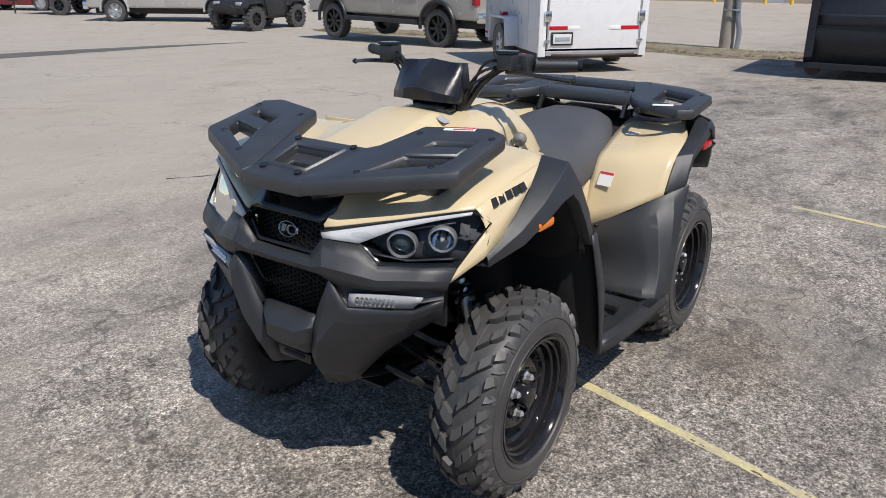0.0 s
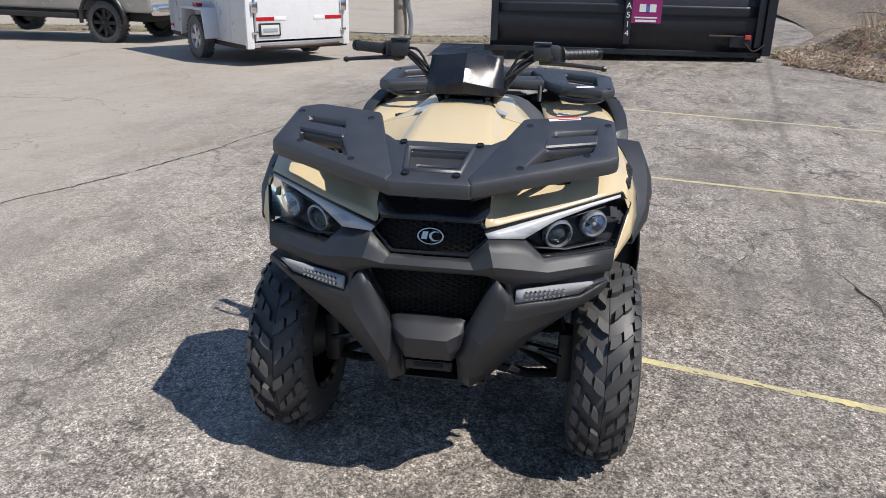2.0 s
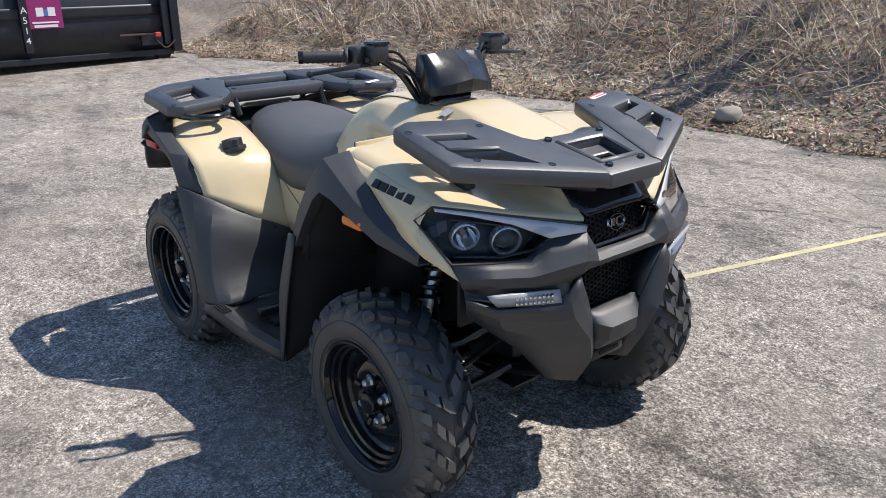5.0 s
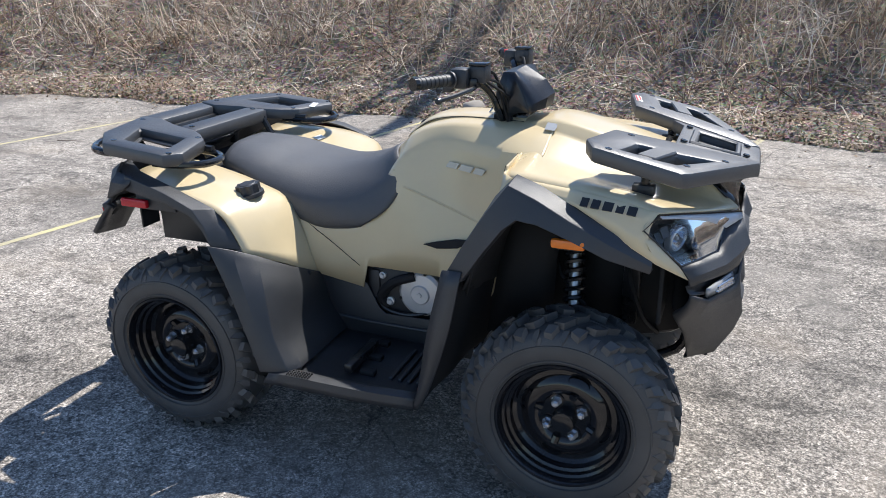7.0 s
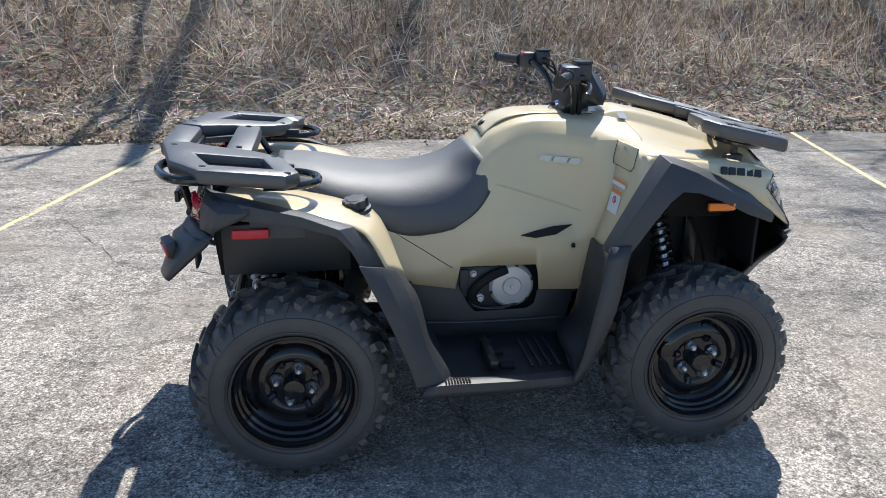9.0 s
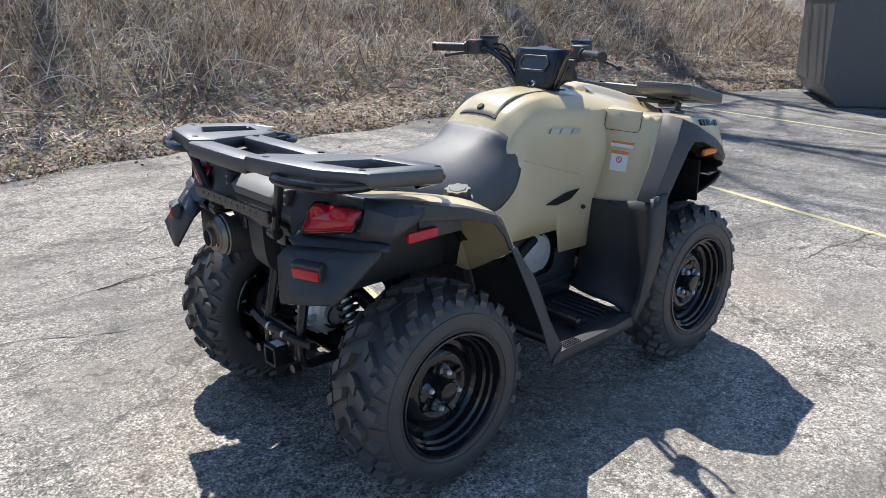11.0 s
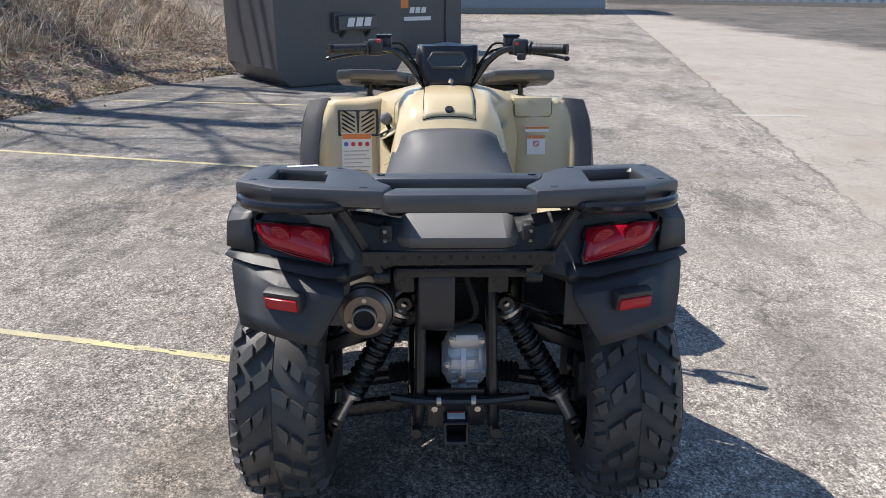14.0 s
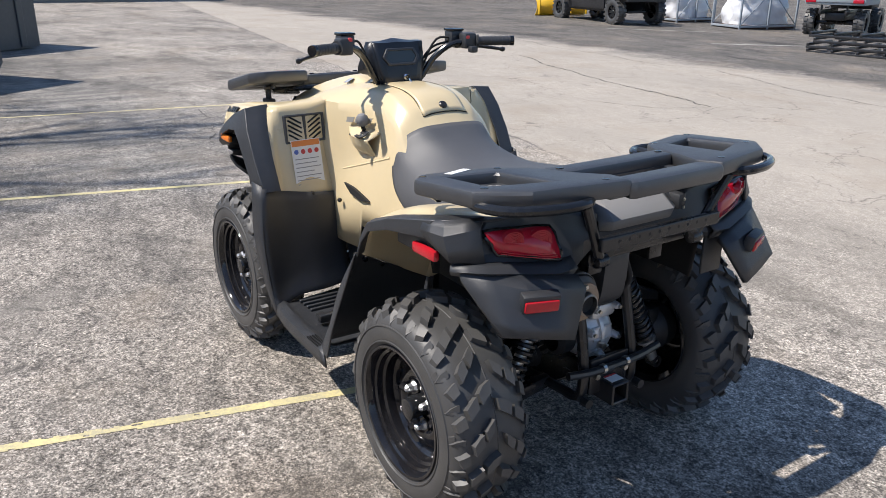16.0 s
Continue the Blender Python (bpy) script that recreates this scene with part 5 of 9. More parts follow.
def build_arches():
    # black trim round the front wheel openings
    seam = [(0.300, 0.500, 0.688), (0.360, 0.500, 0.800), (0.425, 0.488, 0.910), (0.474, 0.462, 0.966), (0.55, 0.492, 0.948), (0.64, 0.516, 0.908), (0.74, 0.529, 0.858), (0.840, 0.515, 0.788)]
    ridge = [(0.302, 0.560, 0.688), (0.362, 0.566, 0.792), (0.424, 0.562, 0.888), (0.474, 0.546, 0.958), (0.55, 0.558, 0.930), (0.64, 0.564, 0.884), (0.74, 0.556, 0.832), (0.842, 0.520, 0.776)]
    lower = [(0.355, 0.580, 0.690), (0.416, 0.582, 0.782), (0.468, 0.582, 0.852), (0.505, 0.580, 0.882), (0.56, 0.582, 0.876), (0.64, 0.580, 0.846), (0.735, 0.564, 0.800), (0.838, 0.520, 0.760)]
    back = [(x + 0.004, y - 0.035, z - 0.002) for x, y, z in lower]
    pair("front_arch_trim", skin([seam, ridge, lower, back], 2, 2, False, False), PLASTIC, ATV, "matt black wheel-arch trim", thick=0.007, bevel=0.004, angle=20)
    # rear
    top = [(-0.372, 0.535, 0.672), (-0.405, 0.538, 0.735), (-0.455, 0.538, 0.795), (-0.585, 0.530, 0.838), (-0.75, 0.500, 0.876), (-0.872, 0.415, 0.888)]
    lip = [(-0.436, 0.588, 0.690), (-0.460, 0.588, 0.752), (-0.498, 0.587, 0.802), (-0.60, 0.582, 0.842), (-0.76, 0.560, 0.876), (-0.856, 0.482, 0.886)]
    low = [(-0.439, 0.590, 0.688), (-0.465, 0.590, 0.738), (-0.505, 0.589, 0.782), (-0.60, 0.585, 0.812), (-0.76, 0.565, 0.832), (-0.868, 0.486, 0.838)]
    pair("rear_arch_trim", skin([top, lip, low], 2, 2, False, False), PLASTIC, ATV, "matt black wheel-arch trim", thick=0.006, bevel=0.003, angle=20)
    upper = [(-0.46, 0.328, 0.75), (-0.60, 0.328, 0.79), (-0.85, 0.328, 0.80)]
    under = [(-0.46, 0.328, 0.592), (-0.63, 0.328, 0.590), (-0.846, 0.328, 0.590)]
    pair("inner_skirt", skin([upper, under], 2, 2, False, False), PLASTIC, ATV, "flat black panel inside the rear arch", thick=0.005, bevel=0.002)
    # inner walls of the wheel openings
    front_well = [[(0.355, 0.562, 0.66), (0.416, 0.562, 0.785), (0.505, 0.562, 0.875), (0.66, 0.560, 0.840), (0.83, 0.500, 0.765)],
                  [(0.37, 0.30, 0.60), (0.42, 0.30, 0.78), (0.50, 0.29, 0.87), (0.68, 0.28, 0.86), (0.86, 0.28, 0.78)]]
    pair("liner_side", skin([[(0.413, 0.314, 0.86), (0.49, 0.314, 0.880), (0.56, 0.300, 0.875)], [(0.348, 0.314, 0.42), (0.46, 0.314, 0.42), (0.54, 0.270, 0.45)]], 2, 2, False, False), DEEP, ATV, thick=0.004)
    pair("front_wheel_liner", skin(front_well, 4, 3), DEEP, ATV, thick=0.004)
    rear_well = [[(-0.44, 0.415, 0.68), (-0.50, 0.415, 0.745), (-0.60, 0.415, 0.775), (-0.80, 0.415, 0.775), (-0.90, 0.415, 0.77)],
                 [(-0.38, 0.32, 0.64), (-0.46, 0.32, 0.73), (-0.60, 0.32, 0.77), (-0.80, 0.32, 0.77), (-0.88, 0.32, 0.76)],
                 [(-0.38, 0.30, 0.56), (-0.46, 0.30, 0.58), (-0.60, 0.30, 0.585), (-0.80, 0.30, 0.585), (-0.86, 0.30, 0.58)]]
    pair("rear_wheel_liner", skin(rear_well, 4, 2), DEEP, ATV, thick=0.004)


build_arches()


def build_guards():
    # front guard plate behind the front wheel, footwell and rear guard
    front = [[(0.355, 0.25, 0.642), (0.335, 0.36, 0.656), (0.332, 0.47, 0.676), (0.30, 0.572, 0.708)],
             [(0.335, 0.24, 0.52), (0.315, 0.36, 0.52), (0.310, 0.48, 0.52), (0.265, 0.59, 0.53)],
             [(0.315, 0.24, 0.38), (0.290, 0.36, 0.38), (0.280, 0.49, 0.37), (0.235, 0.585, 0.36)],
             [(0.26, 0.24, 0.315), (0.23, 0.36, 0.312), (0.225, 0.49, 0.308), (0.205, 0.575, 0.265)]]
    pair("front_mud_guard", skin(front, 4, 4), PLASTIC, ATV, thick=0.006)
    # near-black sheet added over the guard's front face to paint in wheel-well shade
    pair("guard_shade_sheet", skin([[(x + 0.016, y - 0.006, z - 0.004) for x, y, z in r] for r in front], 4, 4), DEEP, ATV, thick=0.003)
    flare = [[(0.300, 0.568, 0.712), (0.36, 0.582, 0.720)], [(0.262, 0.590, 0.53), (0.325, 0.600, 0.53)], [(0.232, 0.585, 0.36), (0.27, 0.592, 0.36)], [(0.205, 0.575, 0.265), (0.225, 0.580, 0.265)]]
    pair("guard_flare", skin(flare, 2, 4), PLASTIC, ATV, thick=0.006)
    rear = [[(-0.447, 0.602, 0.700), (-0.388, 0.565, 0.682), (-0.338, 0.510, 0.650), (-0.303, 0.435, 0.602), (-0.268, 0.25, 0.508)],
            [(-0.385, 0.607, 0.57), (-0.335, 0.592, 0.565), (-0.290, 0.555, 0.555), (-0.262, 0.475, 0.535), (-0.25, 0.25, 0.455)],
            [(-0.325, 0.618, 0.43), (-0.285, 0.607, 0.425), (-0.250, 0.585, 0.42), (-0.232, 0.530, 0.41), (-0.235, 0.25, 0.40)],
            [(-0.285, 0.622, 0.315), (-0.240, 0.612, 0.315), (-0.200, 0.598, 0.316), (-0.175, 0.560, 0.318), (-0.18, 0.25, 0.315)]]
    pair("rear_mud_guard", skin(rear, 2, 5, False, True), PLASTIC, ATV, thick=0.006, bevel=0.003, angle=22)
    board = [[(-0.275, 0.622, 0.280), (-0.12, 0.615, 0.275), (0.06, 0.605, 0.270), (0.21, 0.580, 0.262)],
             [(-0.255, 0.618, 0.315), (-0.12, 0.612, 0.312), (0.06, 0.602, 0.305), (0.21, 0.575, 0.295)],
             [(-0.20, 0.58, 0.318), (-0.12, 0.58, 0.314), (0.06, 0.57, 0.308), (0.22, 0.55, 0.302)],
             [(-0.19, 0.55, 0.300), (-0.12, 0.55, 0.298), (0.06, 0.545, 0.294), (0.22, 0.53, 0.290)],
             [(-0.21, 0.232, 0.300), (-0.12, 0.232, 0.298), (0.06, 0.232, 0.294), (0.26, 0.232, 0.290)]]
    pair("footboard", skin(board, 3, 2, True, False), PLASTIC, ATV, thick=0.006)
    outline = [(-0.26, 0.280), (0.27, 0.270), (0.315, 0.475), (0.184, 0.475), (0.170, 0.405), (0.145, 0.388), (-0.035, 0.385), (-0.058, 0.405), (-0.100, 0.488), (-0.29, 0.525)]
    for sd in (1, -1):
        wall = plate(outline, (), 0.007, 0.002).move(frame_at((0, 0.238 * sd, 0), (1, 0, 0), (0, 0, 1)) @ Matrix.Translation((0, 0, 0.0035)))
        part("footwell_wall", wall, PLASTIC, ATV)
        rib = tube([(x, 0.246 * sd, z) for x, z in ((-0.27, 0.36), (-0.10, 0.35), (0.10, 0.348), (0.27, 0.352))], 0.006, 8)
        part("wall_rib", rib, PLASTIC, ATV)
    inner = skin([[(-0.20, 0.205, 0.60), (0.30, 0.205, 0.60)], [(-0.20, 0.205, 0.30), (0.30, 0.205, 0.30)]], 1, 1, False, False)
    pair("engine_bay_wall", inner, DEEP, ATV, thick=0.004)
    shield = skin([[(0.43, 0.24, 0.84), (0.50, 0.20, 0.84), (0.62, 0.19, 0.84)], [(0.37, 0.20, 0.40), (0.44, 0.18, 0.36), (0.60, 0.17, 0.42)]], 2, 2)
    pair("inner_shield", shield, DEEP, ATV, thick=0.004)
    # treads and pegs on the boards
    for sd in (1, -1):
        for k in range(3):
            part("peg", box(-0.02 + 0.02 * k, (0.30 + 0.095 * k) * sd, 0.305, 0.05, 0.03, 0.018, 0.005), DEEP, ATV)
        part("foot_peg", box(-0.03, 0.43 * sd, 0.325, 0.03, 0.20, 0.03, 0.008, Matrix.Rotation(0, 4, 'Z')), STEEL, ATV)
        for k in range(4):
            part("tread_rib", box(0.10 + 0.03 * k, 0.40 * sd, 0.300, 0.012, 0.2, 0.012, 0.003), PLASTIC, ATV, smooth=False)
        grid = Shape()
        for i in range(9):
            for j in range(4):
                grid.join(lathe([(0.0, 0.003), (0.0028, 0.002), (0.003, -0.003)], 6, "z").move(Matrix.Translation((-0.195 + 0.009 * i, (0.585 + 0.009 * j) * sd, 0.320))))
        part("grip_dots", grid, DEEP, ATV)
        for x, y, z in ((-0.345, 0.515, 0.640), (-0.300, 0.435, 0.594), (-0.268, 0.315, 0.530), (0.335, 0.47, 0.650), (0.338, 0.36, 0.650), (0.305, 0.570, 0.660), (0.286, 0.2755, 0.624)):
            part("fastener", lathe([(0.0, 0.006), (0.005, 0.0055), (0.008, 0.002), (0.008, -0.006)], 12, "x").move(pose(x - 0.002, (y + 0.002) * sd, z, 0, 0, 0) @ Matrix.Rotation(math.pi if x > 0 else 0, 4, 'Z')), STEEL, ATV)
    # drive cover showing through the opening on the right
    part("drive_cover", lathe([(0.0, 0.03), (0.006, 0.03), (0.008, 0.026), (0.03, 0.027), (0.034, 0.022), (0.068, 0.020), (0.078, 0.012), (0.081, -0.03)], 40).move(pose(0.090, -0.214, 0.470, 0, 0, 180)), ALLOY, ATV, "grey cast engine side cover")
    part("engine_case", box(-0.01, -0.205, 0.46, 0.20, 0.04, 0.17, 0.02), CAST, ATV)
    part("engine_pipe", tube([(0.07, -0.23, 0.53), (0.0, -0.245, 0.505), (-0.05, -0.235, 0.45), (-0.03, -0.225, 0.41)], 0.016, 10), DEEP, ATV)
    part("engine_bracket", box(-0.075, -0.222, 0.485, 0.035, 0.02, 0.10, 0.006, None), CAST, ATV)
    for k in range(6):
        a = k * math.pi / 3 + 0.3
        part("cover_bolt", lathe([(0.0, 0.006), (0.005, 0.006), (0.006, 0.0)], 6).move(pose(0.090 + 0.074 * math.cos(a), -0.228, 0.470 + 0.074 * math.sin(a), 0, 0, 180)), STEEL, ATV, smooth=False)
    for x, z, q in ((-0.045, 0.52, 0.012), (-0.02, 0.43, 0.015), (-0.055, 0.445, 0.008)):
        part("engine_boss", lathe([(0.0, 0.02), (q * 0.6, 0.02), (q * 0.7, 0.014), (q, 0.012), (q, -0.01)], 18).move(pose(x, -0.222, z, 0, 0, 180)), ALLOY, ATV)
    part("engine_hose", tube([(0.15, -0.22, 0.42), (0.06, -0.235, 0.392), (-0.03, -0.235, 0.40), (-0.07, -0.225, 0.44)], 0.007, 8), STEEL, ATV)


build_guards()


def build_seat():
    rows = [[(-0.030, 0, 0.935), (-0.024, 0.125, 0.926), (0.014, 0.184, 0.875), (0.015, 0.205, 0.810), (-0.035, 0.228, 0.740), (-0.105, 0.235, 0.692), (-0.125, 0.225, 0.680)],
            [(-0.125, 0, 0.885), (-0.12, 0.10, 0.875), (-0.10, 0.178, 0.830), (-0.11, 0.220, 0.770), (-0.145, 0.240, 0.715), (-0.175, 0.240, 0.680), (-0.18, 0.225, 0.668)],
            [(-0.27, 0, 0.850), (-0.27, 0.11, 0.842), (-0.27, 0.188, 0.812), (-0.27, 0.236, 0.765), (-0.275, 0.250, 0.715), (-0.28, 0.246, 0.678), (-0.28, 0.225, 0.668)],
            [(-0.43, 0, 0.858), (-0.43, 0.12, 0.852), (-0.43, 0.195, 0.832), (-0.43, 0.240, 0.795), (-0.43, 0.252, 0.760), (-0.43, 0.248, 0.732), (-0.43, 0.225, 0.72)],
            [(-0.56, 0, 0.885), (-0.56, 0.11, 0.878), (-0.56, 0.178, 0.860), (-0.56, 0.215, 0.835), (-0.56, 0.226, 0.812), (-0.56, 0.222, 0.796), (-0.56, 0.20, 0.79)],
            [(-0.68, 0, 0.895), (-0.68, 0.09, 0.890), (-0.68, 0.140, 0.872), (-0.68, 0.165, 0.855), (-0.68, 0.172, 0.840), (-0.68, 0.170, 0.830), (-0.68, 0.15, 0.82)]]
    s = skin(rows, 4, 5)
    s = whole(s)
    part("seat", s, VINYL, ATV, "black textured vinyl seat", thick=0.008, angle=60)
    pair("seat_piping", tube([r[2] for r in rows[:5]], 0.003, 6), VINYL, ATV)
    # fuel cap on the right rear fender
    knob = Shape()
    ring = []
    for z in (0.0, 0.028):
        for k in range(48):
            a = 2 * math.pi * k / 48
            r = 0.036 + 0.0035 * math.cos(8 * a)
            ring.append((r * math.cos(a), r * math.sin(a), z))
    knob.add(ring, [(k, (k + 1) % 48, 48 + (k + 1) % 48, 48 + k) for k in range(48)] + [tuple(range(48, 96))])
    knob.join(lathe([(0.0, 0.030), (0.024, 0.030), (0.028, 0.027)], 30, "z"))
    knob.join(lathe([(0.046, -0.012), (0.046, 0.0), (0.030, 0.002)], 30, "z"))
    part("fuel_cap", knob.move(pose(-0.440, -0.372, 0.806, 6, -8, 0)), PLASTIC, ATV, "ribbed black fuel cap")


build_seat()


# -- racks --
def build_front_rack():
    tilt = lambda v: Vector((v.x, v.y, v.z + 1.049 - 0.224 * (v.x - 0.702)))
    mid = plate([(0.800, -0.165), (0.838, -0.130), (0.838, 0.130), (0.800, 0.165), (0.850, 0.190), (1.062, 0.112), (1.070, 0.100), (1.070, -0.100), (1.062, -0.112), (0.850, -0.190)],
                [[(0.893, -0.077), (0.893, 0.077), (1.000, 0.062), (1.000, -0.062)]], 0.040, 0.007, 2, place=lambda v: tilt(v) - Vector((0, 0, 0.006)))
    rack = part("front_rack", mid, RACK, ATV, "black moulded plastic front cargo rack", angle=25)
    wing = plate([(0.676, 0.205), (0.634, 0.394), (0.662, 0.458), (0.888, 0.463), (0.905, 0.440), (1.072, 0.104), (1.040, 0.092), (0.842, 0.154)],
                 [[(0.755, 0.295), (0.728, 0.405), (0.770, 0.402), (0.803, 0.283)], [(0.855, 0.278), (0.818, 0.402), (0.864, 0.392), (0.952, 0.238)]], 0.044, 0.011, 2, place=tilt)
    pair("rack_wing", wing, RACK, rack, angle=25)
    # raised rims and stepped walls round the openings
    lip = plate([(0.872, -0.094), (0.872, 0.094), (1.016, 0.076), (1.016, -0.076)], [[(0.893, -0.077), (0.893, 0.077), (1.000, 0.062), (1.000, -0.062)]], 0.016, 0.005, 1, place=tilt)
    part("opening_rim", lip, RACK, rack)
    step = plate([(0.890, -0.080), (0.890, 0.080), (1.003, 0.065), (1.003, -0.065)], [[(0.935, -0.052), (0.935, 0.052), (0.992, 0.046), (0.992, -0.046)]], 0.012, 0.003, 1, place=lambda v: tilt(v) - Vector((0, 0, 0.028)))
    part("opening_step", step, RACK, rack)
    bridge = plate([(0.768, 0.410), (0.805, 0.275), (0.858, 0.270), (0.818, 0.408)], (), 0.012, 0.004, 1, place=lambda v: tilt(v) + Vector((0, 0, 0.003)))
    pair("cross_rib", bridge, RACK, rack)
    for sd in (1, -1):
        for x, y in ((0.702, 0.437), (0.891, 0.381), (0.979, 0.217), (0.728, 0.225)):
            z = 1.049 - 0.224 * (x - 0.702)
            part("bolt", lathe([(0.0, 0.0006), (0.006, 0.0007), (0.0095, 0.0012), (0.0105, -0.003)], 14, "z").move(pose(x, y * sd, z, 0, 13, 0)), GLOSS, rack)
        for x, y in ((0.860, 0.103), (1.031, 0.064)):
            z = 1.049 - 0.224 * (x - 0.702)
            part("bolt", lathe([(0.0, 0.0006), (0.006, 0.0007), (0.0095, 0.0012), (0.0105, -0.003)], 14, "z").move(pose(x, y * sd, z, 0, 14, 0)), GLOSS, rack)
        # tube frame below
        part("rack_tube", tube([(0.71, 0.34 * sd, 0.995), (0.76, 0.35 * sd, 0.982), (0.90, 0.26 * sd, 0.945), (1.02, 0.10 * sd, 0.915)], 0.011, 8), STEEL, rack)
        part("rack_post", tube([(0.79, 0.33 * sd, 0.985), (0.785, 0.33 * sd, 0.905)], 0.012, 8, n=1), STEEL, rack)
        part("rack_foot", box(0.785, 0.33 * sd, 0.922, 0.06, 0.035, 0.03, 0.006), PLASTIC, rack)
    part("cross_tube", tube([(0.80, -0.30, 0.965), (0.80, 0.30, 0.965)], 0.011, 8, n=1), STEEL, rack)
    m = frame_at((0.672, 0.318, 1.0565), (-0.22, 0.97, 0.05), (-0.97, -0.22, 0.22))
    st = part("warning_sticker", plate([(-0.045, -0.011), (0.045, -0.011), (0.045, 0.011), (-0.045, 0.011)], (), 0.001, 0).move(m), WHITE, rack, "white and red warning sticker", smooth=False)
    part("red_stripe", plate([(-0.044, 0.004), (0.044, 0.004), (0.044, 0.010), (-0.044, 0.010)], (), 0.0005, 0).move(m @ Matrix.Translation((0, 0, 0.0008))), REDINK, st, smooth=False)
    part("text_bar", plate([(-0.018, -0.007), (0.040, -0.007), (0.040, -0.002), (-0.018, -0.002)], (), 0.0005, 0).move(m @ Matrix.Translation((0, 0, 0.0008))), REDINK, st, smooth=False)


build_front_rack()


def build_rear_rack():
    tilt = lambda v: Vector((v.x, v.y, v.z + 0.950 - 0.089 * (v.x + 0.66)))
    front_bar = plate([(-0.832, -0.200), (-0.832, 0.200), (-0.748, 0.222), (-0.748, -0.222)], (), 0.050, 0.012, 2, place=lambda v: tilt(v) - Vector((0, 0, 0.002)))
    rack = part("rear_rack", front_bar, RACK, ATV, "black moulded plastic rear cargo rack on steel tubes", angle=25)
    wing = plate([(-0.650, 0.300), (-0.598, 0.475), (-0.635, 0.530), (-0.872, 0.522), (-0.962, 0.420), (-1.022, 0.165), (-0.945, 0.150), (-0.850, 0.195), (-0.755, 0.215), (-0.700, 0.250)],
                 [[(-0.712, 0.325), (-0.675, 0.455), (-0.845, 0.450), (-0.905, 0.310)]], 0.044, 0.011, 2, place=tilt)
    pair("rack_wing", wing, RACK, rack, angle=25)
    ledge = plate([(-0.700, 0.315), (-0.662, 0.468), (-0.852, 0.463), (-0.918, 0.298)], [[(-0.735, 0.345), (-0.700, 0.440), (-0.835, 0.436), (-0.888, 0.325)]], 0.010, 0.003, 1, place=lambda v: tilt(v) - Vector((0, 0, 0.030)))
    pair("opening_step", ledge, RACK, rack)
    part("rear_bar", plate([(-1.032, -0.150), (-1.032, 0.150), (-1.020, 0.175), (-0.945, 0.150), (-0.945, -0.150), (-1.020, -0.175)], (), 0.046, 0.013, 2, place=lambda v: tilt(v) - Vector((0, 0, 0.006))), RACK, rack, angle=25)
    part("bar_web", plate([(-0.95, -0.16), (-0.95, 0.16), (-0.83, 0.19), (-0.83, -0.19)], [[(-0.944, -0.13), (-0.944, 0.13), (-0.836, 0.16), (-0.836, -0.16)]], 0.02, 0, place=lambda v: v + Vector((0, 0, 0.932))), RACK, rack)
    for sd in (1, -1):
        for x, y in ((-0.632, 0.500), (-0.862, 0.480), (-0.677, 0.298), (-0.978, 0.212), (-0.79, 0.185)):
            part("bolt", lathe([(0.0, 0.0006), (0.006, 0.0007), (0.0095, 0.0012), (0.0105, -0.003)], 14, "z").move(pose(x, y * sd, 0.950 - 0.089 * (x + 0.66), 0, 5, 0)), GLOSS, rack)
        # grab loops and braces
        part("rear_loop", tube([(-0.80, 0.495 * sd, 0.932), (-0.885, 0.505 * sd, 0.932), (-0.955, 0.470 * sd, 0.934), (-1.000, 0.375 * sd, 0.936), (-1.000, 0.285 * sd, 0.936), (-0.955, 0.245 * sd, 0.936)], 0.013, 10), GLOSS, rack)
        part("front_loop", tube([(-0.70, 0.495 * sd, 0.908), (-0.61, 0.475 * sd, 0.904), (-0.555, 0.425 * sd, 0.902), (-0.555, 0.350 * sd, 0.902), (-0.61, 0.300 * sd, 0.904), (-0.72, 0.29 * sd, 0.908)], 0.012, 10), GLOSS, rack)
        part("brace", tube([(-0.975, 0.268 * sd, 0.932), (-0.965, 0.240 * sd, 0.880), (-0.950, 0.180 * sd, 0.762)], 0.013, 10, n=2), STEEL, rack)
        part("brace_foot", lathe([(0.0, 0.02), (0.017, 0.018), (0.019, 0.0), (0.017, -0.018), (0.0, -0.02)], 14, "y").move(Matrix.Translation((-0.95, 0.178 * sd, 0.757))), STEEL, rack)
        part("inner_post", tube([(-0.76, 0.20 * sd, 0.93), (-0.72, 0.20 * sd, 0.86)], 0.012, 8, n=1), STEEL, rack)
        part("side_tube", tube([(-0.62, 0.30 * sd, 0.918), (-0.80, 0.28 * sd, 0.922), (-0.95, 0.24 * sd, 0.925)], 0.011, 8), STEEL, rack)
    part("cross_bar", box(-0.985, 0.0, 0.815, 0.016, 0.44, 0.035, 0.004), STEEL, rack, smooth=False)
    for k in range(10):
        part("bar_hole", lathe([(0.0, 0.0), (0.004, 0.0), (0.0055, -0.001)], 8, "x").move(pose(-0.9935, -0.162 + 0.036 * k, 0.818, 0, 0, 180)), DEEP, rack)
    part("cross_tube", tube([(-0.945, -0.24, 0.930), (-0.945, 0.24, 0.930)], 0.011, 8, n=1), STEEL, rack)
    part("cross_tube", tube([(-0.80, -0.28, 0.922), (-0.80, 0.28, 0.922)], 0.011, 8, n=1), STEEL, rack)
    m = frame_at((-0.642, 0.400, 0.9496), (0.30, -0.95, -0.027), (0.95, 0.30, -0.085))
    part("sticker", plate([(-0.04, -0.012), (0.04, -0.012), (0.04, 0.012), (-0.04, 0.012)], (), 0.001, 0).move(m), WHITE, rack, "white sticker", smooth=False)


build_rear_rack()


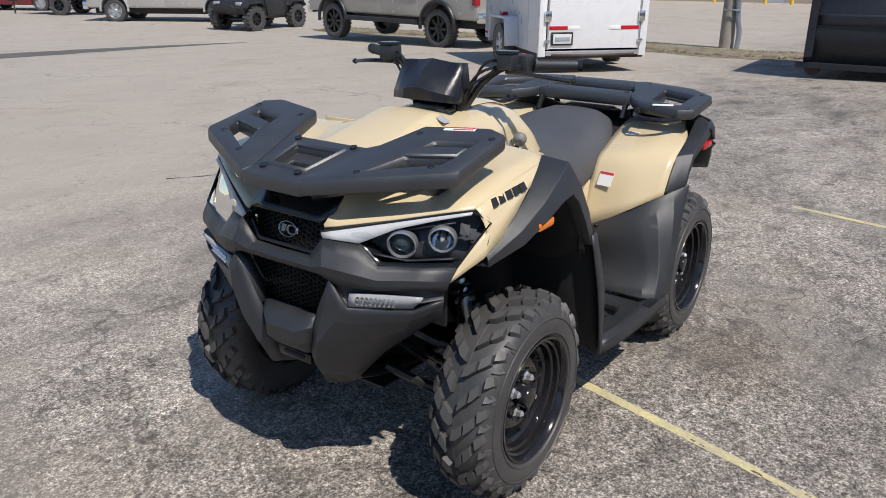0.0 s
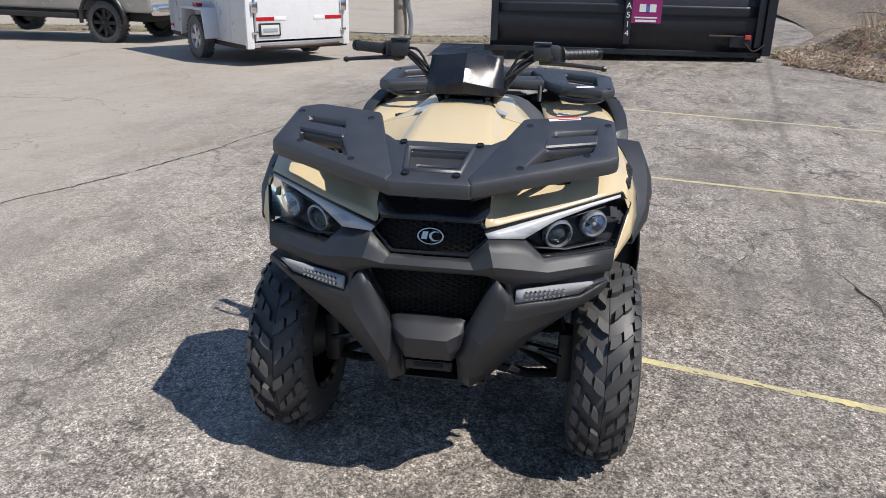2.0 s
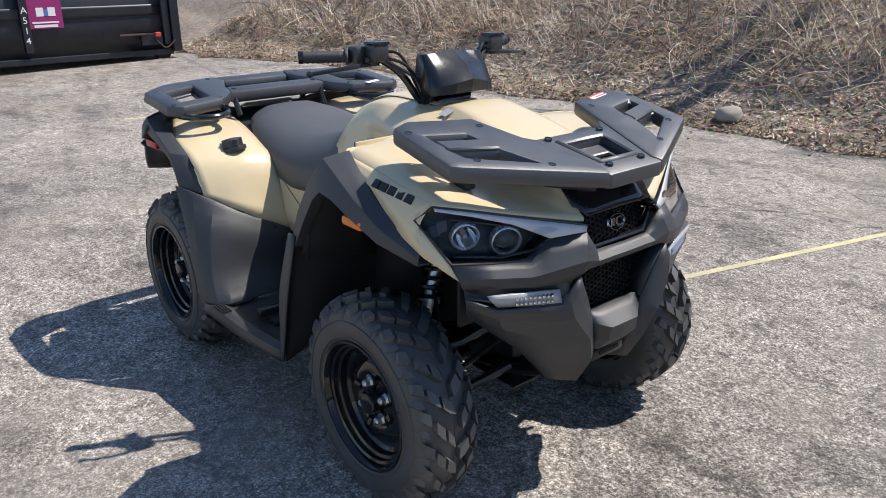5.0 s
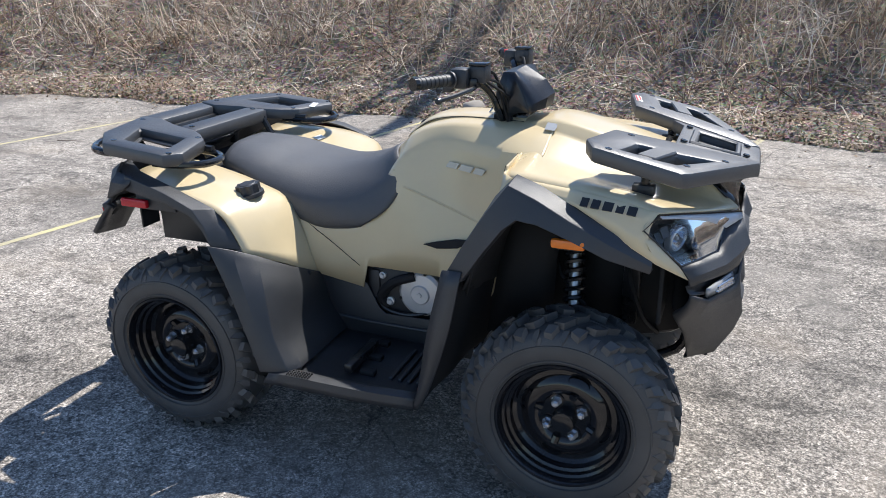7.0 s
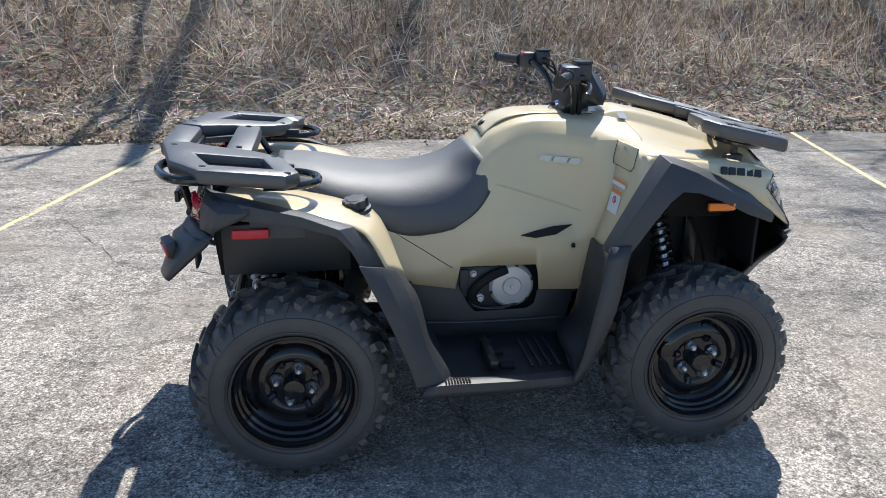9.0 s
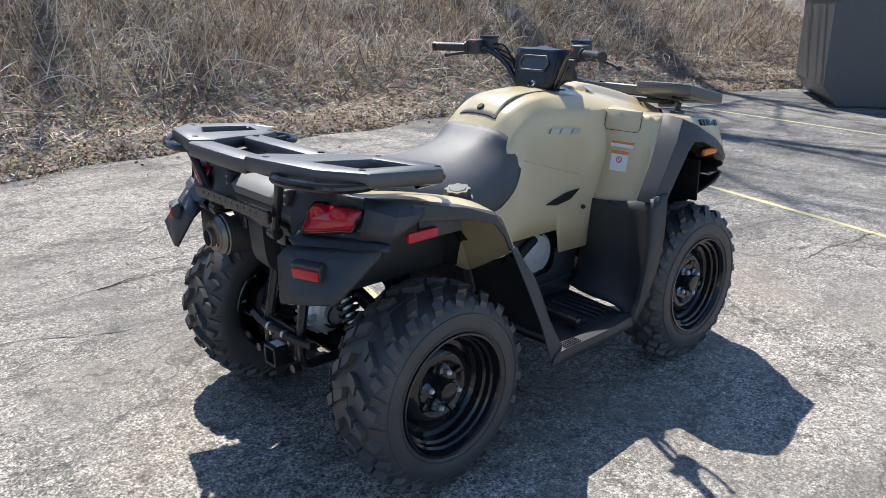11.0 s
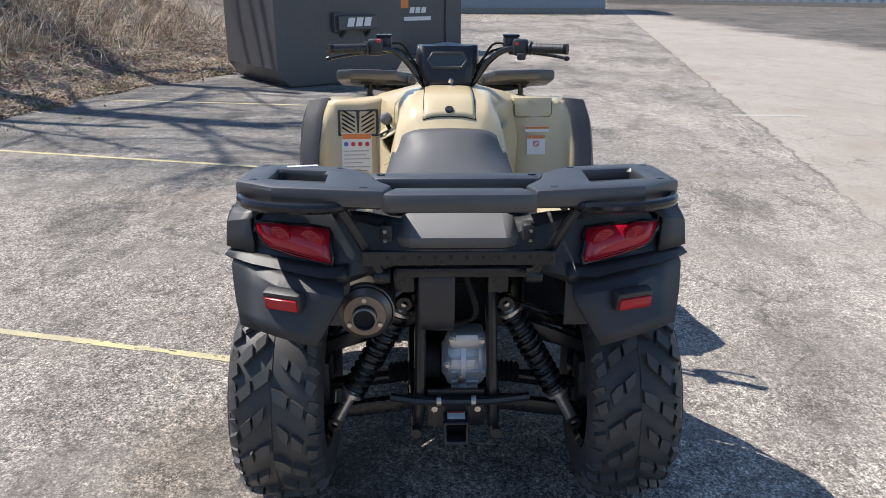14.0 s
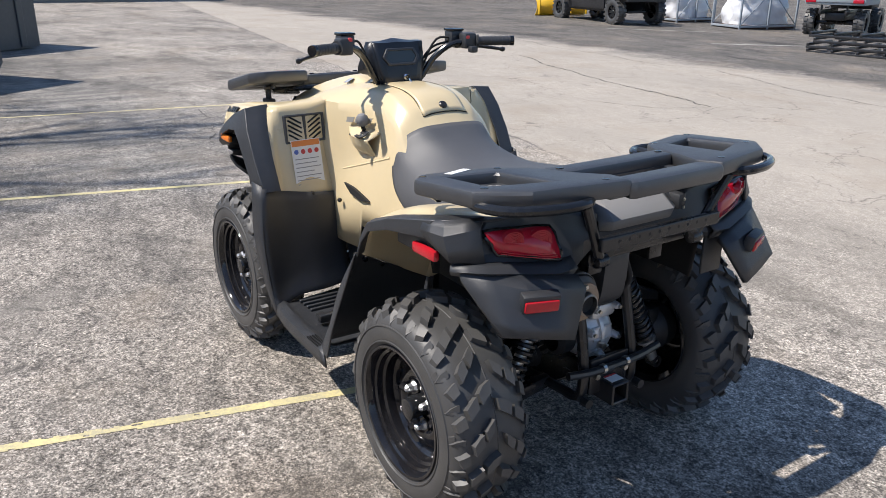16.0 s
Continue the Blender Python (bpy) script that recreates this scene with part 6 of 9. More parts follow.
# -- front: bumper, grilles, lamps --
def honeycomb(w_at, y_lo, y_hi, z_lo, z_hi, cell, wire, inside):
    """Hexagonal mesh; w_at(y, z) gives x, inside(y, z) tells which cells to keep."""
    s = Shape()
    dy, dz = cell * 3.15, cell * 0.71
    j = 0
    z = z_lo
    while z < z_hi:
        y = y_lo + (dy / 2 if j % 2 else 0)
        while y < y_hi:
            if inside(y, z):
                ring = []
                for r in (cell * 1.03, cell * 1.03 - wire):
                    for k in range(6):
                        a = math.pi / 3 * k
                        yy, zz = y + r * 1.05 * math.cos(a), z + r * 0.82 * math.sin(a)
                        ring.append((w_at(yy, zz), yy, zz))
                back = [(p[0] - 0.006, p[1], p[2]) for p in ring]
                f = []
                for k in range(6):
                    n = (k + 1) % 6
                    f += [(k, n, 6 + n, 6 + k), (6 + k, 6 + n, 18 + n, 18 + k)]
                s.add(ring + back, f)
            y += dy
        z += dz
        j += 1
    return s


def build_front():
    upper = [[(1.042, 0, 0.757), (1.037, 0.102, 0.757), (1.040, 0.149, 0.814), (0.996, 0.240, 0.802), (0.990, 0.288, 0.755), (0.906, 0.472, 0.768)],
             [(1.062, 0, 0.738), (1.060, 0.118, 0.738), (1.066, 0.168, 0.752), (1.044, 0.236, 0.742), (1.012, 0.302, 0.727), (0.930, 0.468, 0.737)],
             [(1.056, 0, 0.724), (1.055, 0.150, 0.724), (1.052, 0.178, 0.713), (1.044, 0.222, 0.703), (1.012, 0.302, 0.701), (0.934, 0.463, 0.716)]]
    u = skin(upper, 2, 2, False, False)
    u = whole(u)
    bumper = part("front_bumper", u, PLASTIC, ATV, "matt black angular plastic front bumper", thick=0.008, angle=12)
    wing = [[(1.052, 0.178, 0.713), (1.048, 0.212, 0.668), (1.041, 0.226, 0.642), (0.980, 0.390, 0.655), (0.940, 0.458, 0.690)],
            [(1.045, 0.138, 0.640), (1.058, 0.196, 0.603), (1.032, 0.236, 0.598), (0.972, 0.375, 0.624), (0.936, 0.452, 0.668)],
            [(1.038, 0.105, 0.570), (1.070, 0.145, 0.530), (1.016, 0.216, 0.525), (0.957, 0.345, 0.584), (0.925, 0.440, 0.645)],
            [(1.030, 0.078, 0.475), (1.052, 0.112, 0.455), (0.985, 0.180, 0.445), (0.937, 0.300, 0.534), (0.905, 0.415, 0.620)],
            [(0.995, 0.082, 0.385), (1.006, 0.110, 0.372), (0.935, 0.146, 0.360), (0.922, 0.250, 0.480), (0.895, 0.390, 0.600)]]
    niche = [[(1.052, 0.178, 0.713), (1.044, 0.222, 0.703), (1.012, 0.302, 0.701), (0.934, 0.463, 0.716)],
             [(1.044, 0.196, 0.700), (1.020, 0.226, 0.694), (0.986, 0.305, 0.697), (0.924, 0.450, 0.708)],
             [(1.044, 0.205, 0.672), (1.022, 0.228, 0.646), (0.984, 0.310, 0.650), (0.930, 0.450, 0.694)],
             [(1.048, 0.212, 0.668), (1.041, 0.226, 0.642), (1.010, 0.308, 0.648), (0.940, 0.458, 0.690)]]
    pair("lamp_niche", skin(niche, 2, 1, False, False), PLASTIC, bumper, thick=0.004, angle=12)
    pair("bumper_wing", skin(wing, 2, 2, False, False), PLASTIC, bumper, thick=0.010, angle=12)
    inner_leg = [[(1.030, 0.078, 0.475), (0.960, 0.070, 0.470)], [(0.995, 0.082, 0.385), (0.93, 0.085, 0.350)], [(1.006, 0.110, 0.372), (0.925, 0.120, 0.340)]]
    pair("leg_inside", skin(inner_leg, 1, 1, False, False), PLASTIC, bumper, thick=0.008)
    reveal = [[(1.052, 0.178, 0.713), (0.998, 0.172, 0.716)], [(1.038, 0.105, 0.570), (0.985, 0.112, 0.570)]]
    pair("mouth_side", skin(reveal, 2, 2, False, False), PLASTIC, bumper, thick=0.006)
    chin = [[(1.018, 0, 0.582), (1.018, 0.075, 0.582), (1.026, 0.101, 0.577)], [(1.072, 0, 0.536), (1.070, 0.053, 0.535), (1.038, 0.100, 0.552)], [(1.068, 0, 0.498), (1.064, 0.058, 0.498), (1.036, 0.090, 0.506)],
            [(1.036, 0, 0.462), (1.034, 0.062, 0.462), (1.012, 0.078, 0.466)], [(0.98, 0, 0.455), (0.98, 0.06, 0.455), (0.98, 0.075, 0.458)]]
    c = skin(chin, 2, 2, False, False)
    c = whole(c)
    part("chin", c, PLASTIC, bumper, thick=0.006, angle=12)
    part("tow_bracket", box(1.0, 0, 0.432, 0.05, 0.13, 0.03, 0.006), STEEL, bumper)
    part("tow_slot", box(1.026, 0, 0.436, 0.004, 0.08, 0.012, 0.003), DEEP, bumper)
    for sd in (1, -1):
        part("leg_slot", lathe([(0.0, 0.002), (0.010, 0.002), (0.012, -0.002)], 12, "z").move(pose(0.986, 0.097 * sd, 0.3535, 180, 0, 0) @ Matrix.Diagonal((0.6, 1.2, 1, 1))), DEEP, bumper)
    # centre panel above the hexagonal grille
    shroud = [[(0.948, 0, 0.918), (0.952, 0.147, 0.906)], [(0.988, 0, 0.880), (0.990, 0.147, 0.872)], [(1.022, 0, 0.848), (1.024, 0.128, 0.848)]]
    s = skin(shroud, 3, 2, False, False)
    s = whole(s)
    part("grille_shroud", s, GLOSS, bumper, "gloss black panel above the grille", thick=0.006)
    frame_hex = plate([(0.13, 0.853), (-0.13, 0.853), (-0.163, 0.815), (-0.105, 0.758), (0.105, 0.758), (0.163, 0.815)], [[(0.118, 0.845), (-0.118, 0.845), (-0.148, 0.815), (-0.098, 0.768), (0.098, 0.768), (0.148, 0.815)]], 0.02, 0.004, 1,
                      place=lambda v: Vector((1.032 + v.z + 0.25 * (0.815 - v.y) - 0.10 * abs(v.x), v.x, v.y)))
    part("grille_frame", frame_hex, GLOSS, bumper)
    wx = lambda y, z: 1.008 + 0.25 * (0.815 - z) - 0.10 * abs(y)
    inside = lambda y, z: 0.768 < z < 0.846 and abs(y) < 0.138 - 0.9 * max(0, 0.805 - z)
    part("grille_mesh", honeycomb(wx, -0.15, 0.15, 0.765, 0.85, 0.0092, 0.0013, inside), GRILLE, bumper, "black honeycomb grille", smooth=False)
    part("grille_back", skin([[(0.980, -0.16, 0.86), (0.980, 0.16, 0.86)], [(0.998, -0.12, 0.75), (0.998, 0.12, 0.75)]], 1, 1, False, False), DEEP, bumper, thick=0.004)
    wx2 = lambda y, z: 1.008 - 0.06 * abs(y) + 0.1 * (0.64 - z)
    inside2 = lambda y, z: 0.575 < z < 0.706 and abs(y) < 0.165 - 0.5 * (0.705 - z)
    part("lower_mesh", honeycomb(wx2, -0.17, 0.17, 0.575, 0.71, 0.0092, 0.0011, inside2), GRILLE, bumper, "black honeycomb lower grille", smooth=False)
    part("lower_back", skin([[(0.985, -0.175, 0.72), (0.985, 0.175, 0.72)], [(0.985, -0.12, 0.55), (0.985, 0.12, 0.55)]], 1, 1, False, False), DEEP, bumper, thick=0.004)
    # oval badge with a plain sign in it
    ring = []
    for rr, x in ((1.0, 0.0), (0.93, 0.004), (0.83, 0.004), (0.78, 0.0)):
        ring.append([(1.016 + x + 0.25 * (0.806 - (0.806 + 0.0225 * rr * math.sin(2 * math.pi * k / 36))), 0.037 * rr * math.cos(2 * math.pi * k / 36), 0.806 + 0.0225 * rr * math.sin(2 * math.pi * k / 36)) for k in range(37)])
    badge = part("badge", skin(ring, 1, 1, False, False), BADGE, bumper, "small chrome oval badge")
    bar = lambda pts: plate(pts, (), 0.004, 0.0008, 1, place=lambda v: Vector((1.0195 + v.z - 0.25 * v.y, v.x, 0.806 + v.y)))
    part("badge_mark", bar([(-0.025, -0.009), (-0.009, -0.009), (-0.005, 0.0115), (-0.021, 0.0115)]), BADGE, badge, smooth=False)
    outer = [(0.012 + 0.017 * math.cos(a), 0.0135 * math.sin(a)) for a in [math.radians(35 + 29 * k) for k in range(11)]]
    inner = [(0.0165 + 0.0135 * math.cos(a), 0.0095 * math.sin(a)) for a in [math.radians(322 - 28.4 * k) for k in range(11)]]
    part("badge_mark", bar(outer + inner), BADGE, badge, smooth=False)
    for sd in (1, -1):
        build_headlight(sd, bumper)
        build_fog(sd, bumper)


def thin_lens():
    m = bpy.data.materials.new("clear_lamp_cover")
    m.use_nodes = True
    n, l = m.node_tree.nodes, m.node_tree.links
    n.clear()
    o = n.new("ShaderNodeOutputMaterial")
    mx = n.new("ShaderNodeMixShader")
    t = n.new("ShaderNodeBsdfTransparent")
    t.inputs[0].default_value = (0.80, 0.83, 0.86, 1)
    g = n.new("ShaderNodeBsdfGlossy")
    g.inputs["Roughness"].default_value = 0.04
    fr = n.new("ShaderNodeFresnel")
    fr.inputs[0].default_value = 1.18
    l.new(fr.outputs[0], mx.inputs[0])
    l.new(t.outputs[0], mx.inputs[1])
    l.new(g.outputs[0], mx.inputs[2])
    l.new(mx.outputs[0], o.inputs[0])
    return m


COVER = thin_lens()


def sided(s, sd):
    return s if sd > 0 else s.mirrored()


def build_headlight(sd, parent):
    up = [(1.036, 0.140, 0.831), (0.990, 0.226, 0.849), (0.942, 0.310, 0.866), (0.893, 0.395, 0.884), (0.845, 0.478, 0.900)]
    mid = [(1.038, 0.144, 0.824), (1.000, 0.232, 0.825), (0.972, 0.302, 0.812), (0.925, 0.405, 0.822), (0.812, 0.508, 0.866)]
    low = [(1.038, 0.148, 0.817), (0.997, 0.238, 0.805), (0.989, 0.287, 0.758), (0.950, 0.380, 0.763), (0.907, 0.473, 0.771)]
    lamp = part("headlight", sided(skin([[(x - 0.055, y - 0.012, z) for x, y, z in r] for r in (up, mid, low)], 3, 3, False, False), sd), LAMPDARK, ATV, "large angular headlight with twin round reflectors under a clear cover", thick=0.004)
    shell = skin([up, [(x - 0.055, y - 0.012, z) for x, y, z in up]], 3, 1, False, False)
    shell.join(skin([[(x - 0.055, y - 0.012, z) for x, y, z in low], low], 3, 1, False, False))
    part("housing_edge", sided(shell, sd), GLOSS, lamp, thick=0.003)
    # white running-light strip along the upper edge
    lo = [(1.036, 0.148, 0.817), (0.996, 0.234, 0.809), (0.944, 0.312, 0.848), (0.892, 0.398, 0.873), (0.848, 0.476, 0.892)]
    part("running_light", sided(skin([[(x + 0.001, y, z - 0.002) for x, y, z in up], [(x + 0.006, y + 0.003, z) for x, y, z in lo]], 3, 2, False, False), sd), STRIP, lamp, "pale grey running-light strip", thick=0.003)
    # reflectors
    for (x, y, z), r, kind in (((0.932, 0.321, 0.806), 0.039, 0), ((0.884, 0.412, 0.824), 0.036, 1)):
        turn = pose(x, y * sd, z, 0, 8, 28 * sd)
        part("reflector_ring", lathe([(r * 0.79, -0.012), (r * 0.81, 0.004), (r * 0.89, 0.012), (r * 0.98, 0.010), (r * 1.04, 0.003), (r * 1.05, -0.008)], 36, "x").move(turn), SATIN, lamp)
        part("reflector_bowl", lathe([(0.0, -0.026), (r * 0.4, -0.022), (r * 0.7, -0.010), (r * 0.8, 0.004)], 28, "x").move(turn), CHROME, lamp)
        if kind == 0:
            part("projector_lens", lathe([(0.0, 0.012), (r * 0.30, 0.009), (r * 0.55, 0.001), (r * 0.74, -0.010)], 24, "x").move(turn), SCREEN, lamp)
        else:
            part("bulb", lathe([(0.0, 0.010), (0.006, 0.006), (0.008, -0.020)], 14, "x").move(turn), LEDWHITE, lamp)
    part("inner_bezel", sided(skin([[(0.985, 0.262, 0.782), (0.945, 0.345, 0.768), (0.895, 0.452, 0.782)], [(0.940, 0.262, 0.768), (0.905, 0.345, 0.760), (0.865, 0.445, 0.775)]], 3, 2, False, False), sd), PLASTIC, lamp, thick=0.004)
    part("inner_bezel", sided(skin([[(0.975, 0.255, 0.828), (0.930, 0.335, 0.846), (0.872, 0.440, 0.868)], [(0.925, 0.255, 0.822), (0.890, 0.335, 0.838), (0.840, 0.440, 0.862)]], 3, 2, False, False), sd), PLASTIC, lamp, thick=0.004)
    for k in range(3):
        part("side_facet", sided(skin([[(0.862 - 0.012 * k, 0.452 + 0.012 * k, 0.868 - 0.012 * k), (0.846 - 0.012 * k, 0.470 + 0.012 * k, 0.862 - 0.012 * k)], [(0.872 - 0.010 * k, 0.456 + 0.010 * k, 0.842 - 0.012 * k), (0.858 - 0.010 * k, 0.474 + 0.010 * k, 0.838 - 0.012 * k)]], 1, 1, False, False), sd), LAMPDARK, lamp, thick=0.003, smooth=False)
    cover = part("lamp_cover", sided(skin([up, mid, low], 4, 4, False, True), sd), COVER, lamp, "clear lamp cover")
    cover.visible_shadow = False
    rim = tube(up + [mid[-1]] + low[::-1], 0.0035, 6, closed=True, n=1)
    part("lamp_rim", sided(rim, sd), GLOSS, lamp)


def build_fog(sd, parent):
    rows = [[(1.030, 0.226, 0.681), (1.013, 0.290, 0.687), (0.996, 0.354, 0.692), (0.976, 0.420, 0.696)],
            [(1.039, 0.226, 0.647), (1.018, 0.280, 0.651), (0.996, 0.334, 0.656), (0.974, 0.386, 0.661)]]
    lamp = part("position_lamp", sided(skin(rows, 3, 2), sd), LEDWHITE, ATV, "clear strip lamp with rows of small lights", thick=0.008)
    for i in range(9):
        for j in range(2):
            f = 0.14 + 0.066 * i
            p = Vector((1.0385, 0.228, 0.664)).lerp(Vector((0.978, 0.402, 0.676)), f) + Vector((0.004, 0.002, 0.014 * (j - 0.5)))
            part("light_dot", lathe([(0.0, 0.004), (0.0035, 0.003), (0.0052, -0.003)], 8, "x").move(pose(p.x, p.y * sd, p.z, 0, 0, 24 * sd)), CHROME, lamp)


build_front()


# -- steering --
def build_steering():
    bars = part("handlebar", tube([(0.235, 0.275, 1.178), (0.262, 0.205, 1.170), (0.295, 0.145, 1.120), (0.315, 0.085, 1.035), (0.320, 0.0, 1.015), (0.315, -0.085, 1.035), (0.295, -0.145, 1.120), (0.262, -0.205, 1.170), (0.235, -0.275, 1.178)], 0.0115, 10), GLOSS, ATV, "black handlebar with grips, levers and switch boxes")
    part("stem", tube([(0.33, 0, 1.03), (0.36, 0, 0.96), (0.42, 0, 0.80)], 0.026, 12, n=2), STEEL, bars)
    for k in (1, -1):
        part("fork_brace", tube([(0.30, 0.04 * k, 1.10), (0.345, 0.045 * k, 1.0), (0.35, 0.07 * k, 0.97)], 0.012, 8, n=2), STEEL, bars)
        part("riser_clamp", box(0.315, 0.06 * k, 1.035, 0.05, 0.035, 0.04, 0.006), STEEL, bars)
    for sd in (1, -1):
        g0, g1 = Vector((0.222, 0.300 * sd, 1.180)), Vector((0.166, 0.408 * sd, 1.181))
        d = (g1 - g0).normalized()
        grip = tube([g0, g1], 0.0165, 14, n=1)
        gp = part("grip", grip, PLASTIC, bars, "ribbed black rubber grip")
        for k in range(7):
            q = g0 + d * (0.016 + 0.015 * k)
            part("grip_ring", tube([q, q + d * 0.006], 0.0178, 14, n=1), PLASTIC, gp)
        part("grip_flange", tube([g0 - d * 0.006, g0], 0.024, 16, n=1), PLASTIC, gp)
        part("bar_end", tube([g1, g1 + d * 0.014], 0.0185, 14, n=1), GLOSS, gp)
        part("switch_box", box(0.242, 0.262 * sd, 1.182, 0.052, 0.055, 0.058, 0.010, Matrix.Identity(4)), PLASTIC, bars)
        part("brake_reservoir", box(0.290, 0.232 * sd, 1.192, 0.050, 0.054, 0.048, 0.006), PLASTIC, bars)
        part("reservoir_cap", box(0.290, 0.232 * sd, 1.220, 0.054, 0.058, 0.009, 0.003), GLOSS, bars)
        part("lever_perch", box(0.275, 0.245 * sd, 1.168, 0.035, 0.045, 0.030, 0.006), STEEL, bars)
        part("brake_lever", tube([(0.285, 0.255 * sd, 1.160), (0.290, 0.310 * sd, 1.158), (0.268, 0.380 * sd, 1.150), (0.240, 0.430 * sd, 1.142)], 0.0075, 8, taper=0.006), STEEL, bars)
        part("lever_ball", lathe([(0.0, 0.011), (0.007, 0.009), (0.010, 0.0), (0.007, -0.009), (0.0, -0.011)], 12, "y").move(Matrix.Translation((0.240, 0.432 * sd, 1.142))), STEEL, bars)
        part("red_switch", box(0.222, 0.248 * sd, 1.205 if sd > 0 else 1.196, 0.014, 0.016, 0.014, 0.004), REDINK, bars, "red switch")
        for k in range(3):
            y0 = 0.225 - 0.012 * k
            part("cable", tube([(0.275 + 0.012 * k, y0 * sd, 1.19 - 0.012 * k), (0.310 + 0.012 * k, (0.165 - 0.012 * k) * sd, 1.185 - 0.030 * k), (0.325 + 0.010 * k, (0.115 - 0.008 * k) * sd, 1.09), (0.345, 0.075 * sd, 0.985), (0.38, 0.05 * sd, 0.93)], 0.0045, 6), DEEP, bars)
    part("thumb_lever", box(0.205, -0.262, 1.152, 0.03, 0.03, 0.024, 0.006), PLASTIC, bars)
    # instrument pod
    rows = [[(0.278, 0, 1.020), (0.278, 0.050, 1.020), (0.285, 0.078, 1.022)],
            [(0.292, 0, 1.100), (0.292, 0.070, 1.105), (0.300, 0.100, 1.110)],
            [(0.318, 0, 1.180), (0.318, 0.055, 1.178), (0.322, 0.106, 1.180)],
            [(0.360, 0, 1.191), (0.350, 0.062, 1.182), (0.358, 0.113, 1.181)],
            [(0.425, 0, 1.152), (0.402, 0.054, 1.142), (0.384, 0.118, 1.132)],
            [(0.455, 0, 1.114), (0.444, 0.050, 1.104), (0.404, 0.122, 1.086)],
            [(0.449, 0, 1.078), (0.440, 0.056, 1.074), (0.407, 0.122, 1.068)],
            [(0.400, 0, 1.064), (0.395, 0.050, 1.064), (0.370, 0.100, 1.062)]]
    s = skin(rows, 2, 2, False, False)
    s = whole(s)
    pod = part("instrument_pod", s, POD, ATV, "satin black faceted instrument pod", thick=0.004, angle=14)
    side = skin([[(0.285, 0.078, 1.022), (0.300, 0.100, 1.110), (0.322, 0.106, 1.180), (0.358, 0.113, 1.181)], [(0.370, 0.100, 1.062), (0.407, 0.122, 1.068), (0.404, 0.122, 1.086), (0.384, 0.118, 1.132)]], 2, 2, False, False)
    pair("pod_side", side, POD, pod, thick=0.004)
    part("pod_underside", box(0.345, 0, 1.02, 0.08, 0.12, 0.07, 0.012), GLOSS, pod)
    face = frame_at((0.2975, 0, 1.130), (0, -1, 0), (0.33, 0, 1)) @ Matrix.Diagonal((1.25, 1.12, 1, 1))
    part("display_bezel", plate([(-0.062, 0.0), (-0.046, 0.028), (0.046, 0.028), (0.062, 0.0), (0.046, -0.028), (-0.046, -0.028)], [[(-0.052, 0.0), (-0.040, 0.020), (0.040, 0.020), (0.052, 0.0), (0.040, -0.020), (-0.040, -0.020)]], 0.010, 0.002, 1).move(face @ Matrix.Translation((0, 0, 0.006))), PLASTIC, pod)
    part("display", plate([(-0.053, 0.0), (-0.041, 0.021), (0.041, 0.021), (0.053, 0.0), (0.041, -0.021), (-0.041, -0.021)], (), 0.002, 0).move(face @ Matrix.Translation((0, 0, 0.001))), SCREEN, pod, "dark green-grey display", smooth=False)
    part("ignition_lock", lathe([(0.0, 0.010), (0.010, 0.010), (0.013, 0.004), (0.013, -0.004)], 16, "x").move(pose(0.284, -0.012, 1.058, 0, 18, 180)), CHROME, pod)
    part("key", box(0.266, -0.012, 1.058, 0.022, 0.004, 0.014, 0.002), GLOSS, pod)
    part("key_fob", tube([(0.258, -0.012, 1.054), (0.250, -0.016, 1.040), (0.256, -0.020, 1.030)], 0.003, 6), CHROME, pod)
    # small stickers ahead of the pod
    for k in (1, -1):
        m = frame_at((0.478, 0.125 * k, 1.0315), (1, 0, -0.1), (0, 1, -0.45 * k))
        part("sticker", plate([(-0.015, -0.018), (0.015, -0.018), (0.018, 0.0), (0.015, 0.018), (-0.015, 0.018)], (), 0.001, 0).move(m), LEDWHITE, ATV, "small pale sticker", smooth=False)


build_steering()


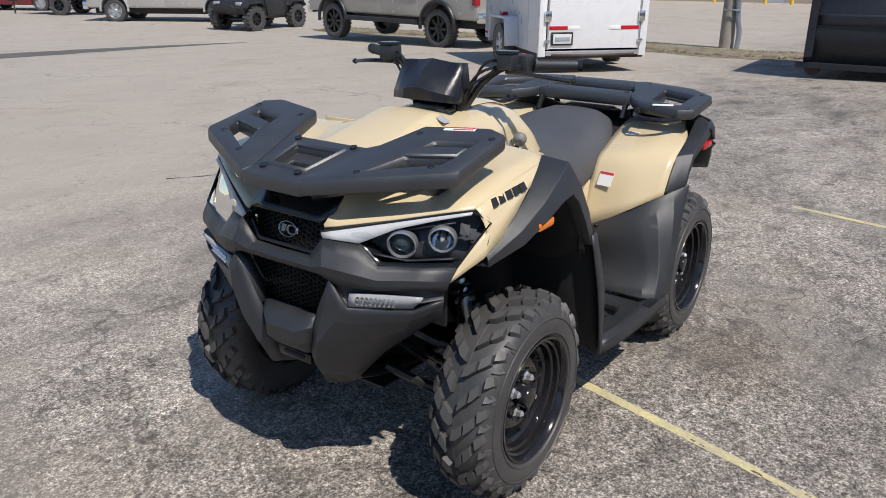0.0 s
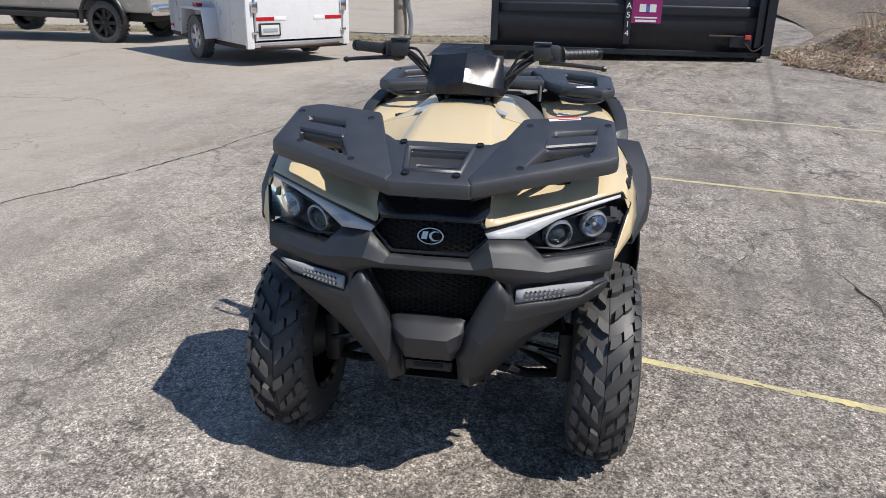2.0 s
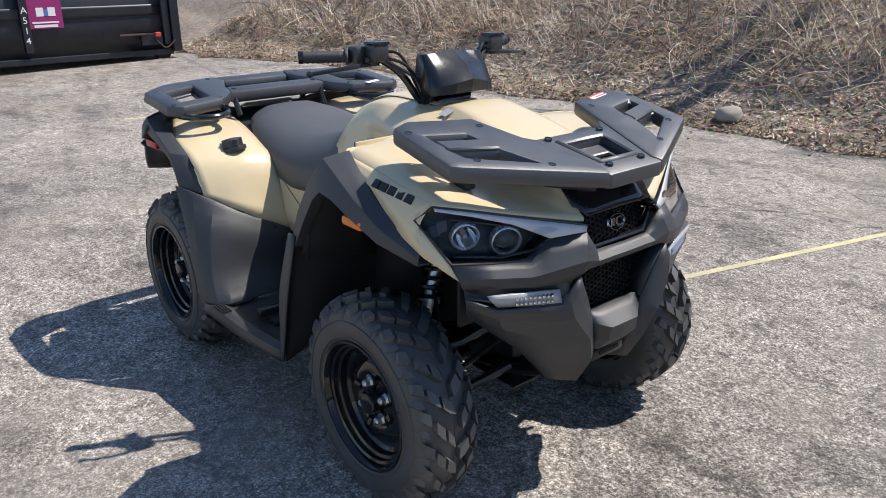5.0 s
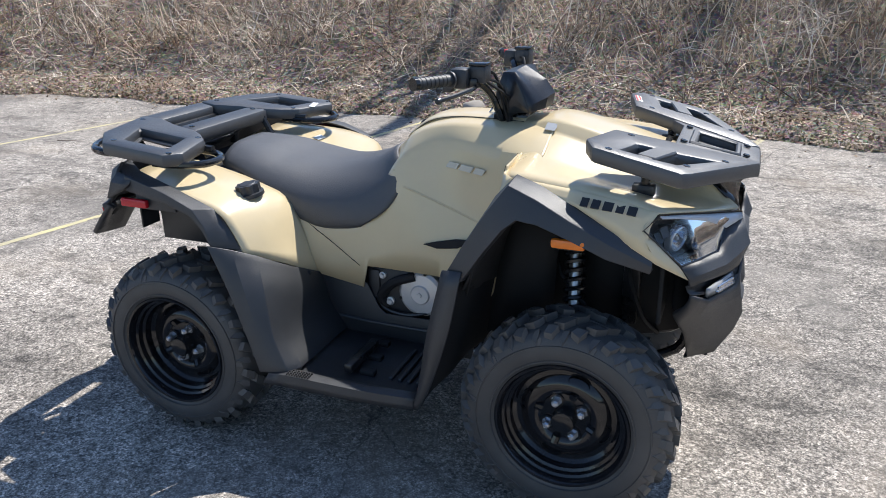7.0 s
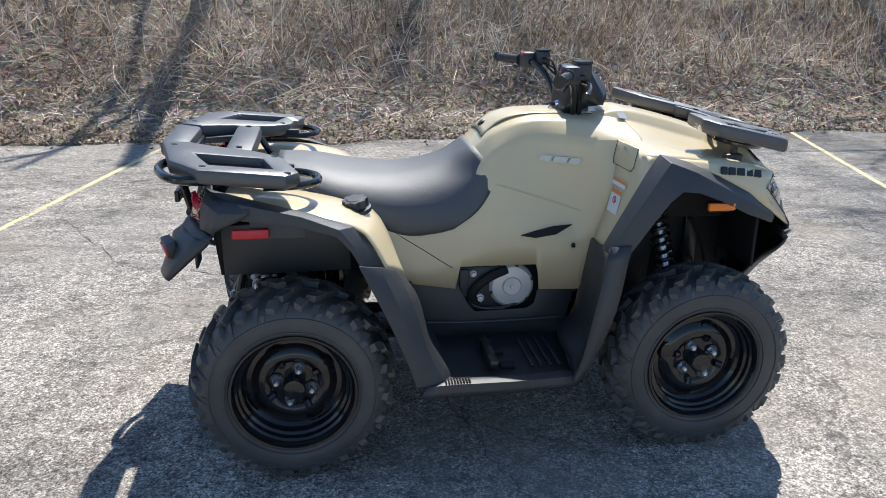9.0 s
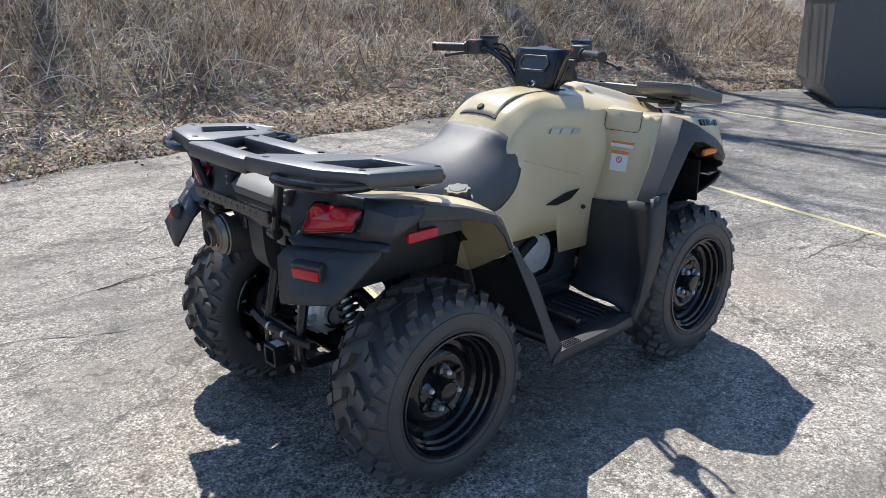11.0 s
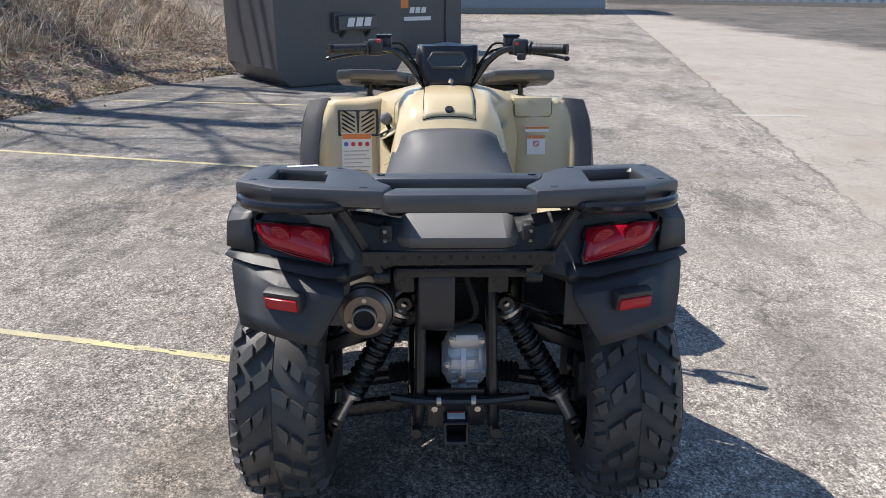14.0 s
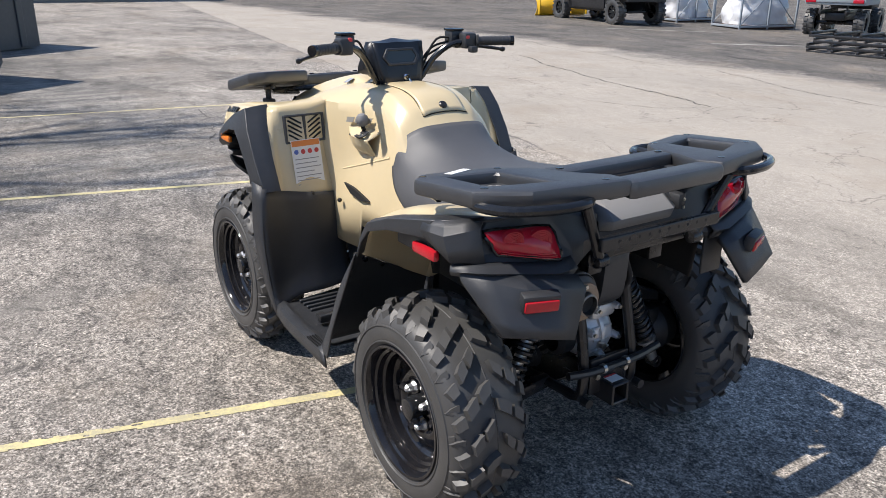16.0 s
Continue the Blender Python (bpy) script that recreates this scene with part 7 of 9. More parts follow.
# -- tail --
def build_tail():
    rows = [[(-0.850, 0, 0.868), (-0.855, 0.140, 0.868), (-0.858, 0.215, 0.885), (-0.862, 0.330, 0.895), (-0.845, 0.455, 0.885), (-0.800, 0.535, 0.862)],
            [(-0.882, 0, 0.842), (-0.885, 0.145, 0.842), (-0.880, 0.235, 0.868), (-0.874, 0.310, 0.872), (-0.852, 0.470, 0.868), (-0.815, 0.545, 0.842)],
            [(-0.900, 0, 0.800), (-0.902, 0.150, 0.800), (-0.908, 0.245, 0.800), (-0.900, 0.310, 0.800), (-0.866, 0.465, 0.806), (-0.835, 0.552, 0.800)],
            [(-0.880, 0, 0.760), (-0.882, 0.150, 0.760), (-0.935, 0.255, 0.752), (-0.938, 0.320, 0.755), (-0.895, 0.470, 0.775), (-0.845, 0.552, 0.778)],
            [(-0.840, 0, 0.745), (-0.840, 0.150, 0.745), (-0.930, 0.260, 0.735), (-0.930, 0.330, 0.738), (-0.885, 0.465, 0.758), (-0.835, 0.540, 0.765)]]
    t = skin(rows, 2, 2, False, False)
    t = whole(t)
    tail = part("tail_panel", t, PLASTIC, ATV, "satin black tail panel", thick=0.006, angle=14)
    corner = skin([[(-0.850, 0.468, 0.892), (-0.800, 0.545, 0.882), (-0.73, 0.556, 0.874)], [(-0.868, 0.494, 0.872), (-0.818, 0.560, 0.852), (-0.74, 0.574, 0.852)], [(-0.880, 0.485, 0.790), (-0.842, 0.560, 0.797), (-0.76, 0.572, 0.836)]], 2, 2, False, False)
    pair("tail_corner", corner, PLASTIC, tail, "matt black tail corner", thick=0.008, angle=14)
    rib = skin([[(-0.925, 0.258, 0.778), (-0.925, 0.320, 0.775), (-0.880, 0.480, 0.792), (-0.840, 0.556, 0.788)], [(-0.955, 0.260, 0.758), (-0.955, 0.322, 0.756), (-0.905, 0.490, 0.774), (-0.850, 0.566, 0.778)], [(-0.935, 0.262, 0.730), (-0.935, 0.325, 0.732), (-0.885, 0.478, 0.752), (-0.835, 0.550, 0.762)]], 2, 2, False, False)
    pair("lower_rib", rib, PLASTIC, tail, thick=0.006, angle=14)
    # recessed grey plate area in the middle, with two raised shoulders
    pl = whole(skin([[(-0.858, 0.0, 0.886), (-0.858, 0.104, 0.886), (-0.852, 0.132, 0.872)], [(-0.920, 0.0, 0.840), (-0.920, 0.112, 0.840), (-0.900, 0.142, 0.836)], [(-0.912, 0.0, 0.815), (-0.912, 0.108, 0.815), (-0.895, 0.136, 0.815)]], 1, 1, False, False))
    part("plate_mount", pl, PLATEGREY, tail, "flat grey number-plate mount", thick=0.008, angle=14)
    for sd in (1, -1):
        part("mount_shoulder", box(-0.885, 0.168 * sd, 0.846, 0.045, 0.030, 0.044, 0.008), PLASTIC, tail)
        for k in range(2):
            part("mount_screw", lathe([(0.0, 0.003), (0.0045, 0.0025), (0.005, -0.002)], 10, "x").move(pose(-0.908, 0.172 * sd, 0.852 - 0.022 * k, 0, 0, 180)), ZINC, tail)
    # tail lamps
    for sd in (1, -1):
        r = [[(-0.864, 0.482, 0.864), (-0.884, 0.400, 0.864), (-0.892, 0.305, 0.856)], [(-0.882, 0.470, 0.836), (-0.908, 0.392, 0.832), (-0.918, 0.300, 0.822)], [(-0.880, 0.450, 0.806), (-0.910, 0.380, 0.798), (-0.932, 0.296, 0.780)]]
        lamp = part("tail_light", sided(skin(r, 3, 3), sd), TAIL, ATV, "red angular tail light with round inner lenses", thick=0.006)
        for (y, z), q in zip(((0.420, 0.840), (0.345, 0.832)), (0.028, 0.031)):
            x = -0.893 - 0.14 * (0.42 - y)
            rings = [(0.0, 0.003)]
            for k in range(6):
                f = 0.22 + 0.14 * k
                rings += [(q * (f - 0.03), 0.0026 - 0.0004 * k), (q * f, 0.0042 - 0.0004 * k), (q * (f + 0.03), 0.0026 - 0.0004 * k)]
            part("inner_lens", lathe(rings + [(q * 1.02, -0.010)], 28, "x").move(pose(x - 0.008, y * sd, z, 0, 12, 180 - 20 * sd)), TAIL, lamp)
        for k in range(3):
            streak = tube([(-0.885 - 0.002 * k, 0.455 - 0.004 * k, 0.822 - 0.006 * k), (-0.912 - 0.003 * k, 0.385, 0.808 - 0.005 * k), (-0.932, 0.305, 0.792 - 0.004 * k)], 0.0014, 5, n=2)
            part("lens_line", sided(streak, sd), TAIL, lamp)
        rim = tube([r[0][0], r[0][1], r[0][2], r[1][2], r[2][2], r[2][1], r[2][0], r[1][0]], 0.005, 6, closed=True, n=2)
        part("lamp_rim", sided(rim, sd), GLOSS, lamp)
    # mud flaps with reflectors
    flap = [[(-0.846, 0.538, 0.778), (-0.925, 0.415, 0.760), (-0.960, 0.268, 0.740)],
            [(-0.866, 0.545, 0.757), (-0.960, 0.420, 0.735), (-0.992, 0.266, 0.716)],
            [(-0.925, 0.528, 0.702), (-0.982, 0.418, 0.682), (-1.010, 0.297, 0.664)],
            [(-0.982, 0.507, 0.648), (-1.006, 0.418, 0.628), (-1.028, 0.328, 0.612)]]
    for sd in (1, -1):
        fl = part("rear_flap", sided(skin(flap, 2, 2, False, False), sd), PLASTIC, ATV, "angular matt black rear mud flap", thick=0.014, angle=14)
        turn = pose(-0.984, 0.402 * sd, 0.710, 0, -12, -20 * sd)
        part("reflector_base", box(0, 0, 0.004, 0.030, 0.094, 0.046, 0.005, turn), PLASTIC, fl)
        part("reflector", box(-0.014, 0, 0.0, 0.014, 0.084, 0.030, 0.004, turn), RED, fl, "red rectangular reflector")
        part("fastener", lathe([(0.0, 0.005), (0.006, 0.004), (0.007, -0.003)], 10, "x").move(pose(-0.80, 0.560 * sd, 0.850, 0, 0, 110 * sd)), STEEL, fl)
        part("flap_link", box(-0.925, 0.30 * sd, 0.68, 0.008, 0.085, 0.12, 0.002), PLASTIC, fl)
        # side reflector on its bracket, and amber lamp at the front
        part("side_reflector_bracket", box(-0.665, 0.545 * sd, 0.800, 0.15, 0.012, 0.056, 0.004), PLASTIC, ATV)
        sr = box(-0.738, 0.560 * sd, 0.793, 0.102, 0.018, 0.029, 0.0075)
        part("side_reflector", sr, RED, ATV, "red side reflector")
        part("side_marker", box(0.638, 0.568 * sd, 0.828, 0.088, 0.018, 0.026, 0.008), AMBER, ATV, "amber side marker lamp")
        part("marker_bracket", box(0.638, 0.545 * sd, 0.822, 0.07, 0.03, 0.03, 0.006), DEEP, ATV)


build_tail()


# -- running gear --
def helix(p, q, r, turns, wire):
    p, q = Vector(p), Vector(q)
    d = (q - p).normalized()
    a = d.orthogonal().normalized()
    b = d.cross(a)
    n = int(turns * 14)
    pts = [p.lerp(q, i / n) + (a * math.cos(2 * math.pi * turns * i / n) + b * math.sin(2 * math.pi * turns * i / n)) * r for i in range(n + 1)]
    return tube(pts, wire, 6, n=1)


def build_shock(top, bottom, sd, spring_material, turns=9):
    t, b = Vector(top), Vector(bottom)
    t.y *= sd
    b.y *= sd
    d = b - t
    s = part("shock_absorber", tube([t, t + d * 0.72], 0.018, 12, n=1), SHAFT, ATV, "coil-over shock absorber")
    part("spring", helix(t + d * 0.09, t + d * 0.73, 0.029, turns, 0.0072), spring_material, s)
    part("shaft", tube([t + d * 0.72, b], 0.017, 12, n=1), SHAFT, s)
    for f in (0.075, 0.74):
        part("spring_seat", tube([t + d * (f - 0.014), t + d * (f + 0.014)], 0.032, 16, n=1), SHAFT, s)
    for q in (t, b):
        part("eye", lathe([(0.009, -0.018), (0.020, -0.018), (0.020, 0.018), (0.009, 0.018)], 14, "x").move(Matrix.Translation(q)), STEEL, s)


def build_gear():
    for sd in (1, -1):
        build_shock((-0.735, 0.135, 0.600), (-0.735, 0.336, 0.235), sd, SPRING, 12)
        build_shock((0.585, 0.195, 0.790), (0.620, 0.340, 0.440), sd, SPRING, 9)
        # A-arms and half shafts
        for x0, z0, z1, w in ((-0.690, 0.285, 0.252, 0.020), (-0.525, 0.285, 0.252, 0.018), (-0.670, 0.540, 0.445, 0.021), (-0.54, 0.540, 0.445, 0.018)):
            arm = plate([(0.105, z0 - w), (0.25, z0 * 0.45 + z1 * 0.55 - w - 0.004), (0.372, z1 - w), (0.372, z1 + w * 0.7), (0.25, z0 * 0.45 + z1 * 0.55 + w), (0.105, z0 + w)], (), 0.030, 0.006, 2)
            part("control_arm", sided(arm.move(frame_at((x0, 0, 0), (0, 1, 0), (0, 0, 1))), sd), STEEL, ATV)
        for x, z0, z1 in ((0.645, 0.32, 0.24), (0.645, 0.50, 0.40)):
            for dx in (-0.16, 0.12):
                part("control_arm", tube([(x + dx, 0.12 * sd, z0), (x + dx * 0.5, 0.26 * sd, z1 + 0.02), (x, 0.37 * sd, z1)], 0.015, 8, n=2), STEEL, ATV)
        for x in (0.645, -0.645):
            part("half_shaft", tube([(x, 0.06 * sd, 0.35), (x, 0.38 * sd, 0.302)], 0.014, 10, n=1), STEEL, ATV)
            folds = [(0.030 - 0.001 * k + (0.009 if k % 2 else 0.0), 0.104 + 0.007 * k) for k in range(13)]
            part("shaft_boot", sided(lathe(folds, 18, "y"), sd).move(Matrix.Translation((x, 0, 0.345))), DEEP, ATV)
            part("boot_collar", sided(lathe([(0.0, 0.040), (0.046, 0.040), (0.050, 0.046), (0.050, 0.084), (0.044, 0.092), (0.034, 0.100)], 24, "y"), sd).move(Matrix.Translation((x - (0.06 if x < 0 else 0.0), 0, 0.415 if x < 0 else 0.345))), DEEP, ATV)
            part("hub_carrier", box(x, 0.375 * sd, 0.31, 0.09, 0.05, 0.17, 0.014), CAST, ATV)
        part("tie_rod", tube([(0.73, 0.08 * sd, 0.41), (0.74, 0.36 * sd, 0.34)], 0.009, 8, n=1), STEEL, ATV)
        part("frame_rail", tube([(-0.76, 0.090 * sd, 0.74), (-0.805, 0.092 * sd, 0.56), (-0.845, 0.098 * sd, 0.31), (-0.72, 0.11 * sd, 0.285), (-0.2, 0.13 * sd, 0.265), (0.5, 0.13 * sd, 0.275), (0.86, 0.10 * sd, 0.33), (0.93, 0.10 * sd, 0.46), (0.90, 0.11 * sd, 0.70)], 0.0155, 10), STEEL, ATV)
        part("upper_rail", tube([(-0.86, 0.10 * sd, 0.735), (-0.55, 0.12 * sd, 0.73), (-0.2, 0.14 * sd, 0.64), (0.3, 0.13 * sd, 0.78), (0.8, 0.12 * sd, 0.78)], 0.0155, 10), STEEL, ATV)
        part("brake_hose", tube([(0.52, 0.16 * sd, 0.75), (0.56, 0.26 * sd, 0.62), (0.70, 0.34 * sd, 0.50), (0.66, 0.37 * sd, 0.38)], 0.006, 6), DEEP, ATV)
        part("wire_loom", tube([(0.72, 0.15 * sd, 0.72), (0.76, 0.24 * sd, 0.62), (0.80, 0.22 * sd, 0.50), (0.84, 0.14 * sd, 0.42)], 0.008, 6), DEEP, ATV)
        part("toe_bolt", tube([(-0.86, 0.105 * sd, 0.288), (-0.885, 0.105 * sd, 0.288)], 0.014, 10, n=1), STEEL, ATV)
        part("inner_fender", sided(skin([[(0.60, 0.175, 0.84), (0.76, 0.150, 0.84), (0.92, 0.150, 0.80)], [(0.58, 0.165, 0.42), (0.76, 0.145, 0.40), (0.90, 0.130, 0.44)]], 2, 2, False, False), sd), DEEP, ATV, thick=0.004)
        # bracket blocks seen in the front wheel opening
        part("frame_plate", box(0.755, 0.165 * sd, 0.60, 0.05, 0.02, 0.30, 0.004), STEEL, ATV)
        part("splash_plate", box(0.86, 0.30 * sd, 0.655, 0.012, 0.22, 0.17, 0.004), DEEP, ATV)
        part("coolant_bottle", box(0.50, 0.23 * sd, 0.70, 0.08, 0.06, 0.12, 0.02), DEEP, ATV)
    part("engine", box(0.02, 0, 0.44, 0.46, 0.33, 0.30, 0.03), CAST, ATV)
    part("cylinder", box(0.10, 0, 0.66, 0.22, 0.22, 0.2, 0.03), CAST, ATV)
    part("skid_plate", box(0.05, 0, 0.262, 1.5, 0.27, 0.008, 0.002), STEEL, ATV)
    part("air_box", box(-0.40, 0, 0.66, 0.36, 0.36, 0.16, 0.03), DEEP, ATV)
    part("rear_tray", box(-0.70, 0, 0.80, 0.34, 0.46, 0.05, 0.01), DEEP, ATV)
    part("front_differential", box(0.645, 0, 0.36, 0.18, 0.16, 0.13, 0.03), CAST, ATV)
    part("radiator", box(0.90, 0, 0.64, 0.05, 0.30, 0.28, 0.01), DEEP, ATV)
    part("nose_box", box(0.74, 0, 0.78, 0.36, 0.40, 0.20, 0.02), DEEP, ATV)
    # rear gear case with ribs
    case = part("rear_gear_case", lathe([(0.0, 0.066), (0.040, 0.066), (0.048, 0.058), (0.066, 0.050), (0.074, 0.036), (0.076, 0.0), (0.074, -0.030), (0.064, -0.046), (0.046, -0.054), (0.040, -0.066), (0.0, -0.066)], 32, "y").move(Matrix.Translation((-0.715, -0.030, 0.425)) @ Matrix.Diagonal((1.0, 1.0, 1.06, 1))), ALLOY, ATV, "grey cast rear gear case")
    part("case_flange", lathe([(0.070, 0.008), (0.084, 0.007), (0.084, -0.007), (0.070, -0.008)], 32, "y").move(Matrix.Translation((-0.715, -0.022, 0.425)) @ Matrix.Diagonal((1.0, 1.0, 1.06, 1))), ALLOY, case)
    part("case_housing", box(-0.745, -0.030, 0.505, 0.085, 0.095, 0.045, 0.014), ALLOY, case)
    for k in range(7):
        a = math.radians(105 + 26 * k)
        part("case_rib", tube([(-0.715 + 0.077 * math.cos(a), -0.062, 0.425 + 0.082 * math.sin(a)), (-0.715 + 0.077 * math.cos(a), 0.010, 0.425 + 0.082 * math.sin(a))], 0.004, 6, n=1), ALLOY, case)
    for y, z in ((0.010, 0.520), (-0.070, 0.518), (0.022, 0.448), (-0.078, 0.420), (-0.020, 0.372)):
        part("case_boss", lathe([(0.0, 0.016), (0.008, 0.016), (0.011, 0.010), (0.012, -0.012)], 12, "x").move(pose(-0.788, y, z, 0, 0, 180)), ALLOY, case)
        part("case_bolt", tube([(-0.800, y, z), (-0.812, y, z)], 0.006, 6, n=1), ZINC, case)
    part("drain_plug", tube([(-0.79, -0.015, 0.405), (-0.812, -0.015, 0.405)], 0.011, 6, n=1), ZINC, case)
    # hitch
    hitch = part("hitch", box(-0.845, 0, 0.345, 0.014, 0.15, 0.11, 0.004), STEEL, ATV, "black receiver hitch with a white and red label")
    rec = plate([(-0.033, -0.033), (0.033, -0.033), (0.033, 0.033), (-0.033, 0.033)], [[(-0.025, -0.025), (0.025, -0.025), (0.025, 0.025), (-0.025, 0.025)]], 0.10, 0.003, 1).move(frame_at((-0.905, 0, 0.300), (0, -1, 0), (0, 0, 1)))
    part("receiver", rec, STEEL, hitch)
    part("receiver_back", box(-0.845, 0, 0.30, 0.006, 0.05, 0.05), DEEP, hitch)
    part("hitch_label", box(-0.868, 0.0, 0.3348, 0.04, 0.046, 0.001), WHITE, hitch, "white label", smooth=False)
    part("label_stripe", box(-0.854, 0.0, 0.3358, 0.010, 0.044, 0.001), REDINK, hitch, smooth=False)
    part("cross_tube", tube([(-0.86, 0.17, 0.385), (-0.87, 0.08, 0.378), (-0.87, -0.08, 0.378), (-0.86, -0.19, 0.385)], 0.012, 8), STEEL, hitch)
    for y in (0.045, -0.045):
        part("clamp", tube([(-0.87, y - 0.006, 0.378), (-0.87, y + 0.006, 0.378)], 0.0145, 10, n=1), ZINC, hitch)
        part("hitch_bolt", tube([(-0.85, y * 1.25, 0.35), (-0.866, y * 1.25, 0.35)], 0.009, 6, n=1), ZINC, hitch)
    part("rear_splash_flap", skin([[(-0.80, 0.088, 0.755), (-0.888, 0.088, 0.755), (-0.888, 0.010, 0.755), (-0.80, 0.010, 0.755)], [(-0.80, 0.088, 0.62), (-0.878, 0.088, 0.62), (-0.878, 0.010, 0.615), (-0.80, 0.010, 0.615)], [(-0.80, 0.084, 0.572), (-0.848, 0.084, 0.575), (-0.848, 0.014, 0.572), (-0.80, 0.014, 0.57)]], 2, 3, False, True), PLASTIC, ATV, thick=0.012)
    part("lower_plate", box(-0.895, -0.02, 0.748, 0.03, 0.34, 0.024, 0.004), STEEL, ATV)
    for y in (-0.10, 0.13):
        part("bracket_tab", box(-0.885, y, 0.72, 0.01, 0.05, 0.06, 0.003), STEEL, ATV)
    part("rear_hose", tube([(-0.84, -0.02, 0.72), (-0.85, -0.05, 0.62), (-0.80, -0.01, 0.57), (-0.78, 0.03, 0.56)], 0.008, 8), DEEP, ATV)
    # exhaust
    ex = part("muffler", lathe([(0.0, -0.945), (0.052, -0.943), (0.064, -0.930), (0.066, -0.90), (0.066, -0.60), (0.058, -0.56), (0.030, -0.53)], 36, "x").move(Matrix.Translation((0, 0.222, 0.655))), MUFFLER, ATV, "brushed steel muffler with a round outlet")
    part("muffler_band", lathe([(0.067, -0.925), (0.070, -0.922), (0.070, -0.905), (0.067, -0.902)], 36, "x").move(Matrix.Translation((0, 0.222, 0.655))), MUFFLER, ex)
    part("end_plate", lathe([(0.030, -0.952), (0.050, -0.950), (0.053, -0.944)], 30, "x").move(Matrix.Translation((0, 0.222, 0.655))), RUST, ex)
    part("outlet", lathe([(0.030, -0.945), (0.030, -0.968), (0.0255, -0.970), (0.0245, -0.93), (0.0, -0.925)], 28, "x").move(Matrix.Translation((0, 0.222, 0.652))), MUFFLER, ex)
    part("outlet_dark", lathe([(0.0, -0.955), (0.018, -0.956), (0.0235, -0.958)], 24, "x").move(Matrix.Translation((0, 0.222, 0.652))), DEEP, ex)
    for k in range(3):
        a = math.radians(90 + 120 * k)
        part("end_bolt", tube([(-0.95, 0.222 + 0.042 * math.cos(a), 0.655 + 0.042 * math.sin(a)), (-0.957, 0.222 + 0.042 * math.cos(a), 0.655 + 0.042 * math.sin(a))], 0.006, 6, n=1), ZINC, ex)
    part("exhaust_pipe", tube([(-0.56, 0.222, 0.655), (-0.45, 0.20, 0.62), (-0.25, 0.17, 0.55), (0.0, 0.16, 0.52)], 0.024, 12), RUST, ex)


build_gear()


# -- labels, vents and the gear lever --
def block_letters(widths, h, gap, slant):
    """Plain slanted bars in the place of brand lettering."""
    out, x = [], 0.0
    total = sum(widths) + gap * (len(widths) - 1)
    for w in widths:
        a = x - total / 2
        out.append([(a, -h / 2), (a + w, -h / 2), (a + w + slant, h / 2), (a + slant, h / 2)])
        x += w + gap
    return out


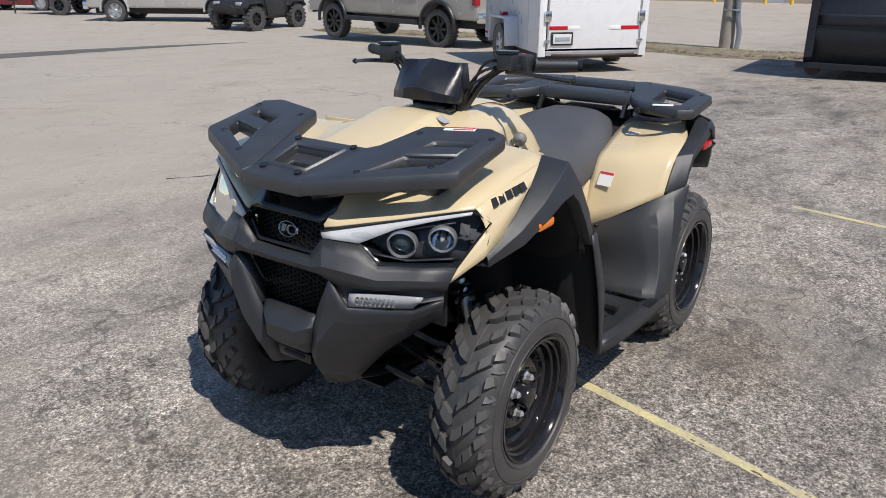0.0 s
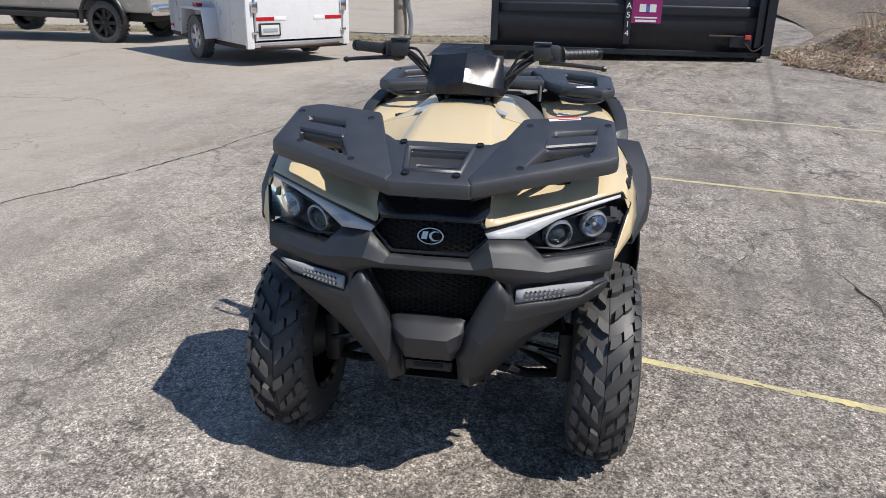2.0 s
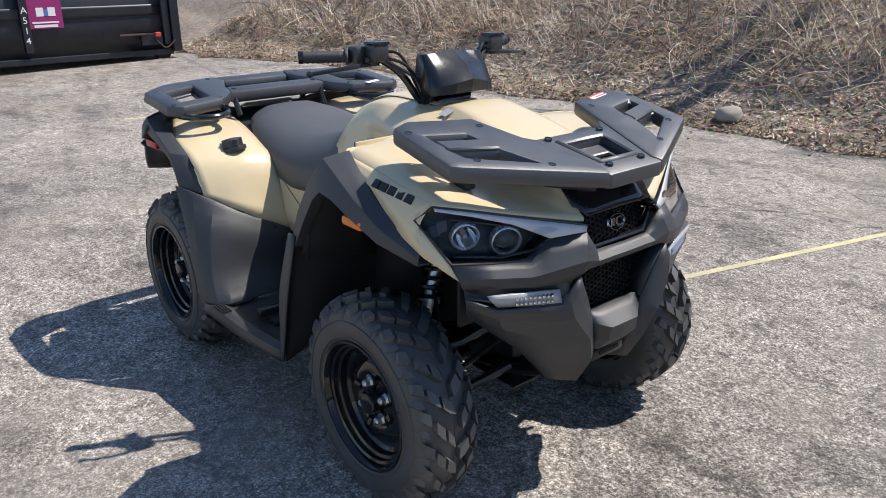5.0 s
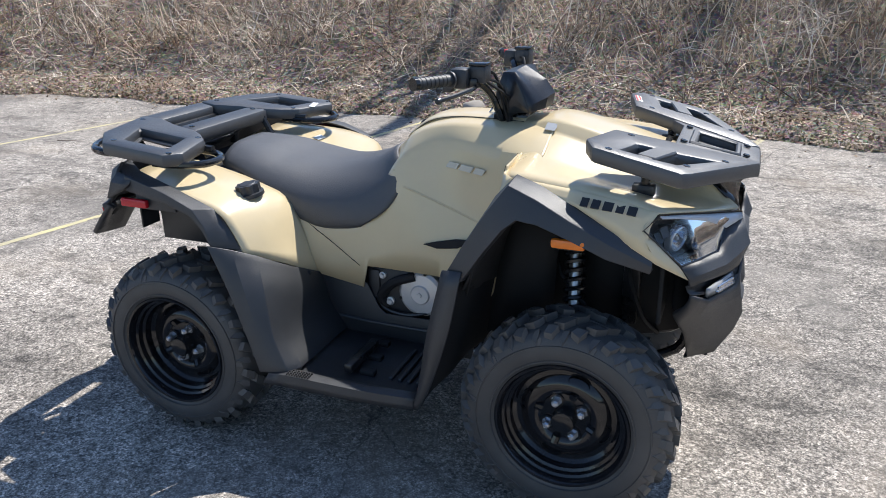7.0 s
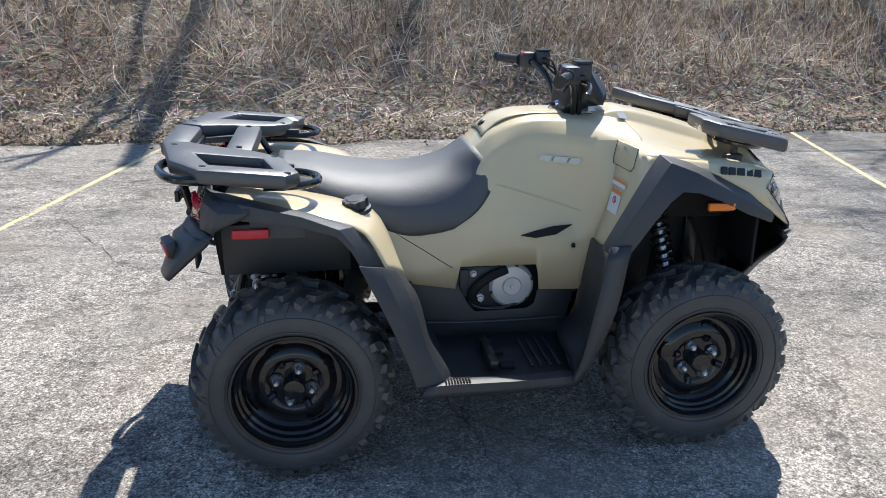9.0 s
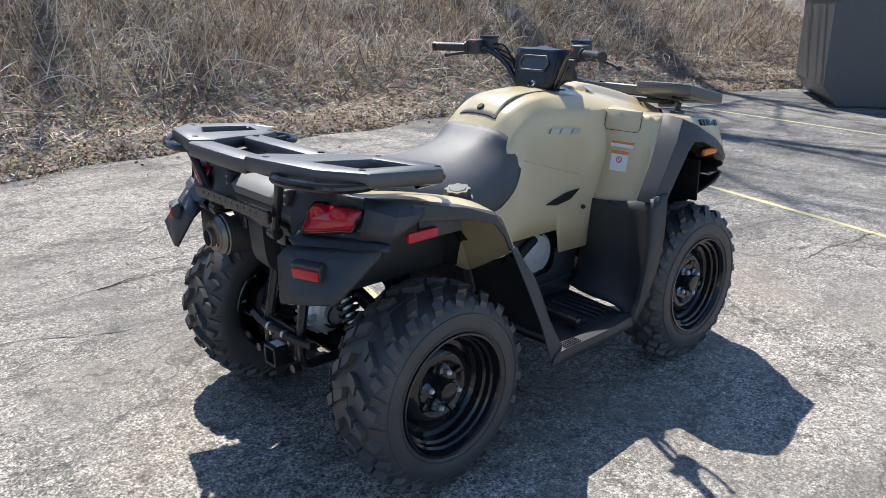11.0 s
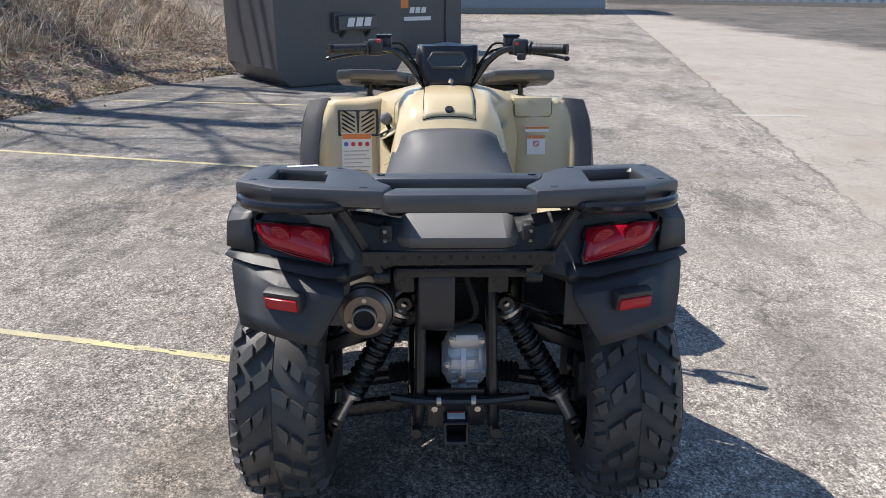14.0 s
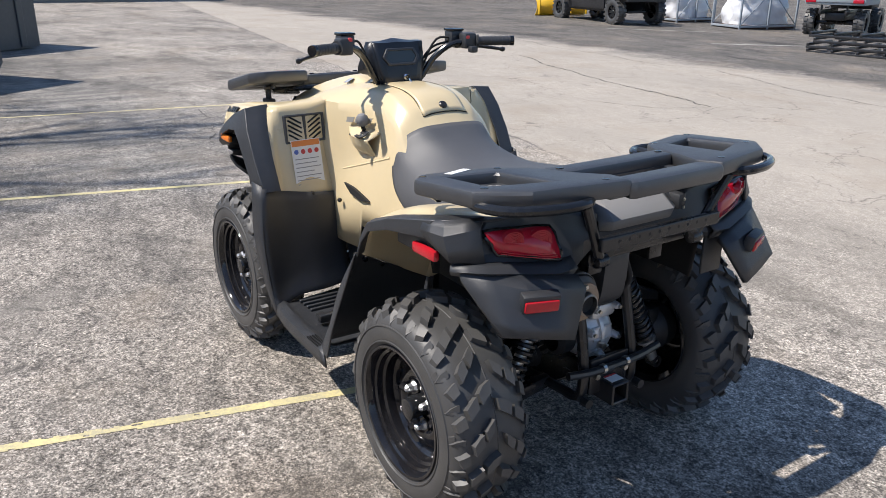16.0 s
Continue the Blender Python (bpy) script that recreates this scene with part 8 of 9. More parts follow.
def build_details():
    for sd in (1, -1):
        # five dark marks on the fender side
        m = frame_at((0.722, 0.5070 * sd, 0.9190), (-sd, 0.10, 0.13 * sd), (0, -0.70 * sd, 1))
        for pts in block_letters((0.019, 0.021, 0.025, 0.020, 0.023), 0.023, 0.008, 0.003):
            part("brand_mark", plate(pts, (), 0.008, 0.0).move(m), INK, ATV, smooth=False)
        # model marks on the tank side
        m = frame_at((0.235, (0.2155 if sd < 0 else 0.2190) * sd, 0.905 if sd < 0 else 0.925), (-sd, -0.24, 0.08 * sd), (0, -0.14 * sd, 1))
        for pts in block_letters((0.038, 0.044, 0.034), 0.019, 0.008, 0.010):
            part("model_mark", plate(pts, (), 0.0025, 0.0).move(m), SILVERINK, ATV, smooth=False)
    # louvred vent in the left knee panel
    vf = frame_at((0.412, 0.350, 0.880), (0, -1, 0), (0.12, 0, 1))
    vent = part("vent", plate([(-0.080, -0.052), (0.080, -0.052), (0.080, 0.052), (-0.080, 0.052)], [[(-0.070, -0.044), (-0.006, -0.044), (-0.006, 0.044), (-0.070, 0.044)], [(0.006, -0.044), (0.070, -0.044), (0.070, 0.044), (0.006, 0.044)]], 0.016, 0.003, 1).move(vf @ Matrix.Translation((0, 0, 0.010))), PLASTIC, ATV, "black louvred vent")
    part("vent_back", plate([(-0.07, -0.045), (0.07, -0.045), (0.07, 0.045), (-0.07, 0.045)], (), 0.003, 0).move(vf @ Matrix.Translation((0, 0, 0.003))), TAN, vent, smooth=False)
    for k in range(5):
        for s2 in (1, -1):
            part("louvre", plate([(-0.030, -0.003), (0.030, -0.003), (0.030, 0.003), (-0.030, 0.003)], (), 0.008, 0.001, 1).move(vf @ Matrix.Translation((0.038 * s2, -0.034 + 0.017 * k, 0.009)) @ Matrix.Rotation(0.55 * s2, 4, 'Z')), DEEP, vent, smooth=False)
    # warning labels
    lf = frame_at((0.381, 0.356, 0.750), (0.05, -1, 0), (0.2, 0, 1)) @ Matrix.Diagonal((1.22, 1.24, 1, 1))
    lab = part("warning_label", plate([(-0.048, -0.075), (0.048, -0.075), (0.048, 0.075), (-0.048, 0.075)], (), 0.001, 0).move(lf @ Matrix.Translation((0, 0, 0.005))), WHITE, ATV, "white warning label with an orange band and small pictograms", smooth=False)
    part("orange_band", plate([(-0.046, 0.056), (0.046, 0.056), (0.046, 0.073), (-0.046, 0.073)], (), 0.001, 0).move(lf @ Matrix.Translation((0, 0, 0.006))), ORANGE, lab, smooth=False)
    for k in range(4):
        part("pictogram", lathe([(0.0, 0.0), (0.0072, 0.0), (0.0072, -0.001)], 14, "z").move(lf @ Matrix.Translation((-0.034 + 0.0225 * k, 0.040, 0.0062))), REDINK if k else SIGNBLUE, lab, smooth=False)
    for k in range(7):
        w = (0.04, 0.036, 0.042, 0.030, 0.041, 0.038, 0.026)[k]
        part("text_bar", plate([(-0.042, -0.001), (-0.042 + 2 * w, -0.001), (-0.042 + 2 * w, 0.0015), (-0.042, 0.0015)], (), 0.0005, 0).move(lf @ Matrix.Translation((0, 0.018 - 0.0125 * k, 0.0062))), TEXTGREY, lab, smooth=False)
    rf = frame_at((0.3945, -0.352, 0.808), (0.05, -1, 0), (0.2, 0, 1))
    lab = part("warning_label", plate([(-0.036, -0.052), (0.036, -0.052), (0.036, 0.024), (-0.036, 0.024)], (), 0.001, 0).move(rf @ Matrix.Translation((0, 0, 0.006))), WHITE, ATV, "white warning label with a red prohibition ring", smooth=False)
    part("orange_band", plate([(-0.035, 0.010), (0.035, 0.010), (0.035, 0.023), (-0.035, 0.023)], (), 0.001, 0).move(rf @ Matrix.Translation((0, 0, 0.007))), ORANGE, lab, smooth=False)
    part("prohibition_ring", lathe([(0.0085, 0.0), (0.012, 0.0), (0.012, -0.001)], 20, "z").move(rf @ Matrix.Translation((0, -0.010, 0.0074))), REDINK, lab, smooth=False)
    part("ring_bar", plate([(-0.010, -0.0012), (0.010, -0.0012), (0.010, 0.0012), (-0.010, 0.0012)], (), 0.001, 0).move(rf @ Matrix.Translation((0, -0.010, 0.0074)) @ Matrix.Rotation(-0.8, 4, 'Z')), REDINK, lab, smooth=False)
    lab = part("warning_label", plate([(-0.048, 0.036), (0.048, 0.036), (0.048, 0.058), (-0.048, 0.058)], (), 0.001, 0).move(rf @ Matrix.Translation((0.004, 0, 0.008))), WHITE, ATV, "narrow white and orange label", smooth=False)
    part("orange_band", plate([(-0.047, 0.048), (0.047, 0.048), (0.047, 0.057), (-0.047, 0.057)], (), 0.001, 0).move(rf @ Matrix.Translation((0.004, 0, 0.009))), ORANGE, lab, smooth=False)
    # lid outline on the right knee panel
    lidm = frame_at((0.4235, -0.338, 0.938), (0.06, -1, 0), (0.18, 0, 1)) @ Matrix.Diagonal((1.1, 0.80, 1, 1))
    part("glove_lid", plate([(-0.060, -0.046), (0.056, -0.046), (0.066, -0.030), (0.066, 0.046), (-0.066, 0.046), (-0.066, -0.030)], (), 0.006, 0.003, 2).move(lidm @ Matrix.Translation((0, 0, 0.009))), TAN, ATV, "tan storage lid")
    part("lid_gap", tube([lidm @ Vector(q) for q in ((-0.068, 0.046, 0.009), (-0.068, -0.032, 0.009), (-0.060, -0.048, 0.009), (0.058, -0.048, 0.009), (0.068, -0.032, 0.009), (0.068, 0.046, 0.009))], 0.0010, 5, n=1), DEEP, ATV)
    # label on the left rear fender
    lab = part("warning_label", plate([(-0.030, -0.028), (0.030, -0.028), (0.030, 0.028), (-0.030, 0.028)], (), 0.001, 0).move(frame_at((-0.350, 0.318, 0.690), (0.13, 1, 0.0), (-0.46, 0.06, 0.88)) @ Matrix.Translation((0, 0, 0.024))), WHITE, ATV, "white label with a red band", smooth=False)
    part("red_band", plate([(-0.029, 0.018), (0.029, 0.018), (0.029, 0.027), (-0.029, 0.027)], (), 0.001, 0).move(frame_at((-0.350, 0.318, 0.690), (0.13, 1, 0.0), (-0.46, 0.06, 0.88)) @ Matrix.Translation((0, 0, 0.0252))), REDINK, lab, smooth=False)
    # dark stripe decal and pale label on the left rear fender
    for k in range(5):
        u = k / 4
        p = Vector((-0.394 - 0.088 * u, 0.357 + 0.114 * u, 0.766 + 0.042 * u + 0.010 * math.sin(math.pi * u)))
        part("brand_mark", box(0, 0, 0, 0.030 if k in (0, 4) else 0.024, 0.006 if k in (0, 4) else 0.010, 0.001, 0, frame_at(p, (-0.088, 0.114, 0.042), (0.55, 0.2, 0.6)) @ Matrix.Translation((0, 0, 0.007))), INK, ATV, smooth=False)
    part("warning_label", plate([(-0.024, -0.016), (0.024, -0.016), (0.024, 0.016), (-0.024, 0.016)], (), 0.001, 0).move(frame_at((-0.575, 0.312, 0.831), (0.18, 0.98, 0.05), (-0.97, 0.18, 0.2)) @ Matrix.Translation((0, 0, 0.006))), WHITE, ATV, "small pale label", smooth=False)
    # gear lever on the left of the tank
    gl = part("gear_lever", tube([(0.205, 0.205, 0.872), (0.196, 0.220, 0.905), (0.190, 0.226, 0.925)], 0.008, 8), STEEL, ATV, "black gear lever with a round knob on its gate")
    part("knob", lathe([(0.0, 0.024), (0.012, 0.022), (0.021, 0.012), (0.023, 0.0), (0.017, -0.014), (0.009, -0.020)], 20, "z").move(pose(0.188, 0.227, 0.932, -14, -8, 0)), PLATEGREY, gl)
    part("gate", plate([(-0.065, -0.016), (0.05, -0.022), (0.065, 0.0), (0.05, 0.022), (-0.065, 0.016)], [[(-0.045, -0.005), (0.045, -0.005), (0.045, 0.005), (-0.045, 0.005)]], 0.006, 0.002, 1).move(frame_at((0.205, 0.234, 0.884), (-1, 0.12, 0.1), (0, -0.9, 0.42))), PLASTIC, gl)
    ledge = skin([[(0.30, 0.196, 0.905), (0.22, 0.192, 0.905), (0.12, 0.192, 0.893)], [(0.29, 0.225, 0.892), (0.22, 0.252, 0.874), (0.13, 0.240, 0.868)], [(0.29, 0.225, 0.860), (0.22, 0.238, 0.830), (0.13, 0.222, 0.835)], [(0.29, 0.196, 0.83), (0.22, 0.196, 0.80), (0.13, 0.200, 0.80)]], 3, 2, True, False)
    part("lever_ledge", ledge, TAN, ATV, thick=0.004)


build_details()


# ---- parked vehicles and clutter round the yard ----
DARKRIM = surface("dark_alloy_rim", (0.025, 0.026, 0.028), 0.25, metal=0.5, vary=0.2)
BRIGHTRIM = surface("bright_alloy_rim", (0.55, 0.55, 0.56), 0.3, metal=0.7, vary=0.1)
BLACKPAINT = surface("black_body_plastic", (0.018, 0.018, 0.020), 0.4, vary=0.2, dust=0.15)
UNDERBODY = surface("dusty_underbody", (0.03, 0.029, 0.028), 0.85, vary=0.3)
PLATEFACE = surface("pale_plate", (0.62, 0.63, 0.60), 0.4, vary=0.05)


def heading(x, y, direction, z=None):
    """A pose on the ground whose x runs ahead along direction."""
    return Matrix.Translation((x, y, ground_z(x, y) if z is None else z)) @ Matrix.Rotation(math.atan2(direction[1], direction[0]), 4, 'Z')


def road_wheel(owner, x, y, z, radius, width, rim, spokes, rim_mat, lugs=0):
    """A wheel whose open face looks along its own +y: hub, tyre and spoked rim."""
    out = 1 if y > 0 else -1
    hub = part("wheel", lathe([(0.0, -width * 0.3), (rim * 0.3, -width * 0.3), (rim * 0.3, width * 0.3), (rim * 0.22, width * 0.36), (0.0, width * 0.37)], 20), rim_mat, owner)
    hub.matrix_local = Matrix.Translation((x, y, z)) @ (Matrix.Identity(4) if out > 0 else Matrix.Rotation(math.pi, 4, 'Z'))
    w = width / 2
    prof = [(rim, -w * 0.8), (rim + 0.03, -w * 0.95), (radius * 0.86, -w), (radius * 0.97, -w * 0.86), (radius, -w * 0.6), (radius, w * 0.6),
            (radius * 0.97, w * 0.86), (radius * 0.86, w), (rim + 0.03, w * 0.95), (rim, w * 0.8)]
    s = lathe(prof, 44)
    n = lugs or 30
    for i in range(n):
        a = 2 * math.pi * (i + 0.5) / n
        for sd in (-1, 1):
            m = Matrix.Rotation(a + sd * 0.25 * math.pi / n, 4, 'Y') @ Matrix.Translation((radius, sd * w * 0.62, 0))
            s.join(box(0, 0, 0, 0.05 if lugs else 0.022, w * 0.7, radius * 3.6 / n, 0.0, m))
    part("tyre", s, RUBBER, hub)
    r = lathe([(rim, -w * 0.7), (rim * 1.02, w * 0.82), (rim * 0.97, w * 0.86), (rim * 0.92, w * 0.5), (rim * 0.90, -w * 0.5)], 40)
    for i in range(spokes):
        m = Matrix.Rotation(2 * math.pi * i / spokes, 4, 'Y')
        wide = 0.035 if spokes > 7 else 0.02
        for sd in ((0,) if spokes > 7 else (-1, 1)):
            r.join(skin([[m @ Vector((rim * 0.2, w * 0.62, sd * rim * 0.06 - wide)), m @ Vector((rim * 0.2, w * 0.62, sd * rim * 0.06 + wide))],
                         [m @ Vector((rim * 0.93, w * 0.70, sd * rim * 0.15 - wide)), m @ Vector((rim * 0.93, w * 0.70, sd * rim * 0.15 + wide))],
                         [m @ Vector((rim * 0.93, w * 0.35, sd * rim * 0.15 + wide)), m @ Vector((rim * 0.93, w * 0.35, sd * rim * 0.15 - wide))]], 1, 1, False, False))
    r.join(lathe([(rim * 0.91, -w * 0.1), (0.0, -w * 0.1)], 32))
    part("rim", r, rim_mat, hub)
    return hub


def arched(x0, x1, z0, z1, arches, top):
    """Side outline of a body: sill z0, arches (x, z, r) cut from below, then the top line points from front to back."""
    o = [(x0, z0)]
    for ax, az, r in sorted(arches):
        h = max(-0.99, min(0.99, (z0 - az) / r))
        a0 = math.asin(h)
        for i in range(15):
            a = math.pi - a0 + (2 * a0 - math.pi) * i / 14
            o.append((ax + r * math.cos(a), az + r * math.sin(a)))
    return o + [(x1, z0)] + list(top)


def side_plate(outline, y, thick, bev, lean=0.0, z_ref=0.0, holes=()):
    """A plate in the xz plane whose outer face lies at y, leaning inwards above z_ref."""
    sg = 1 if y > 0 else -1
    return plate(outline, holes, thick, bev, 2, lambda v: Vector((v.x, sg * (abs(y) + v.z - lean * max(0.0, v.y - z_ref)), v.y)))


def pickup(label, paint, at, base, rims, rim_mat, lift, side_step):
    truck = thing("pickup_truck", label, "pickup truck", "parked vehicles", at)
    R, W = (0.42, 0.99) if lift else (0.38, 0.94)
    sill = 0.62 if lift else 0.46
    zh = R - 0.02
    f, r = base, 0.0
    top = [(f + 1.0, sill + 0.75), (f + 0.9, sill + 0.83), (-1.15, sill + 0.83)]
    body = arched(-1.15, f + 1.0, sill, sill, [(r, zh + 0.06, R + 0.10), (f, zh + 0.06, R + 0.10)], top)
    s = plate(body, (), 2 * W, 0.05, 3, lambda v: Vector((v.x, (v.z + W) * (1 - 0.05 * max(0, v.y - sill - 0.35)), v.y)))
    part("body", s, paint, truck)
    part("underbody", box(f / 2, 0, sill + 0.05, f + 1.7, W * 1.35, 0.5, 0.03), UNDERBODY, truck)
    cab = [(f - 0.75, sill + 0.80), (f - 1.55, sill + 1.36), (1.15, sill + 1.38), (0.75, sill + 0.80)]
    part("cabin", plate(cab, (), 2 * W - 0.16, 0.06, 3, lambda v: Vector((v.x, (v.z + W - 0.08) * (1 - 0.22 * max(0, v.y - sill - 0.8)), v.y))), paint, truck)
    part("load_bed", box(-0.12, 0, sill + 0.80, 1.75, 1.5, 0.07, 0.01), UNDERBODY, truck)
    for sd in (-1, 1):
        win = [(f - 1.02, sill + 0.86), (f - 1.58, sill + 1.29), (1.28, sill + 1.30), (1.06, sill + 0.86)]
        part("side_window", side_plate(win, sd * (W - 0.055), 0.03, 0.006, 0.20, sill + 0.8), GLASS, truck)
        mid = (f - 0.62 + 0.55) / 2 + 0.05
        for x0, x1 in ((0.62, mid - 0.012), (mid + 0.012, f - 0.62)):
            d = part("door", side_plate([(x0, sill + 0.05), (x1, sill + 0.05), (x1, sill + 0.79), (x0, sill + 0.79)], sd * (W + 0.008), 0.02, 0.008), paint, truck)
            part("moulding", box((x0 + x1) / 2, sd * (W + 0.016), sill + 0.40, x1 - x0 - 0.05, 0.022, 0.055, 0.01), paint, d)
            part("door_handle", box(x0 + 0.14, sd * (W + 0.022), sill + 0.68, 0.18, 0.03, 0.035, 0.012), paint, d)
        for ax in (r, f):
            arc = [(ax + (R + 0.12) * math.cos(a), sd * (W + 0.012), zh + 0.06 + (R + 0.12) * math.sin(a)) for a in [(-0.15 + 3.44 * i / 14) for i in range(15)]]
            part("wheel_arch", tube(arc, 0.042, 8, n=1), BLACKPAINT if lift else paint, truck)
        if side_step:
            part("side_step", tube([(0.62, sd * (W + 0.06), sill - 0.10), (f - 0.6, sd * (W + 0.06), sill - 0.10)], 0.055, 10, n=1), BLACKPAINT, truck)
        part("tail_light", box(-1.11, sd * (W - 0.06), sill + 0.52, 0.13, 0.15, 0.40, 0.02), TAIL, truck)
        part("headlight", box(f + 0.90, sd * (W - 0.16), sill + 0.50, 0.2, 0.3, 0.24, 0.03), LEDWHITE, truck)
        for ax in (r, f):
            road_wheel(truck, ax, sd * (W - 0.13), zh, R, 0.28, 0.29 if lift else 0.25, rims, rim_mat)
    part("rear_bumper", box(-1.22, 0, sill + 0.06, 0.22, 1.86, 0.22, 0.04), CHROME, truck)
    part("front_bumper", box(f + 1.05, 0, sill + 0.08, 0.22, 1.86, 0.28, 0.05), CHROME, truck)
    part("grille", box(f + 1.0, 0, sill + 0.52, 0.05, 1.15, 0.32, 0.02), BLACKPAINT, truck)
    part("windscreen", skin([[(f - 0.74, -0.72, sill + 0.86), (f - 0.74, 0.72, sill + 0.86)], [(f - 1.47, -0.66, sill + 1.34), (f - 1.47, 0.66, sill + 1.34)]], 1, 1), GLASS, truck, thick=0.012)
    return truck


pickup("pewter lifted crew-cab pickup truck with dark spoked wheels", PEWTER, heading(-12.40, -9.02, (-0.6, -3.8)) @ Matrix.Translation((0, -0.85, 0)), 3.75, 8, DARKRIM, True, True)
pickup("silver pickup truck with bright alloy wheels and a chrome bumper", SILVER, heading(-16.1, -21.1, (1.93, -3.2)) @ Matrix.Translation((0, -0.80, 0)), 3.70, 6, BRIGHTRIM, False, False)


def saloon(at):
    car = thing("car", "maroon car with bright spoked wheels parked on the asphalt", "car", "parked vehicles", at)
    W = 0.86
    top = [(3.45, 0.62), (3.30, 0.80), (2.35, 0.95), (-0.75, 0.98), (-0.85, 0.70)]
    body = arched(-0.85, 3.45, 0.24, 0.24, [(0.0, 0.34, 0.38), (2.6, 0.34, 0.38)], top)
    part("body", plate(body, (), 2 * W, 0.05, 3, lambda v: Vector((v.x, (v.z + W) * (1 - 0.08 * max(0, v.y - 0.6)), v.y))), MAROON, car)
    part("underbody", box(1.3, 0, 0.42, 3.9, 1.15, 0.4, 0.03), UNDERBODY, car)
    part("cabin", plate([(2.3, 0.94), (1.5, 1.40), (0.25, 1.42), (-0.6, 0.97)], (), 1.46, 0.07, 3, lambda v: Vector((v.x, (v.z + 0.73) * (1 - 0.3 * max(0, v.y - 0.95)), v.y))), GLASS, car)
    for sd in (-1, 1):
        for x0, x1 in ((0.45, 1.22), (1.24, 2.12)):
            part("door", side_plate([(x0, 0.32), (x1, 0.32), (x1, 0.9), (x0, 0.9)], sd * (W + 0.006), 0.02, 0.008), MAROON, car)
        part("tail_light", box(-0.80, sd * 0.66, 0.72, 0.12, 0.3, 0.16, 0.02), TAIL, car)
        for ax in (0.0, 2.6):
            road_wheel(car, ax, sd * 0.74, 0.32, 0.325, 0.21, 0.22, 7, BRIGHTRIM)
    return car


saloon(heading(-15.9, -32.3, (0.5, -0.86)) @ Matrix.Translation((0, -0.74, 0)))


def flat_trailer(at):
    t = thing("utility_trailer", "low black utility trailer with wide dark wheels", "trailer", "trailers", at)
    part("bed_frame", box(0, 0, 0.62, 3.2, 1.3, 0.10, 0.02), BLACKPAINT, t)
    part("drawbar", tube([(1.5, 0.3, 0.58), (2.6, 0, 0.5)], 0.04, 8, n=1), BLACKPAINT, t)
    part("drawbar", tube([(1.5, -0.3, 0.58), (2.6, 0, 0.5)], 0.04, 8, n=1), BLACKPAINT, t)
    part("axle", tube([(0, -0.75, 0.38), (0, 0.75, 0.38)], 0.045, 8, n=1), RUSTY, t)
    part("mudguard", box(0, 0.80, 0.80, 0.9, 0.26, 0.04, 0.015), BLACKPAINT, t)
    part("mudguard", box(0, -0.80, 0.80, 0.9, 0.26, 0.04, 0.015), BLACKPAINT, t)
    part("jack_stand", tube([(2.4, 0, 0.55), (2.4, 0, 0.0)], 0.03, 8, n=1), RUSTY, t)
    for sd in (-1, 1):
        road_wheel(t, 0, sd * 0.78, 0.37, 0.38, 0.25, 0.20, 5, DARKRIM)
    return t


flat_trailer(heading(-15.0, -29.0, (0.5, -0.86)) @ Matrix.Translation((0, -0.5, 0)))


